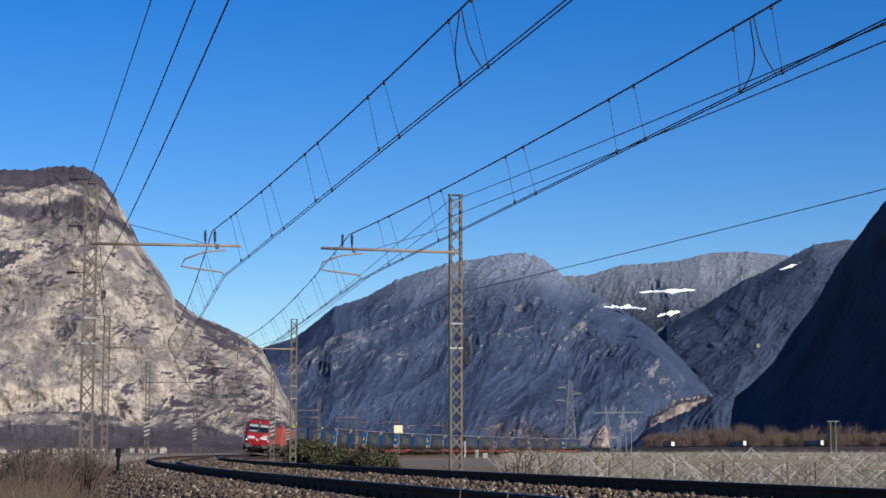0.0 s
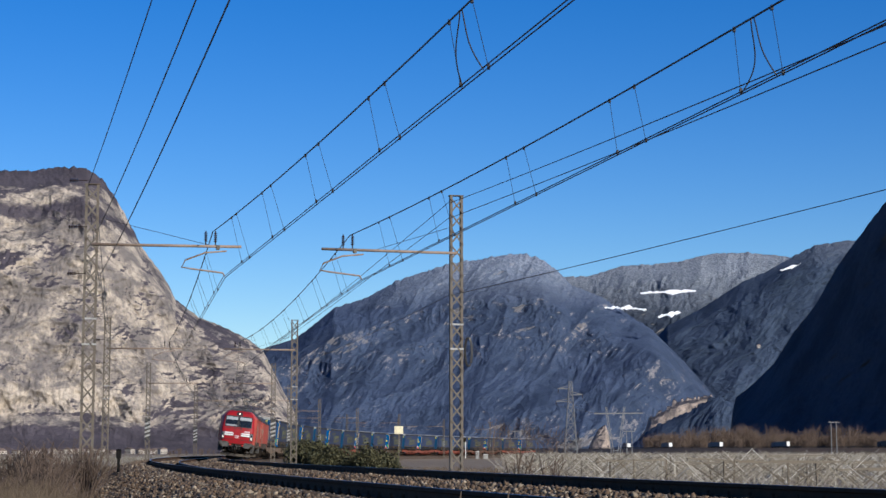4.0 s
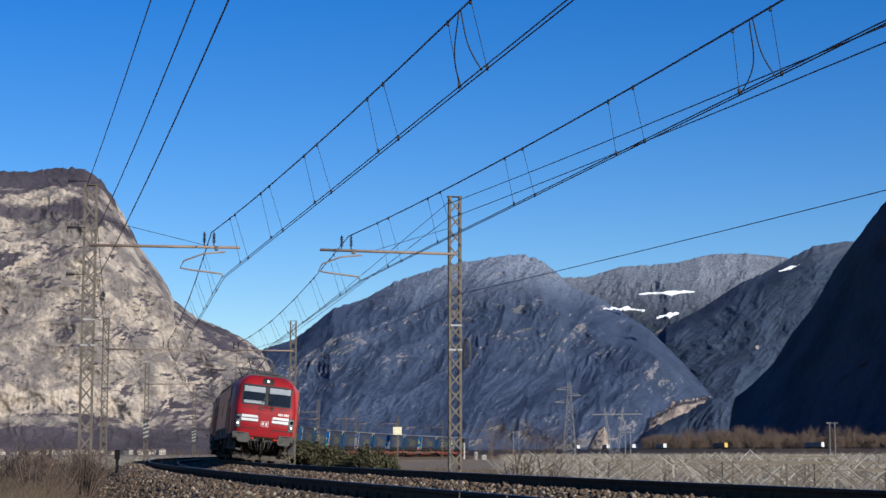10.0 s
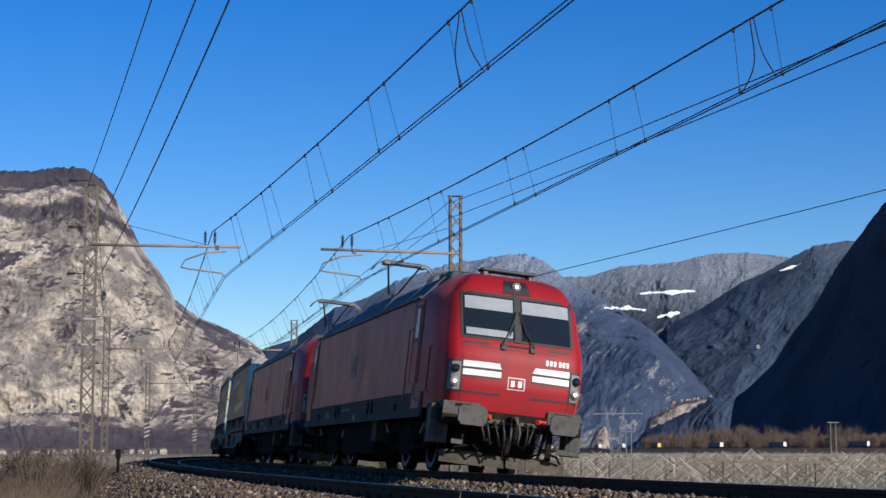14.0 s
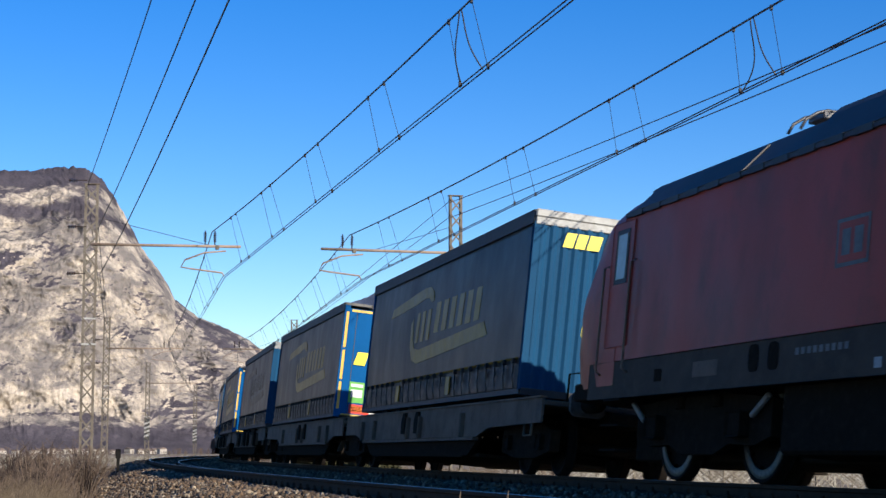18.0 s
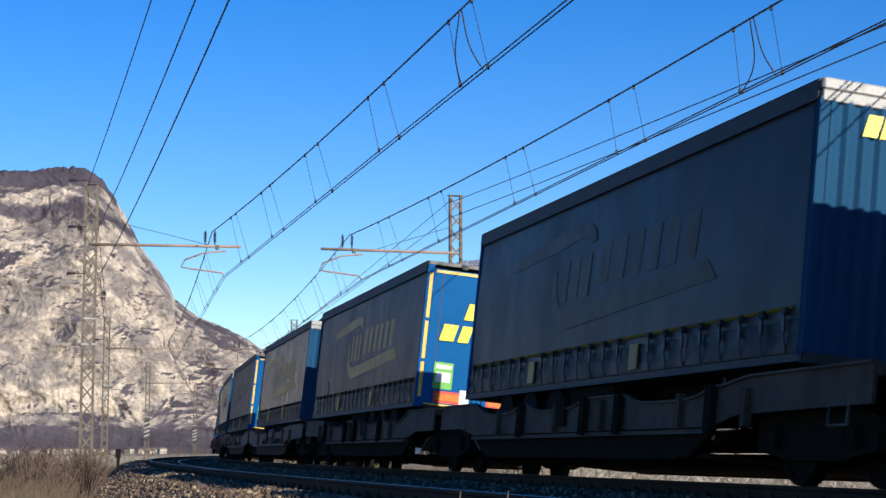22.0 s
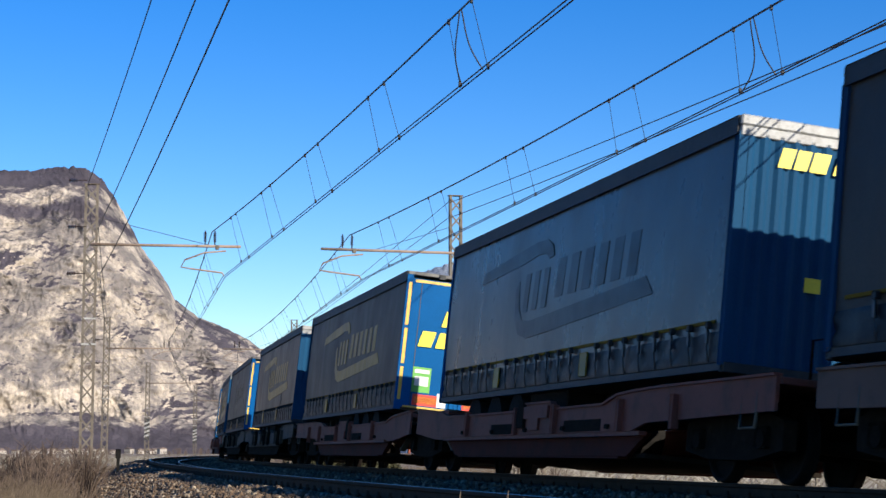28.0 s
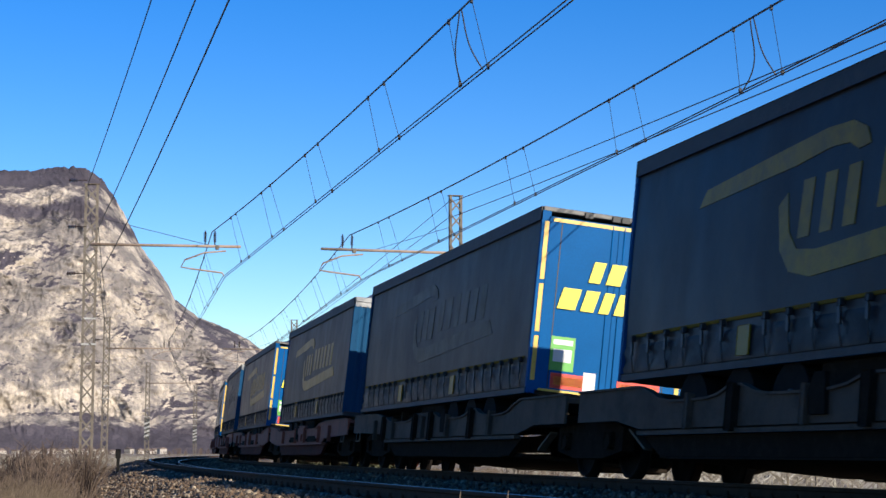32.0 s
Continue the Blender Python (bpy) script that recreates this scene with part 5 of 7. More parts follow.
def side_logo(parent, sg, faded):
    """The faded swoosh and word on a curtain, as plain shapes."""
    # The sunlit side gets its own duller logo colour.
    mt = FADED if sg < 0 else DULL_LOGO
    x0, x1 = sg * 1.262, sg * 1.2735

    def shape(pts):
        part("logo_shape", Body().plate(pts, x0, x1), mt, parent, "faded yellow logo shape")

    flip = (lambda y: y) if sg < 0 else (lambda y: T_LEN - y)
    pl = lambda pts: shape([(flip(y), z) for y, z in pts])
    # the side runs from the far end (reading left) to the near end
    pl([(11.2, 3.26), (11.0, 3.46), (8.9, 3.60), (7.9, 3.66), (7.35, 3.64), (7.05, 3.52), (6.95, 3.34), (7.2, 3.32), (7.4, 3.42), (7.8, 3.44), (8.6, 3.37), (9.6, 3.33)])
    pl([(8.95, 2.98), (8.74, 3.10), (8.66, 2.66), (8.45, 2.45), (8.0, 2.40), (6.9, 2.44), (2.75, 2.60), (2.45, 2.34), (7.0, 2.16), (8.1, 2.12), (8.6, 2.22), (8.86, 2.48)])
    for k in range(3):
        y = 8.45 - k * 0.50
        pl([(y, 2.56), (y - 0.26, 2.56), (y - 0.34, 3.18), (y - 0.08, 3.18)])
    for k in range(6):
        y = 6.75 - k * 0.64
        pl([(y, 2.66), (y - 0.38, 2.66), (y - 0.48, 3.26), (y - 0.10, 3.26)])
    part("hem_line", Body().box(sg * 1.262, sg * 1.273, 0.3, T_LEN - 0.3, 1.80, 1.84), LINE_YELLOW, parent, "thin faded yellow line")


def trailer(doors_first, tag):
    """A curtain-sided semi-trailer; its first end shows doors or the corrugated front wall."""
    global T_LEN
    T_LEN = 14.0 if doors_first else 13.5
    tr = thing("semi_trailer", "grimy blue curtain-sided semi-trailer with yellow lettering on a wagon", "semi-trailer", "trailers on the train")
    for sg in (-1, 1):
        # the curtain, slightly billowed between its posts
        secs = []
        for i in range(46):
            y = 0.10 + (T_LEN - 0.20) * i / 45
            w = 1.262 + 0.0035 * math.sin(i * 0.97 + tag) * math.sin(i * 0.31 + 1) + 0.0015 * math.sin(i * 2.3 + tag * 2)
            secs.append([(sg * (w - 0.012), y, 1.68), (sg * (w + 0.004), y, 2.3), (sg * (w + 0.006), y, 3.2), (sg * (w - 0.008), y, 4.02)])
        b = Body()
        b.ring(secs, closed=False)
        b.ring([[(x - sg * 0.02, y, z) for x, y, z in q] for q in secs], closed=False)
        # Outer curtains take the shade colour, inner ones the sunlit colour.
        part("curtain", b, CURTAIN if sg < 0 else SUNLIT_CURTAIN, tr, "dusty grey-blue curtain side" if sg < 0 else "sunlit blue curtain side", True)
        hb = Body()
        hs = []
        for i in range(91):
            y = 0.10 + (T_LEN - 0.20) * i / 90
            w = 1.258 + 0.010 * math.sin(i * 0.9) * math.sin(i * 0.23 + tag)
            fold = 0.012 * math.sin(i * 1.57 + 2 * math.sin(i * 0.4 + tag))
            hs.append([(sg * w, y, 1.70), (sg * (w + 0.010 + fold), y, 1.62), (sg * (w - 0.006 - fold), y, 1.50), (sg * (w + 0.012 + fold * 0.6), y, 1.40), (sg * (w - 0.004), y, 1.31)])
        hb.ring(hs, closed=False)
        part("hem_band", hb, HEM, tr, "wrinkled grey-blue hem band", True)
        part("top_rail", Body().box(sg * 1.24, sg * 1.29, 0.02, T_LEN - 0.02, 4.0, T_TOP, 0.01), DARK_RAIL, tr, "dark aluminium roof rail")
        part("side_rave", Body().box(sg * 1.20, sg * 1.27, 0.02, T_LEN - 0.02, T_LOW, 1.34, 0.01), DARK_RAIL, tr, "dark chassis side rail")
        strap = Body().tube([(sg * 1.282, -0.01, 1.83), (sg * 1.30, 0.015, 1.70), (sg * 1.30, 0.03, 1.60), (sg * 1.285, 0.0, 1.44), (sg * 1.25, 0, 1.27)], 0.011, 4)
        strap.box(sg * 1.275, sg * 1.318, -0.035, 0.030, 1.74, 1.82, 0.010).plate([(-0.02, 1.56), (0.035, 1.58), (0.05, 1.70), (0.015, 1.76), (-0.01, 1.70)], sg * 1.285, sg * 1.312)
        strap = strap.mesh("strap")
        for k in range(23):
            y = 0.42 + k * 0.573
            if k in (8, 16):
                part("reflector_patch", Body().box(sg * 1.277, sg * 1.290, y - 0.16, y + 0.16, 1.38, 1.72, 0.004), FADED, tr, "dull yellow patch on the hem")
                continue
            p = part("strap", strap, STRAP, tr)
            p.location = (0, y, 0)
        side_logo(tr, sg, tag)
    part("roof", Body().box(-1.25, 1.25, 0.03, T_LEN - 0.03, T_TOP - 0.06, T_TOP - 0.01, 0.01), LIGHT_GREY, tr, "pale roof sheet")
    part("floor", Body().box(-1.2, 1.2, 0.06, T_LEN - 0.06, T_LOW, T_LOW + 0.1), DARK_RAIL, tr)
    door_y, bulk_y = (0.0, T_LEN) if doors_first else (T_LEN, 0.0)
    d = -1 if doors_first else 1
    # rear doors
    for sg in (-1, 1):
        door = part("door", Body().box(sg * 0.006, sg * 1.15, door_y - 0.01 if d > 0 else door_y - 0.03, door_y + 0.03 if d > 0 else door_y + 0.01, 1.30, 4.07, 0.006), DOOR_BLUE, tr, "glossy blue door leaf")
        part("door_seam", Body().box(sg * 0.95 - 0.008, sg * 0.95 + 0.008, *sorted((door_y + d * 0.028, door_y + d * 0.034)), 1.31, 4.05), RUBBER, door, "dark vertical seam")
        part("lock_rod", Body().tube([(sg * 0.10, door_y + d * 0.036, 1.32), (sg * 0.10, door_y + d * 0.036, 4.04)], 0.010, 6), DOOR_BLUE, door, "slim blue lock rod", True)
        part("corner_post", Body().box(sg * 1.15, sg * 1.275, min(door_y - d * 0.06, door_y + d * 0.02), max(door_y - d * 0.06, door_y + d * 0.02), T_LOW, T_TOP - 0.07, 0.008), DOOR_BLUE, tr, "blue corner post")
        for z0, z1 in ((1.45, 2.15), (2.22, 2.98), (3.05, 3.98)):
            part("reflective_strip", Body().box(sg * 1.165, sg * 1.235, min(door_y + d * 0.02, door_y + d * 0.028), max(door_y + d * 0.02, door_y + d * 0.028), z0, z1), EDGE_YELLOW, tr, "yellow reflective edge strip")
        fz = d * 0.036
        y0, y1 = sorted((door_y + d * 0.03, door_y + fz))
        plate = part("marker_plate", Body().box(sg * 0.55 - 0.36, sg * 0.55 + 0.36, y0, y1, 1.36, 1.60, 0.002), SIGN_RED, tr, "red-bordered orange marker plate")
        part("marker_field", Body().box(sg * 0.55 - 0.31, sg * 0.55 + 0.31, min(y0, y1 + d * 0.004), max(y1, y0 + d * 0.004), 1.41, 1.55), ORANGE, plate, "orange reflective field")
    part("reflective_strip", Body().box(-1.1, 1.1, *sorted((door_y + d * 0.02, door_y + d * 0.037)), 3.99, 4.05), EDGE_YELLOW, tr, "yellow reflective edge strip")
    part("reflective_strip", Body().box(-1.1, 1.1, *sorted((door_y + d * 0.02, door_y + d * 0.037)), 1.30, 1.335), EDGE_YELLOW, tr, "yellow reflective edge strip")
    part("top_beam", Body().box(-1.27, 1.27, *sorted((door_y - d * 0.08, door_y + d * 0.02)), T_TOP - 0.075, T_TOP, 0.01), DULL_CAP, tr, "dull grey header beam")
    for x in (-0.52, -0.06, 0.10, 0.60):
        part("hinge_block", Body().box(x - 0.07, x + 0.07, *sorted((door_y + d * 0.02, door_y + d * 0.05)), T_TOP - 0.11, T_TOP - 0.01, 0.006), RUBBER, tr, "dark roof catch")
    face = d
    # the word blocks read from the viewer's side
    if doors_first:
        letter_blocks(tr, (0.8, 1.0, 1.3), -0.44, 3.09, 0.34, 0.24, 0.10, door_y + d * 0.05, YELLOW, 0.09, face)
        letter_blocks(tr, (1.35, 1, 0.75, 0.8, 0.8, 0.95), -0.92, 2.62, 0.34, 0.222, 0.085, door_y + d * 0.05, YELLOW, 0.09, face)
        st = part("sticker", Body().box(-0.95, -0.55, *sorted((door_y + d * 0.03, door_y + d * 0.036)), 1.64, 2.18), GREEN, tr, "green and white sticker")
        part("sticker_field", Body().box(-0.90, -0.60, *sorted((door_y + d * 0.036, door_y + d * 0.041)), 1.78, 1.98), WHITE, st)
        part("sticker_band", Body().box(-0.91, -0.59, *sorted((door_y + d * 0.036, door_y + d * 0.041)), 2.05, 2.13), WHITE, st)
        part("paper_notice", Body().box(-0.42 + 0.05 * tag, -0.22 + 0.05 * tag, *sorted((door_y + d * 0.03, door_y + d * 0.037)), 1.36, 1.66), WHITE, tr, "white notice")
        part("data_plate", Body().box(0.45, 0.70, *sorted((door_y + d * 0.03, door_y + d * 0.037)), 1.62, 1.88), WHITE, tr, "small white data plate")
        part("notice", Body().box(0.86, 1.06, *sorted((door_y + d * 0.03, door_y + d * 0.037)), 1.66, 2.1), GREEN, tr, "green notice")
    # corrugated front wall
    e = -d
    secs = []
    for i in range(97):
        x = -1.17 + 2.34 * i / 96
        ph = (i % 8) / 8
        dep = 0.035 * (1 if ph < 0.25 else 0 if 0.5 <= ph < 0.75 else (0.5 - ph) * 4 if ph < 0.5 else (ph - 0.75) * 4)
        secs.append([(x, bulk_y + e * (0.005 + dep), 1.34), (x, bulk_y + e * (0.005 + dep), 4.02)])
    cw = Body()
    cw.ring(secs, closed=False)
    part("front_wall", cw, BULK_BLUE, tr, "corrugated blue steel front wall")
    part("front_backing", Body().box(-1.2, 1.2, *sorted((bulk_y - e * 0.06, bulk_y + e * 0.002)), 1.30, 4.06), BULK_BLUE, tr)
    part("front_cap", Body().box(-1.28, 1.28, *sorted((bulk_y - e * 0.10, bulk_y + e * 0.05)), 4.10, T_TOP + 0.01, 0.02), LIGHT_GREY, tr, "pale top cap")
    part("front_band", Body().box(-1.27, 1.27, *sorted((bulk_y - e * 0.10, bulk_y + e * 0.04)), 3.98, 4.098, 0.01), LIGHT_GREY, tr, "pale aluminium band")
    part("front_sill", Body().box(-1.26, 1.26, *sorted((bulk_y - e * 0.10, bulk_y + e * 0.04)), T_LOW - 0.02, 1.34, 0.01), DARK_RAIL, tr, "dark front sill")
    for sg in (-1, 1):
        part("front_post", Body().box(sg * 1.17, sg * 1.275, *sorted((bulk_y - e * 0.10, bulk_y + e * 0.03)), 1.30, 4.03, 0.015), BULK_BLUE, tr, "blue corner post")
    if not doors_first:
        letter_blocks(tr, (1, 1, 1.25), -0.80, 3.66, 0.24, 0.17, 0.03, bulk_y + e * 0.046, YELLOW, 0.06, e)
        letter_blocks(tr, (1.25, 1, 0.9, 0.95, 0.95, 1), -0.10, 3.66, 0.24, 0.15, 0.03, bulk_y + e * 0.046, YELLOW, 0.06, e)
        part("hose_panel", Body().box(0.35, 0.95, *sorted((bulk_y, bulk_y + e * 0.09)), 1.36, 1.75, 0.01), DARK_RAIL, tr, "dark socket panel")
        part("coupling_socket", Body().cyl((0.5, bulk_y + e * 0.08, 1.60), (0.5, bulk_y + e * 0.14, 1.60), 0.05, 8).cyl((0.7, bulk_y + e * 0.08, 1.60), (0.7, bulk_y + e * 0.14, 1.60), 0.05, 8), LIGHT_GREY, tr)
        part("small_label", Body().box(-0.35, -0.15, *sorted((bulk_y + e * 0.04, bulk_y + e * 0.048)), 2.25, 2.42), YELLOW, tr, "small yellow label")
    # chassis, axles, legs
    bx = 1.0 if doors_first else -1.0
    ax0 = 2.4 if doors_first else T_LEN - 2.4
    for sg in (-1, 1):
        part("chassis_beam", Body().box(sg * 0.42, sg * 0.54, 0.4, T_LEN - 0.4, 0.98, T_LOW, 0.01), BLACK, tr)
        leg_y = T_LEN - 2.9 if doors_first else 2.9
        part("landing_leg", Body().box(sg * 0.75, sg * 0.87, leg_y - 0.06, leg_y + 0.06, 0.80, T_LOW, 0.01).box(sg * 0.70, sg * 0.92, leg_y - 0.13, leg_y + 0.13, 0.76, 0.80, 0.01), DARK_RAIL, tr, "folded landing leg")
        for k in range(3):
            y = ax0 + bx * 1.31 * k
            wl = Body()
            wl.cyl((sg * 0.85, y, 0.82), (sg * 1.20, y, 0.82), 0.46, 22)
            tyre = part("tyre", wl, TYRE, tr, "black tyre")
            part("wheel_hub", Body().cyl((sg * 1.12, y, 0.82), (sg * 1.215, y, 0.82), 0.24, 14, 0.15), DARK_RAIL, tyre)
    part("under_guard", Body().box(-1.15, 1.15, *sorted((door_y - d * 0.15, door_y - d * 0.03)), 1.02, 1.14, 0.01), DARK_RAIL, tr)
    part("pallet_box", Body().box(-1.15, -0.6, 6.0, 7.9, 0.92, T_LOW, 0.02), BLACK, tr)
    part("pallet_box", Body().box(0.6, 1.15, 6.0, 7.9, 0.92, T_LOW, 0.02), BLACK, tr)
    return tr


W_LEN = 17.165
WAGON_WS = None


def bogie_parts(wagon, yc, record):
    global WAGON_WS
    if WAGON_WS is None:
        WAGON_WS = wheelset(0.46, disc=False).mesh("wheelset", True)
        WAGON_WS.materials.append(STEEL)
    bg = Body()
    for sg in (-1, 1):
        bg.plate([(yc - 1.35, 0.34), (yc - 0.6, 0.24), (yc + 0.6, 0.24), (yc + 1.35, 0.34), (yc + 1.35, 0.66), (yc + 0.75, 0.80), (yc - 0.75, 0.80), (yc - 1.35, 0.66)], sg * 0.96, sg * 1.12)
    bg.box(-1.0, 1.0, yc - 0.18, yc + 0.18, 0.42, 0.86, 0.02)
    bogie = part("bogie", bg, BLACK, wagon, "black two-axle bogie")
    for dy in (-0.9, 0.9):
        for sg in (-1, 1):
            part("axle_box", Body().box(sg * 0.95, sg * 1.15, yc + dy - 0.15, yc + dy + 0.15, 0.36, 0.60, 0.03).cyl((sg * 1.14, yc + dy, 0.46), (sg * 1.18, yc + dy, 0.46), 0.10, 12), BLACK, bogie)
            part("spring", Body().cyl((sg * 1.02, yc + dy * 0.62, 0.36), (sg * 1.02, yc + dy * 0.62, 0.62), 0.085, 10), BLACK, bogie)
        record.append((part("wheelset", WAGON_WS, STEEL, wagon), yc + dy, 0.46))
        record[-1][0].location = (0, yc + dy, 0.46)


def half_wagon(plain_side, paint, first_half, label):
    """One articulated half of a double pocket wagon; the first half carries the shared middle bogie."""
    wg = thing("pocket_wagon", label, "freight wagon", "wagons of the train")
    record = []
    flip = (lambda y: y) if first_half else (lambda y: W_LEN - y)
    reddish = paint is WAGON_RED or paint is WAGON_BROWN
    for sg in (-1, 1):
        if plain_side:
            top = [(0.45, 1.11), (16.9, 1.11)]
            low = [(16.9, 0.70), (15.6, 0.70), (14.5, 0.53), (4.4, 0.53), (3.5, 0.70), (0.45, 0.74)]
        elif reddish:
            top = [(0.45, 1.09), (3.7, 1.08), (4.7, 1.06), (5.3, 1.03), (5.85, 0.92), (7.85, 0.91), (8.1, 0.94), (8.2, 1.02), (9.7, 1.02), (9.8, 0.92), (11.0, 0.91), (14.4, 0.92), (15.0, 1.02), (16.9, 1.10)]
            low = [(16.9, 0.66), (15.9, 0.58), (15.2, 0.53), (4.9, 0.53), (4.2, 0.66), (0.45, 0.72)]
        else:
            arc = lambda y0, y1: [(y0 + (y1 - y0) * k / 8, 1.02 - 0.13 * (1 - (k / 4 - 1) ** 4)) for k in range(9)]
            top = [(0.45, 1.12), (3.2, 1.10), (3.9, 1.02)] + arc(4.2, 7.1) + arc(8.7, 11.5) + arc(11.8, 14.2) + [(14.6, 1.10), (16.9, 1.10)]
            low = [(16.9, 0.70), (15.4, 0.70), (14.5, 0.58), (4.2, 0.58), (3.5, 0.70), (0.45, 0.74)]
        out = [(flip(y), z) for y, z in top + low]
        side = part("side_beam", Body().plate(out, sg * 1.36, sg * 1.40), paint, wg)
        part("flange", Body().box(sg * 1.34, sg * 1.43, *sorted((flip(14.5), flip(4.3))), 0.50, 0.56, 0.008), paint, side)
        # Pocket walls are coloured darker than the beam, for the shade below it.
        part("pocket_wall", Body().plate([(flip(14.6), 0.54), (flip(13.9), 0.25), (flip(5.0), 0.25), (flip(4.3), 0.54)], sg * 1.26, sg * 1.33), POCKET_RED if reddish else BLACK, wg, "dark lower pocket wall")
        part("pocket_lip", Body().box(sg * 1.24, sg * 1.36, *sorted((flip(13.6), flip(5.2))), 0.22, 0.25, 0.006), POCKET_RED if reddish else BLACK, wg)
        for a, b2 in zip(top, top[1:]):
            part("top_flange", Body().bar((sg * 1.38, flip(a[0]), a[1] + 0.012), (sg * 1.38, flip(b2[0]), b2[1] + 0.012), 0.10, 0.03), paint, side)
        for y in ((5.2, 8.6, 9.7, 13.2, 14.6) if plain_side else (5.1, 7.9, 9.9, 12.9, 3.2)):
            part("rib", Body().box(sg * 1.385, sg * 1.46, flip(y) - 0.05, flip(y) + 0.05, 0.56, 0.98, 0.01), paint, side)
        if reddish:
            part("side_notch", Body().box(sg * 1.398, sg * 1.404, *sorted((flip(5.9), flip(7.5))), 0.58, 0.74, 0.002), BLACK, side, "dark recess under the beam")
            part("side_notch", Body().box(sg * 1.398, sg * 1.404, *sorted((flip(10.1), flip(11.4))), 0.58, 0.74, 0.002), BLACK, side, "dark recess under the beam")
            part("side_plate", Body().plate([(flip(8.25), 0.98), (flip(9.65), 0.98), (flip(9.65), 0.80), (flip(9.2), 0.80), (flip(9.2), 0.62), (flip(8.7), 0.62), (flip(8.7), 0.80), (flip(8.25), 0.80)], sg * 1.395, sg * 1.44), paint, side, "raised stepped plate")
            for k in range(5):
                part("hook", Body().box(sg * 1.40, sg * 1.43, flip(5.6 + 1.9 * k) - 0.06, flip(5.6 + 1.9 * k) + 0.06, 0.60, 0.66, 0.008), BLACK, side, "small dark hook")
        elif not plain_side:
            for y in (4.15, 7.2, 8.6, 11.65):
                part("pillar", Body().box(sg * 1.395, sg * 1.47, flip(y) - 0.09, flip(y) + 0.09, 0.52, 1.05, 0.015), BLACK, side, "dark pillar between the scallops")
        for y in ((8.9, 10.1) if plain_side else (9.6,)):
            part("bracket", Body().plate([(flip(y) - 0.16, 0.66), (flip(y) + 0.16, 0.66), (flip(y) + 0.22, 0.90), (flip(y) + 0.10, 1.08), (flip(y) - 0.12, 1.08)], sg * 1.39, sg * 1.45), BLACK, side, "dark folding bracket")
        st = Body()
        side_rail(st, [(sg * 1.38, flip(1.3), 1.0), (sg * 1.40, flip(1.3), 0.55), (sg * 1.40, flip(0.9), 0.55), (sg * 1.38, flip(0.9), 1.0)], 0.02)
        part("foot_step", st, MAST, wg, "pale bent foot step", True)
        bf = Body()
        bf.cyl((sg * 0.875, flip(0.35), 1.04), (sg * 0.875, flip(0.02), 1.04), 0.11, 12)
        bu = part("buffer", bf, BLACK, wg, "", True)
        part("buffer_head", Body().cyl((sg * 0.875, flip(0.02), 1.04), (sg * 0.875, flip(-0.05), 1.04), 0.22, 16), BLACK, bu)
        part("rod_handle", Body().tube([(sg * 1.0, flip(0.5), 1.08), (sg * 1.0, flip(0.5), 1.5), (sg * 0.8, flip(0.5), 1.55), (sg * 0.6, flip(0.5), 1.5), (sg * 0.6, flip(0.5), 1.08)], 0.018, 5), BLACK, wg, "bent black handrail", True)
    part("end_platform", Body().box(-1.36, 1.36, *sorted((flip(0.4), flip(3.2))), 1.00, 1.08, 0.01), paint, wg)
    part("centre_platform", Body().box(-1.36, 1.36, *sorted((flip(14.6), flip(16.95))), 0.99, 1.07, 0.01), paint, wg)
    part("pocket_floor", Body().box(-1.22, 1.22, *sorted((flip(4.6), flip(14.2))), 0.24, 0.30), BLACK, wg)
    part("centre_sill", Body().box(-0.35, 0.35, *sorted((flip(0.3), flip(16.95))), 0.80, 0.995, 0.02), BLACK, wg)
    part("hitch", Body().box(-0.45, 0.45, *sorted((flip(2.3), flip(3.1))), 1.08, 1.20, 0.01), BLACK, wg, "black trailer hitch")
    part("brake_reservoir", Body().cyl((-0.9, flip(1.9), 0.72), (-0.9, flip(3.0), 0.72), 0.16, 12), BLACK, wg, "", True)
    part("brake_lever", Body().bar((-1.1, flip(14.9), 0.36), (-1.1, flip(15.5), 0.62), 0.12, 0.03), MAST, wg, "pale bent lever")
    bogie_parts(wg, flip(2.15), record)
    if first_half:
        bogie_parts(wg, W_LEN, record)
    return wg, record


TRAIN = []          # (thing, distance behind the leading lamp, pivot distances)
TURNING = []        # (wheelset, y, radius)
loco = locomotive(True)
TURNING += WHEELS
WHEELS = []
TRAIN.append((loco, 0.0, 4.24, 13.74))
loco2 = locomotive(False)
TURNING += WHEELS
TRAIN.append((loco2, 18.98, 4.24, 13.74))
WAGON0 = 37.55
KINDS = [(True, WAGON_GREY, "grey double pocket wagon with plain plated sides"), (False, WAGON_DARK, "dark grey pocket wagon with scalloped side beams"), (False, WAGON_BROWN, "brownish grey pocket wagon with scalloped side beams"),
         (False, WAGON_RED, "oxide red pocket wagon with scalloped side beams"), (False, WAGON_DARK, "dark grey pocket wagon with scalloped side beams"), (False, WAGON_RED, "oxide red pocket wagon with scalloped side beams")]
built = {}
for k in range(9):
    kind = (0, 1, 2, 3, 1, 3, 3, 2, 3)[k]
    for half in (0, 1):
        key = (kind, half)
        if key not in built:
            built[key], rec = half_wagon(KINDS[kind][0], KINDS[kind][1], half == 0, KINDS[kind][2])
            ob = built[key]
            TURNING += rec
        else:
            ob = copy_thing(built[key], Matrix())
            TURNING += [(w, w.location.y, w.location.z) for w in ob.children if w.name.startswith("wheelset")]
        TRAIN.append((ob, WAGON0 + 34.33 * k + W_LEN * half, 2.15, W_LEN if half == 0 else W_LEN - 2.15))
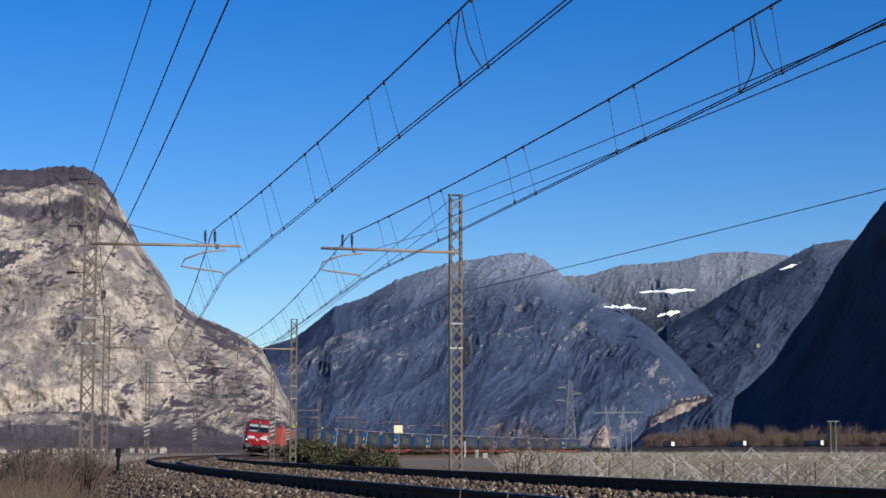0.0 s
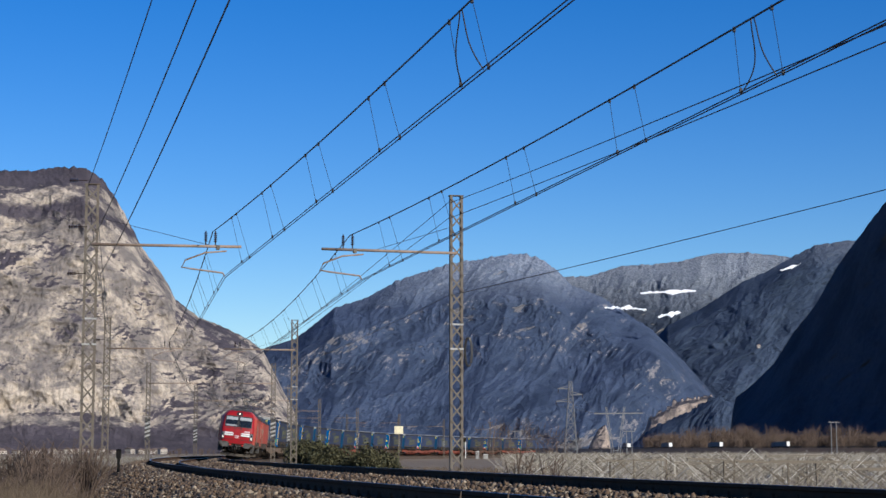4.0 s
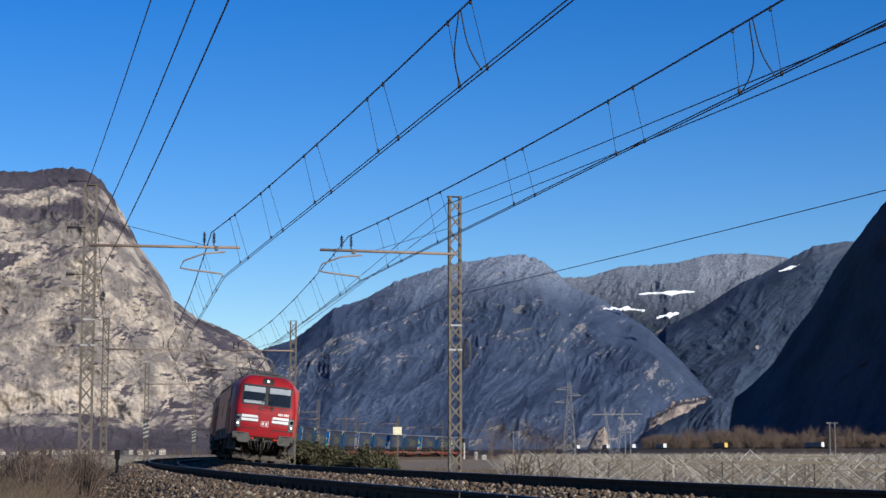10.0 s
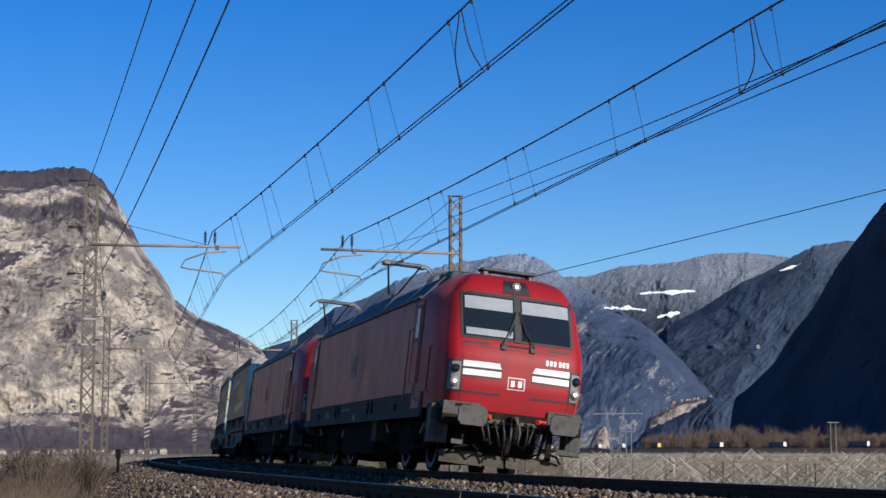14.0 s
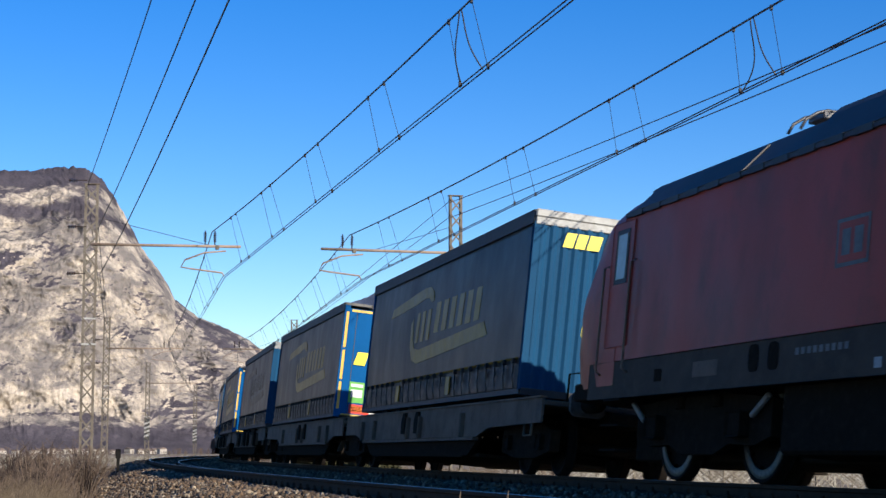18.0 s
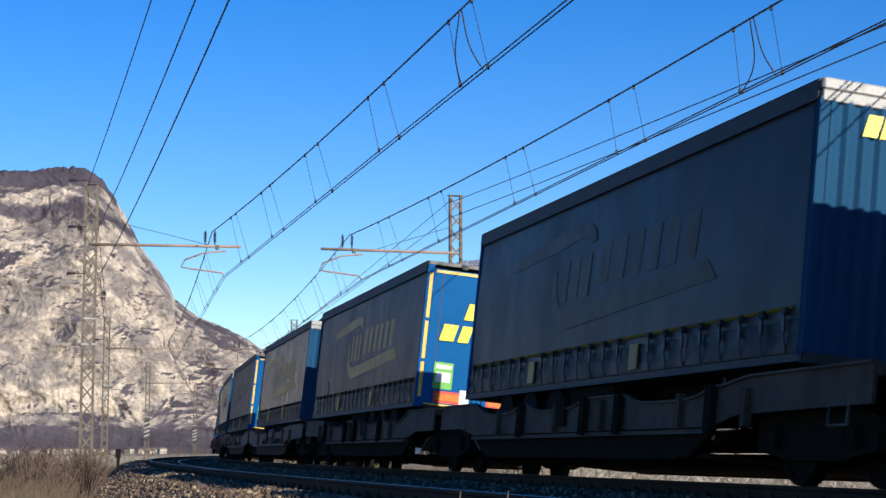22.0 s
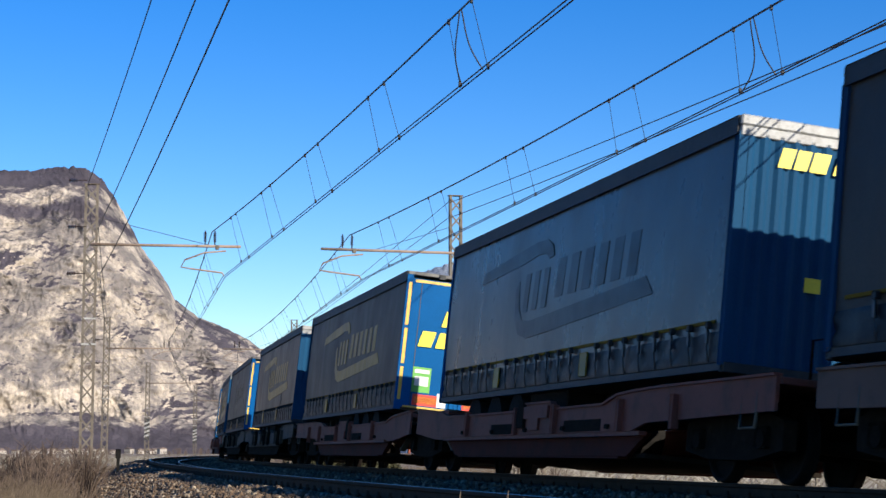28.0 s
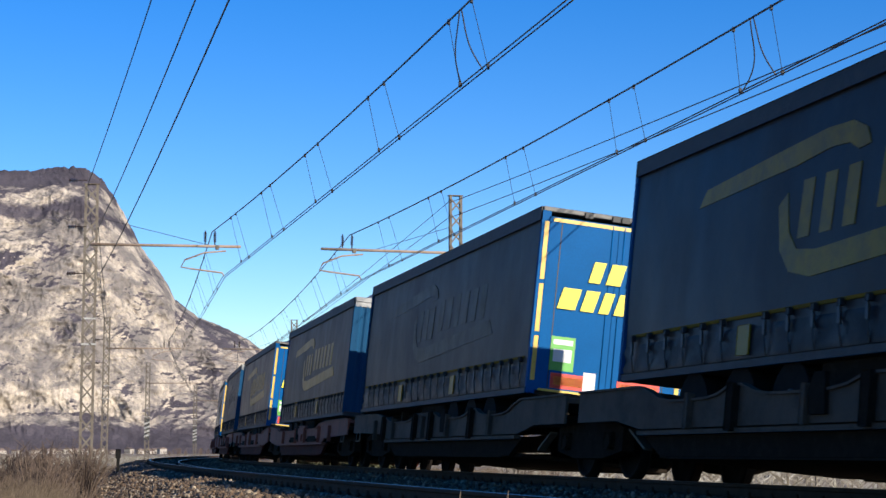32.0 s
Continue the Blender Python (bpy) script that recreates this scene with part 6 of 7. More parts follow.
front_types = [trailer(False, 0), trailer(True, 1)]
for k in range(18):
    half = k % 2
    ob = front_types[half] if k < 2 else copy_thing(front_types[half], Matrix())
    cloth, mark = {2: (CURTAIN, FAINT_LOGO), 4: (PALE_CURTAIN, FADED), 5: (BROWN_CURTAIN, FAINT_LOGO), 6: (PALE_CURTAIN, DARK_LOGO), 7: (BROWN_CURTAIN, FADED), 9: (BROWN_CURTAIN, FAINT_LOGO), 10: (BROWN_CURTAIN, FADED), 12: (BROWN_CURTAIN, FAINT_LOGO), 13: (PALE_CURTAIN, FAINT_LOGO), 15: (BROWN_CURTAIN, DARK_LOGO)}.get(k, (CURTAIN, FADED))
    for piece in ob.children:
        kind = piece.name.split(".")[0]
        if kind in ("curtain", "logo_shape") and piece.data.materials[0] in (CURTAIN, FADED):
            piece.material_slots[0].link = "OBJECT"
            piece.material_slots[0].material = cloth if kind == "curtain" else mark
    if k in (3, 8):
        y, z = (11.6, 2.0) if k == 3 else (4.2, 2.05)
        part("diamond_mark", Body().plate([(y - 0.17, z), (y, z - 0.21), (y + 0.17, z), (y, z + 0.21)], -1.266, -1.2755), STRAP, ob, "small black diamond mark")
    if cloth is PALE_CURTAIN:
        ob["label"] = "pale dusty curtain-sided semi-trailer with a faded logo on a wagon"
    elif cloth is BROWN_CURTAIN:
        ob["label"] = "brown-dusted curtain-sided semi-trailer with a blue end wall on a wagon"
    at = 39.8 + 34.33 * (k // 2) + (17.75 if half else 0)
    start = WAGON0 + 34.33 * (k // 2) + W_LEN * half
    TRAIN.append((ob, at, start + 2.15 - at, start + (W_LEN if half == 0 else W_LEN - 2.15) - at))



# ---- beside the line, near to far ----
for x, y, h, w, st, sd in ((-8.0, 101, 2.0, 1.1, 26, 1), (-6.7, 99, 1.7, 1.2, 26, 2), (-5.5, 101, 1.55, 1.2, 26, 3), (-4.4, 98, 1.7, 1.1, 26, 4), (-3.4, 100, 1.45, 1.0, 22, 5)):
    bush("evergreen_bush", "dark green broom-like bush beside the track", x, y, h, w, st, SHRUB, sd, True)
for x, y, h, w, st, sd in ((2.6, 60, 2.2, 0.7, 8, 7), (3.5, 60.5, 2.1, 0.8, 9, 8), (4.3, 64, 1.6, 0.7, 7, 9)):
    bush("bare_bush", "bare brown bush beside the track", x, y, h, w, st, TWIG, sd)
for x, y, h, w, st, sd in ((-9.3, 38, 1.45, 0.9, 80, 21), (-7.7, 33, 1.1, 0.8, 70, 22), (-10.1, 43.5, 1.55, 0.9, 80, 23), (-6.4, 29.5, 0.75, 0.6, 50, 24), (-8.5, 36.5, 1.35, 0.9, 80, 25), (-9.5, 46, 1.5, 0.8, 70, 26), (-8.1, 30.5, 1.1, 0.8, 60, 27)):
    bush("bramble_bush", "tangled dry brown bramble bush", x, y, h, w, st, TWIG, sd)


def covered_stack(x, y):
    t = thing("covered_stack", "stack of pale posts under black plastic sheeting", "stack")
    z = ground_z(x, y)
    for k in range(5):
        part("post", Body().cyl((x - 0.45 + 0.2 * k, y, z), (x - 0.43 + 0.2 * k, y, z + 1.75), 0.05, 8), PERGOLA, t, "pale wooden post")
    sheet = Body().ring([[(x - 0.62, yy, z + 1.45), (x - 0.5, yy, z + 1.98), (x - 0.1, yy, z + 2.08), (x + 0.4, yy, z + 2.0), (x + 0.95, yy, z + 0.5), (x + 0.75, yy, z + 0.5), (x + 0.42, yy, z + 1.5), (x - 0.2, yy, z + 1.62)] for yy in (y - 0.5, y - 0.2, y + 0.5)])
    part("sheeting", sheet, BLACK_SHEET, t, "sagging black plastic sheeting")


covered_stack(-8.75, 104.0)


def short_post(x, y, h):
    z = ground_z(x, y) - 0.1
    t = thing("short_post", "short dark weathered post on the embankment", "post")
    part("shaft", Body().ring([[(x + a * 0.045 + l, y + b * 0.045, zz) for a, b in ((-1, -1), (1, -1), (1, 1), (-1, 1))] for zz, l in ((z, 0), (z + h * 0.8, 0.02))]), TYRE, t)
    part("cap", Body().box(x - 0.07, x + 0.10, y - 0.06, y + 0.06, z + h * 0.8, z + h, 0.025), TYRE, t)


short_post(-11.05, 59.0, 1.6)


def white_fence():
    t = thing("white_fence", "low white rail fence at the field edge", "fence")
    for k in range(5):
        x, y = -19.9 + 0.55 * k, 75.0
        part("fence_post", Body().box(x - 0.05, x + 0.05, y - 0.05, y + 0.05, ground_z(x, y) - 0.1, ground_z(x, y) + 0.72, 0.01), WHITE, t)
    for z in (0.22, 0.50):
        part("fence_rail", Body().box(-20.0, -17.6, 74.94, 74.98, GROUND_Z + z, GROUND_Z + z + 0.10, 0.01), WHITE, t)


white_fence()


def signals():
    t = thing("track_signal", "white signal post with a small black lamp head", "signal")
    p = on_line(190, 3.5)
    part("post", Body().cyl((p.x, p.y, -1.2), (p.x, p.y, 4.0), 0.10, 8), WHITE, t)
    part("lamp_head", Body().box(p.x - 0.55, p.x + 0.1, p.y - 0.2, p.y, 2.9, 3.9, 0.05), BLACK, t, "black lamp head")
    part("ladder", Body().bar((p.x + 0.3, p.y, -1.2), (p.x + 0.3, p.y, 3.0), 0.08), PYLON, t)
    for u, h, w in ((5.0, 1.9, 0.9), (7.0, 1.2, 1.1)):
        q = on_line(196, u)
        c = thing("relay_cabinet", "pale lineside equipment cabinet", "cabinet", "lineside cabinets")
        part("body", Body().box(q.x - w / 2, q.x + w / 2, q.y - 0.4, q.y + 0.4, -1.3, -1.25 + h, 0.04), LIGHT_GREY, c)
        part("lid", Body().box(q.x - w / 2 - 0.05, q.x + w / 2 + 0.05, q.y - 0.45, q.y + 0.45, -1.25 + h, -1.15 + h, 0.03), WHITE, c, "white lid")
    b = thing("line_sign", "pale yellowish board on a tall pole beside the line", "sign")
    q = on_line(118, 3.4)
    part("pole", Body().cyl((q.x, q.y, -1.3), (q.x, q.y, 5.4), 0.08, 8), MAST, b)
    part("board", Body().box(q.x - 0.85, q.x + 0.85, q.y - 0.12, q.y - 0.06, 4.0, 5.5, 0.02), surface("pale board", (0.75, 0.68, 0.45), scale=2, rough=0.6), b, "pale yellowish board")


signals()


# ---- power lines ----
def pylon(x, y, h):
    t = thing("lattice_pylon", "grey lattice power pylon with three crossarms on the plain", "pylon", "power pylons")
    z0, base, top = GROUND_Z, h * 0.085, h * 0.018
    leg = lambda a, b, k: Vector((x + a * (base + (top - base) * k), y + b * (base + (top - base) * k), z0 + h * k))
    for a in (-1, 1):
        for b in (-1, 1):
            part("leg", Body().bar(leg(a, b, 0), leg(a, b, 1), 0.18), PYLON, t)
    n = 9
    for i in range(n):
        k0, k1 = 1 - (1 - i / n) ** 1.0, 1 - (1 - (i + 1) / n)
        for b in (-1, 1):
            for p, q in (((-1, k0), (1, k1)), ((1, k0), (-1, k1)), ((-1, k1), (1, k1))):
                part("brace", Body().bar(leg(p[0], b, p[1]), leg(q[0], b, q[1]), 0.10), PYLON, t)
    for k, side, r in ((0.90, -1, 4.2), (0.82, 1, 4.2), (0.73, -1, 5.0)):
        zz = z0 + h * k
        arm = part("crossarm", Body().bar((x, y, zz), (x + side * r, y, zz + 0.2), 0.3).bar((x, y, zz + 1.2), (x + side * r, y, zz + 0.2), 0.18), PYLON, t, "pale crossarm")
        part("insulator_string", Body().cyl((x + side * r, y, zz + 0.1), (x + side * r, y, zz - 1.2), 0.12, 6), INSULATOR, arm)


def v_pylon(x, y, h):
    t = thing("v_shaped_pylon", "grey V-shaped lattice pylon with a long pale beam", "pylon", "power pylons")
    z0 = GROUND_Z
    for s in (-1, 1):
        a, b = Vector((x + s * 0.9, y, z0)), Vector((x + s * 3.2, y, z0 + h))
        for e in (-0.45, 0.45):
            part("leg", Body().bar(a + Vector((e, 0, 0)), b + Vector((e * 0.5, 0, 0)), 0.2), PYLON, t)
        for k in range(8):
            p, q = a.lerp(b, k / 8), a.lerp(b, (k + 1) / 8)
            part("brace", Body().bar(p + Vector((-0.42 + 0.025 * k, 0, 0)), q + Vector((0.42 - 0.025 * k, 0, 0)), 0.12), PYLON, t)
    part("beam", Body().bar((x - 7.5, y, z0 + h * 0.86), (x + 9.5, y, z0 + h * 0.87), 0.4), PYLON, t, "long pale crossbeam")
    part("tie", Body().bar((x - 1.0, y, z0 + 2.4), (x + 1.0, y, z0 + 2.4), 0.2), PYLON, t)


def pole_pair(x, y, h):
    t = thing("power_pole_pair", "pair of pale power poles with a crossbar", "power pole", "paired power poles")
    for s in (-1, 1):
        part("pole", Body().cyl((x + s * 0.75, y, GROUND_Z), (x + s * 0.75, y, GROUND_Z + h), 0.16, 8, 0.12), PYLON, t)
        part("insulator", Body().cyl((x + s * 1.3, y, GROUND_Z + h), (x + s * 1.3, y, GROUND_Z + h + 0.4), 0.08, 6), INSULATOR, t)
    part("crossbar", Body().box(x - 1.7, x + 1.7, y - 0.12, y + 0.12, GROUND_Z + h - 0.15, GROUND_Z + h + 0.1, 0.02), PYLON, t)


pylon(44.0, 600, 26.2)
v_pylon(59.5, 600, 17.5)
pole_pair(21.3, 500, 7.8)
pole_pair(53.5, 500, 7.8)
pole_pair(112.5, 500, 10.4)
for i, dz in enumerate((0.90, 0.82, 0.73)):
    a = Vector((44.0 + (-4.2, 4.2, -5.0)[i], 600, GROUND_Z + 26.2 * dz - 1.2))
    single("power_line", Body().tube(hang(a, Vector((52 + 3.0 * i, 604, 13.6)), 0.4), 0.05, 4), WIRE, "thin dark power line between pylons", "power line", "power lines")


# ---- motorway ----
ROAD_R, ROAD_Z = 500.0, 3.2


def road_point(d, off=0.0, z=0.0):
    """A point d metres along the motorway, off metres to its right."""
    ang = 41.0 - math.degrees(d / ROAD_R)
    lo_d = ROAD_R * radians(41 - 10)
    hi_d = -ROAD_R * radians(30)
    cx, cy = 252 + ROAD_R * math.cos(radians(41)), 1000 + ROAD_R * math.sin(radians(41))

    def arc(q):
        a = radians(41) - q / ROAD_R
        return Vector((cx - ROAD_R * math.cos(a), cy - ROAD_R * math.sin(a), 0)), a

    q = min(max(d, hi_d), lo_d)
    p, a = arc(q)
    way = Vector((-math.sin(a), math.cos(a), 0))
    p = p + way * (d - q)
    right = Vector((math.cos(a), math.sin(a), 0))
    return p + right * off + Vector((0, 0, z)), way


def motorway():
    ds = [-700 + 15 * k for k in range(122)]
    skin = lambda pts: Body().ring([[road_point(d, o, z)[0] for o, z in pts] for d in ds], closed=False)
    single("road_embankment", skin([(-22, GROUND_Z - 0.5), (-14, ROAD_Z - 0.1), (14, ROAD_Z - 0.1), (22, GROUND_Z - 0.5)]), BANK, "brown grassy motorway embankment across the plain", "embankment", kind="structure")
    single("road", skin([(-12, ROAD_Z - 0.06), (-12, ROAD_Z), (12, ROAD_Z), (12, ROAD_Z - 0.06)]), ASPHALT, "grey asphalt motorway on an embankment", "road", kind="structure")
    for off in (-12.6, 0.0):
        rail = thing("guard_rail", "dull grey steel guard rail along the motorway", "guard rail", "guard rails")
        part("beam", Body().ring([[road_point(d, off, z)[0] for z in (ROAD_Z + 0.45, ROAD_Z + 0.78)] for d in ds], closed=False), FRAME_GREY, rail)
        post = Body().box(-0.06, 0.06, -0.06, 0.06, 0, 0.7).mesh("guard_post")
        for k in range(120):
            p = part("guard_post", post, FRAME_GREY, rail)
            p.location = road_point(-200 + 5 * k, off, ROAD_Z - 0.02)[0]


motorway()
TRAFFIC = []


def lorry(colour, back, label):
    """A lorry heading along +y from the origin at road level."""
    t = thing("lorry", label, "lorry", "lorries on the motorway")
    part("box_body", Body().box(-1.25, 1.25, -6, 5.2, 1.1, 3.9, 0.04), colour, t)
    part("rear_door", Body().box(-1.22, 1.22, -6.06, -6.0, 1.15, 3.86, 0.02), back, t, "white rear doors")
    part("cab", Body().ring([[(x, y, z) for y, z in ((5.8, 0.7), (7.9, 0.7), (7.9, 2.0), (7.6, 3.4), (5.8, 3.6))] for x in (-1.2, 1.2)]), colour, t)
    part("cab_glass", Body().box(-1.1, 1.1, 7.70, 7.85, 2.0, 3.0, 0.02), GLASS, t)
    part("chassis", Body().box(-0.5, 0.5, -5.8, 7.0, 0.7, 1.1), BLACK, t)
    for y in (-4.6, -3.3, 4.0, 6.9):
        for s in (-1, 1):
            part("wheel", Body().cyl((s * 0.9, y, 0.5), (s * 1.22, y, 0.5), 0.5, 14), TYRE, t)
    return t


GREY_BOX = surface("grey lorry paint", (0.13, 0.13, 0.14), scale=1, rough=0.5)
DARK_BOX = surface("dark lorry paint", (0.04, 0.04, 0.05), scale=1, rough=0.5)
white_lorry = lorry(GREY_BOX, WHITE, "grey box lorry with bright white rear doors")
dark_lorry = lorry(DARK_BOX, EDGE_YELLOW, "dark box lorry with a dull yellow rear")
for i, (ob, off) in enumerate(((white_lorry, 0.0), (None, 2.8), (None, 5.7), (None, -7.25), (dark_lorry, -3.5), (None, -9.9), (None, -12.65), (None, 9.5))):
    if ob is None:
        ob = copy_thing(white_lorry, Matrix())
    TRAFFIC.append((ob, off))


# ---- far plain: trees, village ----
def far_trees(name, label, spots, material, seed, twigs=150, slim=1.0):
    """Bare trees with tapered trunks, limbs and many thin shoots, as one wood."""
    rng = random.Random(seed)
    verts, faces = [], []

    def blade(a, b, w):
        k = len(verts)
        e = Vector((w, rng.uniform(-w, w) * 0.5, 0))
        verts.extend([tuple(a - e), tuple(a + e), tuple(b)])
        faces.append((k, k + 1, k + 2))

    for x, y, h, z in spots:
        base = Vector((x, y, z))
        blade(base, base + Vector((rng.gauss(0, 0.03) * h, 0, h * 0.8)), 0.022 * h * slim)
        for _ in range(twigs):
            a = base + Vector((rng.gauss(0, 0.11) * h, rng.gauss(0, 0.11) * h, h * rng.uniform(0.08, 0.72)))
            b = a + Vector((rng.gauss(0, 0.12), rng.gauss(0, 0.12), rng.uniform(0.05, 0.32))) * h
            blade(a, b, 0.012 * h * slim)
    tagged(new(name, raw_mesh(name, verts, faces, material)), label, "trees", kind="stuff")


rng = random.Random(8)
far_trees("riverside_wood", "belt of bare reddish brown riverside trees",
          [((0.118 + 0.15 * rng.random()) * 1330 + rng.uniform(-5, 5), 1330 + rng.uniform(-40, 40), rng.uniform(13, 19) * (1.35 if rng.random() < 0.10 else 1.0), GROUND_Z) for _ in range(230)], WINTER_WOOD, 31, 240, 0.6)
far_trees("bare_tree_group", "faint group of bare slender trees on the plain",
          [((0.02 + 0.055 * rng.random()) * 420, 420 + rng.uniform(-25, 25), rng.uniform(6, 14), GROUND_Z) for _ in range(16)], TWIG, 33, 34, 0.35)
far_trees("left_scrub_wood", "low bare trees and hedges below the cliff",
          [((-0.28 + 0.21 * rng.random()) * 900, 900 + rng.uniform(-200, 350), rng.uniform(2.0, 5.0), GROUND_Z) for _ in range(150)], WINTER_WOOD, 35, 60)


def orchard_rows():
    """Low grey fruit rows on the plain outside the curve."""
    rng = random.Random(12)
    verts, faces = [], []
    for row in range(46):
        y = 85 + row * 6.5
        x = -0.28 * y
        while x < -0.10 * y:
            x += 1.5
            if line_offset(x, y) > -12:
                break
            for _ in range(7):
                a = Vector((x + rng.gauss(0, 0.5), y + rng.gauss(0, 0.3), GROUND_Z + rng.uniform(0, 0.8)))
                b = a + Vector((rng.gauss(0, 0.45), rng.gauss(0, 0.3), rng.uniform(0.15, 0.7)))
                k = len(verts)
                verts.extend([(a.x - 0.03, a.y, a.z), (a.x + 0.03, a.y, a.z), tuple(b)])
                faces.append((k, k + 1, k + 2))
    tagged(new("orchard_rows", raw_mesh("orchard_rows", verts, faces, PERGOLA)), "pale grey rows of low fruit trees on the plain", "orchard", kind="stuff")


orchard_rows()


def house(w, d, h, roof_h):
    t = thing("house", "small pale house with a tiled roof at the cliff foot", "house", "village below the cliff")
    part("wall", Body().box(-w / 2, w / 2, -d / 2, d / 2, -2, h), PLASTER, t)
    part("roof", Body().ring([[(-w / 2 - 0.6, y, h), (0, y, h + roof_h), (w / 2 + 0.6, y, h)] for y in (-d / 2 - 0.6, d / 2 + 0.6)]), TILES, t, "brown tiled roof")
    for k in range(3):
        for z in (1.2, 4.0):
            if z + 1.6 < h:
                part("window", Body().box(-w / 2 + (k + 0.5) * w / 3 - 0.5, -w / 2 + (k + 0.5) * w / 3 + 0.5, -d / 2 - 0.06, -d / 2 + 0.02, z, z + 1.4), GLASS, t, "dark window")
    return t


def village():
    rng = random.Random(14)
    kinds = [house(6, 7, 5, 2.0), house(9, 7, 5.5, 2.0), house(5, 7, 3.6, 1.6), house(11, 7, 3.6, 1.4)]
    for k in range(48):
        y = rng.uniform(2000, 2270)
        a = rng.choice((rng.uniform(-0.262, -0.20), rng.uniform(-0.262, -0.16), rng.uniform(-0.215, -0.165)))
        ob = kinds[k % 4]
        m = pose(a * y, y, GROUND_Z, 0, 0, rng.uniform(-40, 40))
        if k < 4:
            ob.matrix_basis = m
        else:
            copy_thing(ob, m)
    h = house(7, 7, 4.5, 2)
    h["label"] = "lone white farmhouse high on the wooded slope"
    g = radians(10.35)
    h.matrix_basis = pose(3780 * math.sin(g), 3780 * math.cos(g), 226, 0, 0, 0)


village()



# ---- sleepers and ballast stones ----
def sleepers():
    c, n = math.cos(CANT), math.sin(CANT)
    sl = Body().ring([[(x, -0.13 * k, z) for x, z in ((-1.2, -0.40), (1.2, -0.40), (1.2, -0.20), (0.95, -0.185), (0.5, -0.185), (0.35, -0.21), (-0.35, -0.21), (-0.5, -0.185), (-0.95, -0.185), (-1.2, -0.20))] for k in (1, 0.9, -0.9, -1)]).mesh("sleeper")
    clip = Body()
    for r in (-0.7525, 0.7525):
        for s in (-1, 1):
            clip.box(r + s * 0.105 - 0.03, r + s * 0.105 + 0.03, -0.06, 0.06, -0.19, -0.135, 0.012)
            clip.cyl((r + s * 0.105, 0, -0.16), (r + s * 0.105, 0, -0.095), 0.018, 6)
    clip = clip.mesh("fastening")
    for track, centre in ((NEAR_TRACK, -4.0), (FAR_TRACK, 0.0)):
        for k in range(150):
            s = -203 + 0.6 * k
            p = on_line(s, centre)
            for name, me, mt in (("sleeper", sl, CONCRETE), ("fastening", clip, RAIL_SIDE)):
                ob = part(name, me, mt, track)
                ob.matrix_basis = Matrix.Translation((p.x, p.y, 0)) @ Matrix.Rotation(-s / R, 4, "Z") @ Matrix.Rotation(CANT, 4, "Y")


sleepers()


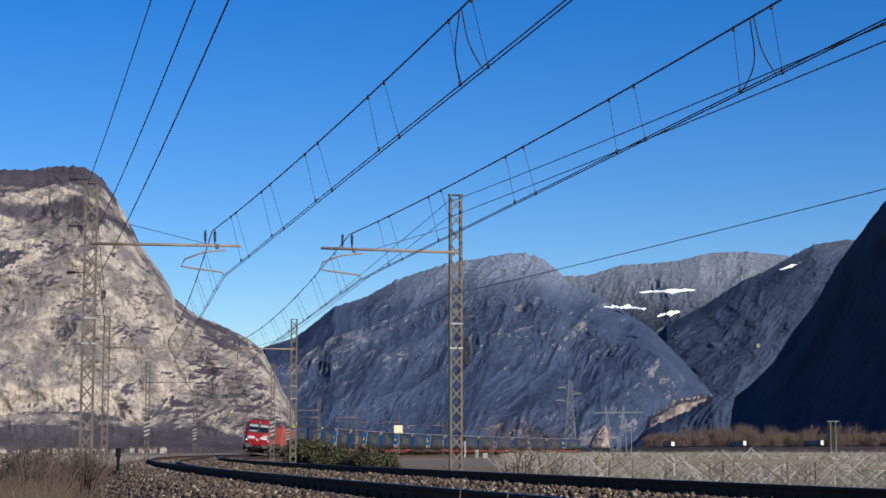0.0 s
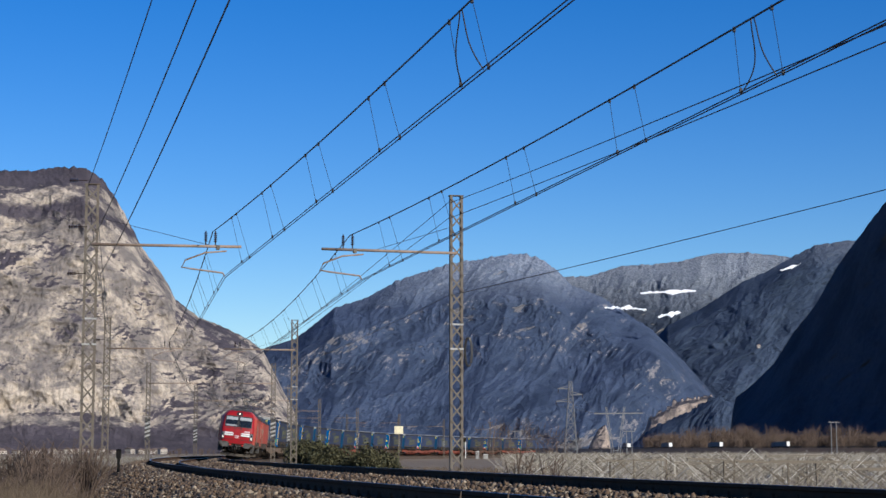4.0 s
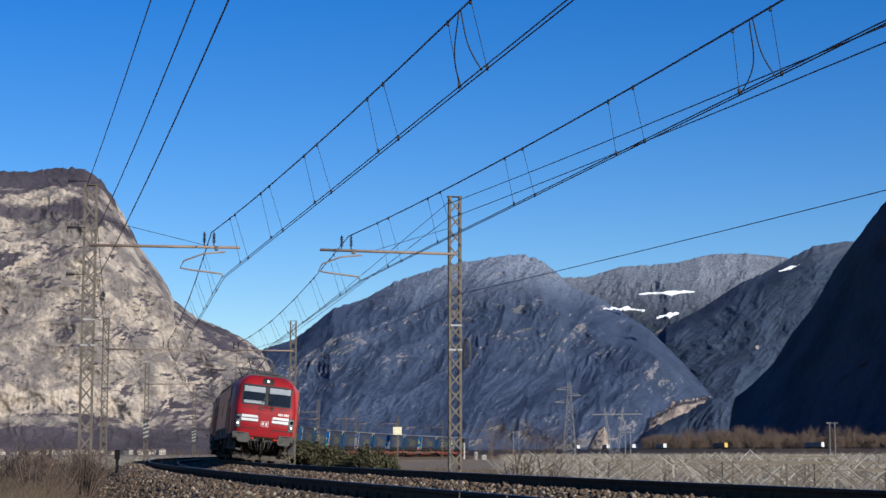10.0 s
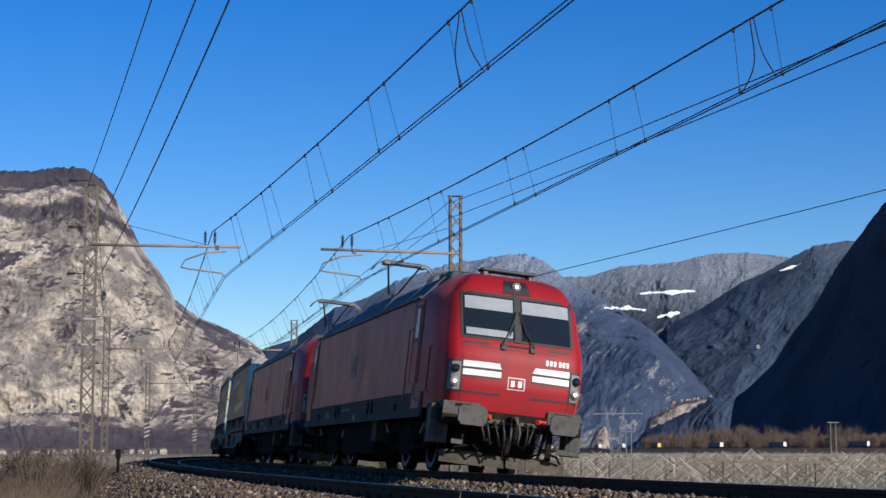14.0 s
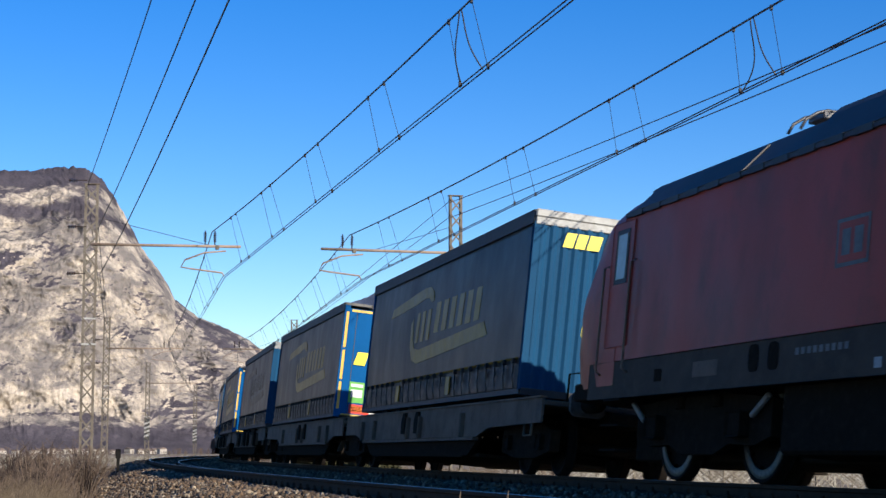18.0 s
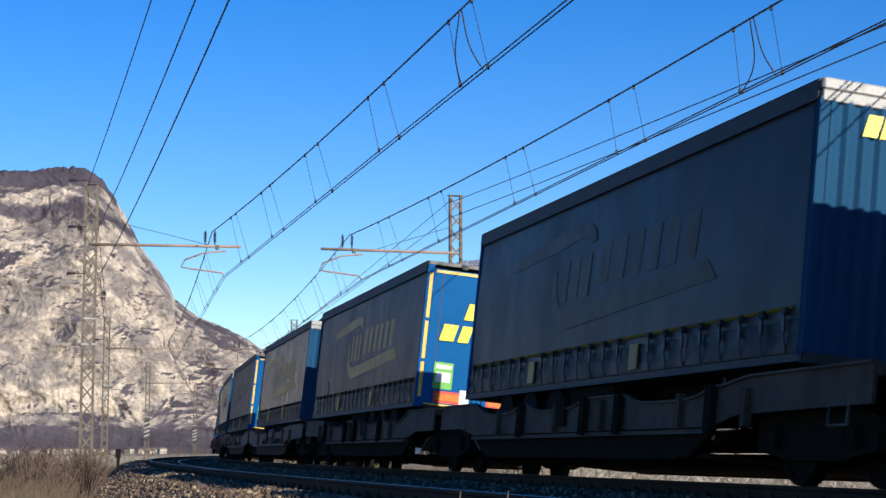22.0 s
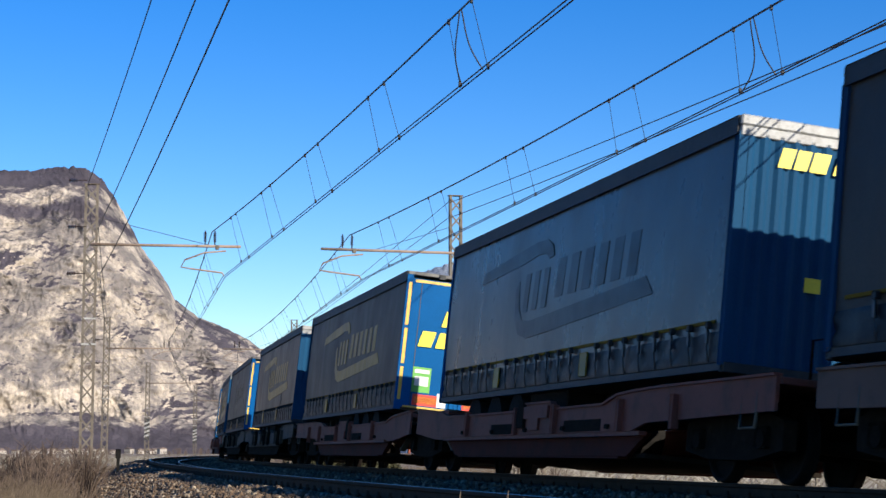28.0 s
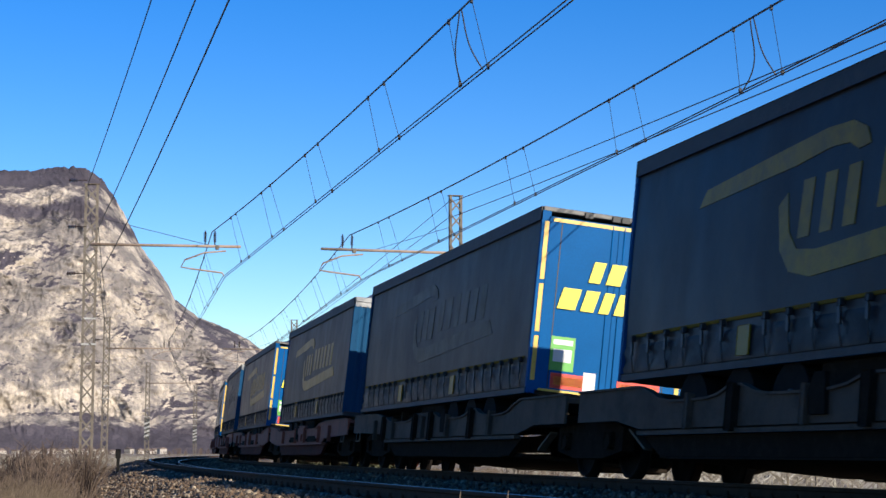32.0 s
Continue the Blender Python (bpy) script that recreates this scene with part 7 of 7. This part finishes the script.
def stones():
    """Crushed stone heaped on the bed, thinning out with distance."""
    rng = np.random.default_rng(3)
    base = np.array([(-1, -0.8, -0.5), (0.9, -1, -0.45), (1, 0.9, -0.6), (-0.8, 1, -0.5), (-0.7, -0.5, 0.6), (0.55, -0.7, 0.75), (0.8, 0.5, 0.55), (-0.45, 0.75, 0.7)])
    faces0 = np.array([(0, 3, 2, 1), (4, 5, 6, 7), (0, 1, 5, 4), (1, 2, 6, 5), (2, 3, 7, 6), (3, 0, 4, 7)])
    us, ss, size = [], [], []
    for s0, s1, per, big in ((-213, -196, 150, 0.030), (-196, -180, 120, 0.033), (-180, -160, 70, 0.038), (-160, -125, 26, 0.048), (-125, -60, 8, 0.06)):
        n = int((s1 - s0) * 9.6 * per)
        us.append(rng.uniform(-7.9, 2.2, n)), ss.append(rng.uniform(s0, s1, n)), size.append(rng.uniform(0.6, 1.35, n) * big)
    u, s, r = np.concatenate(us), np.concatenate(ss), np.concatenate(size)
    clear = np.ones(len(u), bool)
    for c in (-4.0, 0.0):
        for rail in (-0.7525, 0.7525):
            clear &= np.abs(u - c - rail) > 0.11
        near = np.abs(u - c) < 1.22
        phase = np.abs(((s + 203) / 0.6 + 0.5) % 1.0 - 0.5) * 0.6
        clear &= ~(near & (phase < 0.15) & (s > -203.4) & (s < -113))
    u, s, r = u[clear], s[clear], r[clear]
    z = np.interp(u, [p[0] for p in BED], [p[1] for p in BED]) + r * 0.25 + rng.uniform(-0.012, 0.03, len(u))
    a = s / R
    px, py = X0 + R - (R - u) * np.cos(a), Y0 + (R - u) * np.sin(a)
    n = len(u)
    q = rng.normal(size=(n, 4))
    q /= np.linalg.norm(q, axis=1)[:, None]
    w, x, y, zz = q.T
    rot = np.stack([1 - 2 * (y * y + zz * zz), 2 * (x * y - zz * w), 2 * (x * zz + y * w), 2 * (x * y + zz * w), 1 - 2 * (x * x + zz * zz), 2 * (y * zz - x * w),
                    2 * (x * zz - y * w), 2 * (y * zz + x * w), 1 - 2 * (x * x + y * y)], 1).reshape(n, 3, 3)
    shape = base[None] * rng.uniform(0.7, 1.3, (n, 8, 3)) * rng.uniform(0.6, 1.2, (n, 1, 3)) * r[:, None, None]
    pts = np.einsum("nij,nkj->nki", rot, shape) + np.stack([px, py, z], 1)[:, None, :]
    idx = (faces0[None] + 8 * np.arange(n)[:, None, None]).reshape(-1)
    me = bpy.data.meshes.new("ballast_stones")
    me.vertices.add(8 * n)
    me.vertices.foreach_set("co", pts.reshape(-1).astype(np.float32))
    me.loops.add(len(idx))
    me.loops.foreach_set("vertex_index", idx.astype(np.int32))
    me.polygons.add(6 * n)
    me.polygons.foreach_set("loop_start", (4 * np.arange(6 * n)).astype(np.int32))
    me.update(calc_edges=True)
    me.materials.append(STONES)
    tagged(new("ballast_stones", me), "loose brown and grey ballast stones around the tracks", "ballast", kind="stuff")


stones()


# ---- movement ----
def pose_on_line(s_front, a, b):
    """The pose of a vehicle whose front is at s_front and whose pivots are a and b behind it."""
    pa, pb = on_line(s_front + a), on_line(s_front + b)
    back = (pb - pa).normalized()
    up = Vector((0, 0, 1))
    lat = back.cross(up)
    c, n = math.cos(CANT), math.sin(CANT)
    ex, ez = lat * c - up * n, up * c + lat * n
    o = pa - back * a
    return Matrix(((ex.x, back.x, ez.x, o.x), (ex.y, back.y, ez.y, o.y), (ex.z, back.z, ez.z, o.z), (0, 0, 0, 1)))


def motions():
    for ob, behind, a, b in TRAIN:
        walk(ob, [(t, pose_on_line(S_FRONT + behind - SPEED * t, a, b)) for t in [0.5 * k for k in range(65)]])
    for w, y, r in TURNING:
        step = 1 / 15 if r > 0.5 else 1 / 30
        n = round(32 / step)
        walk(w, [(k * step, pose(0, y, r, math.degrees(SPEED * k * step / r) % 360)) for k in range(n + 1)])
    for ob, lead in TRAFFIC:
        rows = []
        for k in range(33):
            p, way = road_point(24.0 * (k + lead - 0.6), 5.0, ROAD_Z)
            rows.append((k, pose(p.x, p.y, p.z, 0, 0, math.degrees(math.atan2(-way.x, way.y)))))
        walk(ob, rows)


motions()
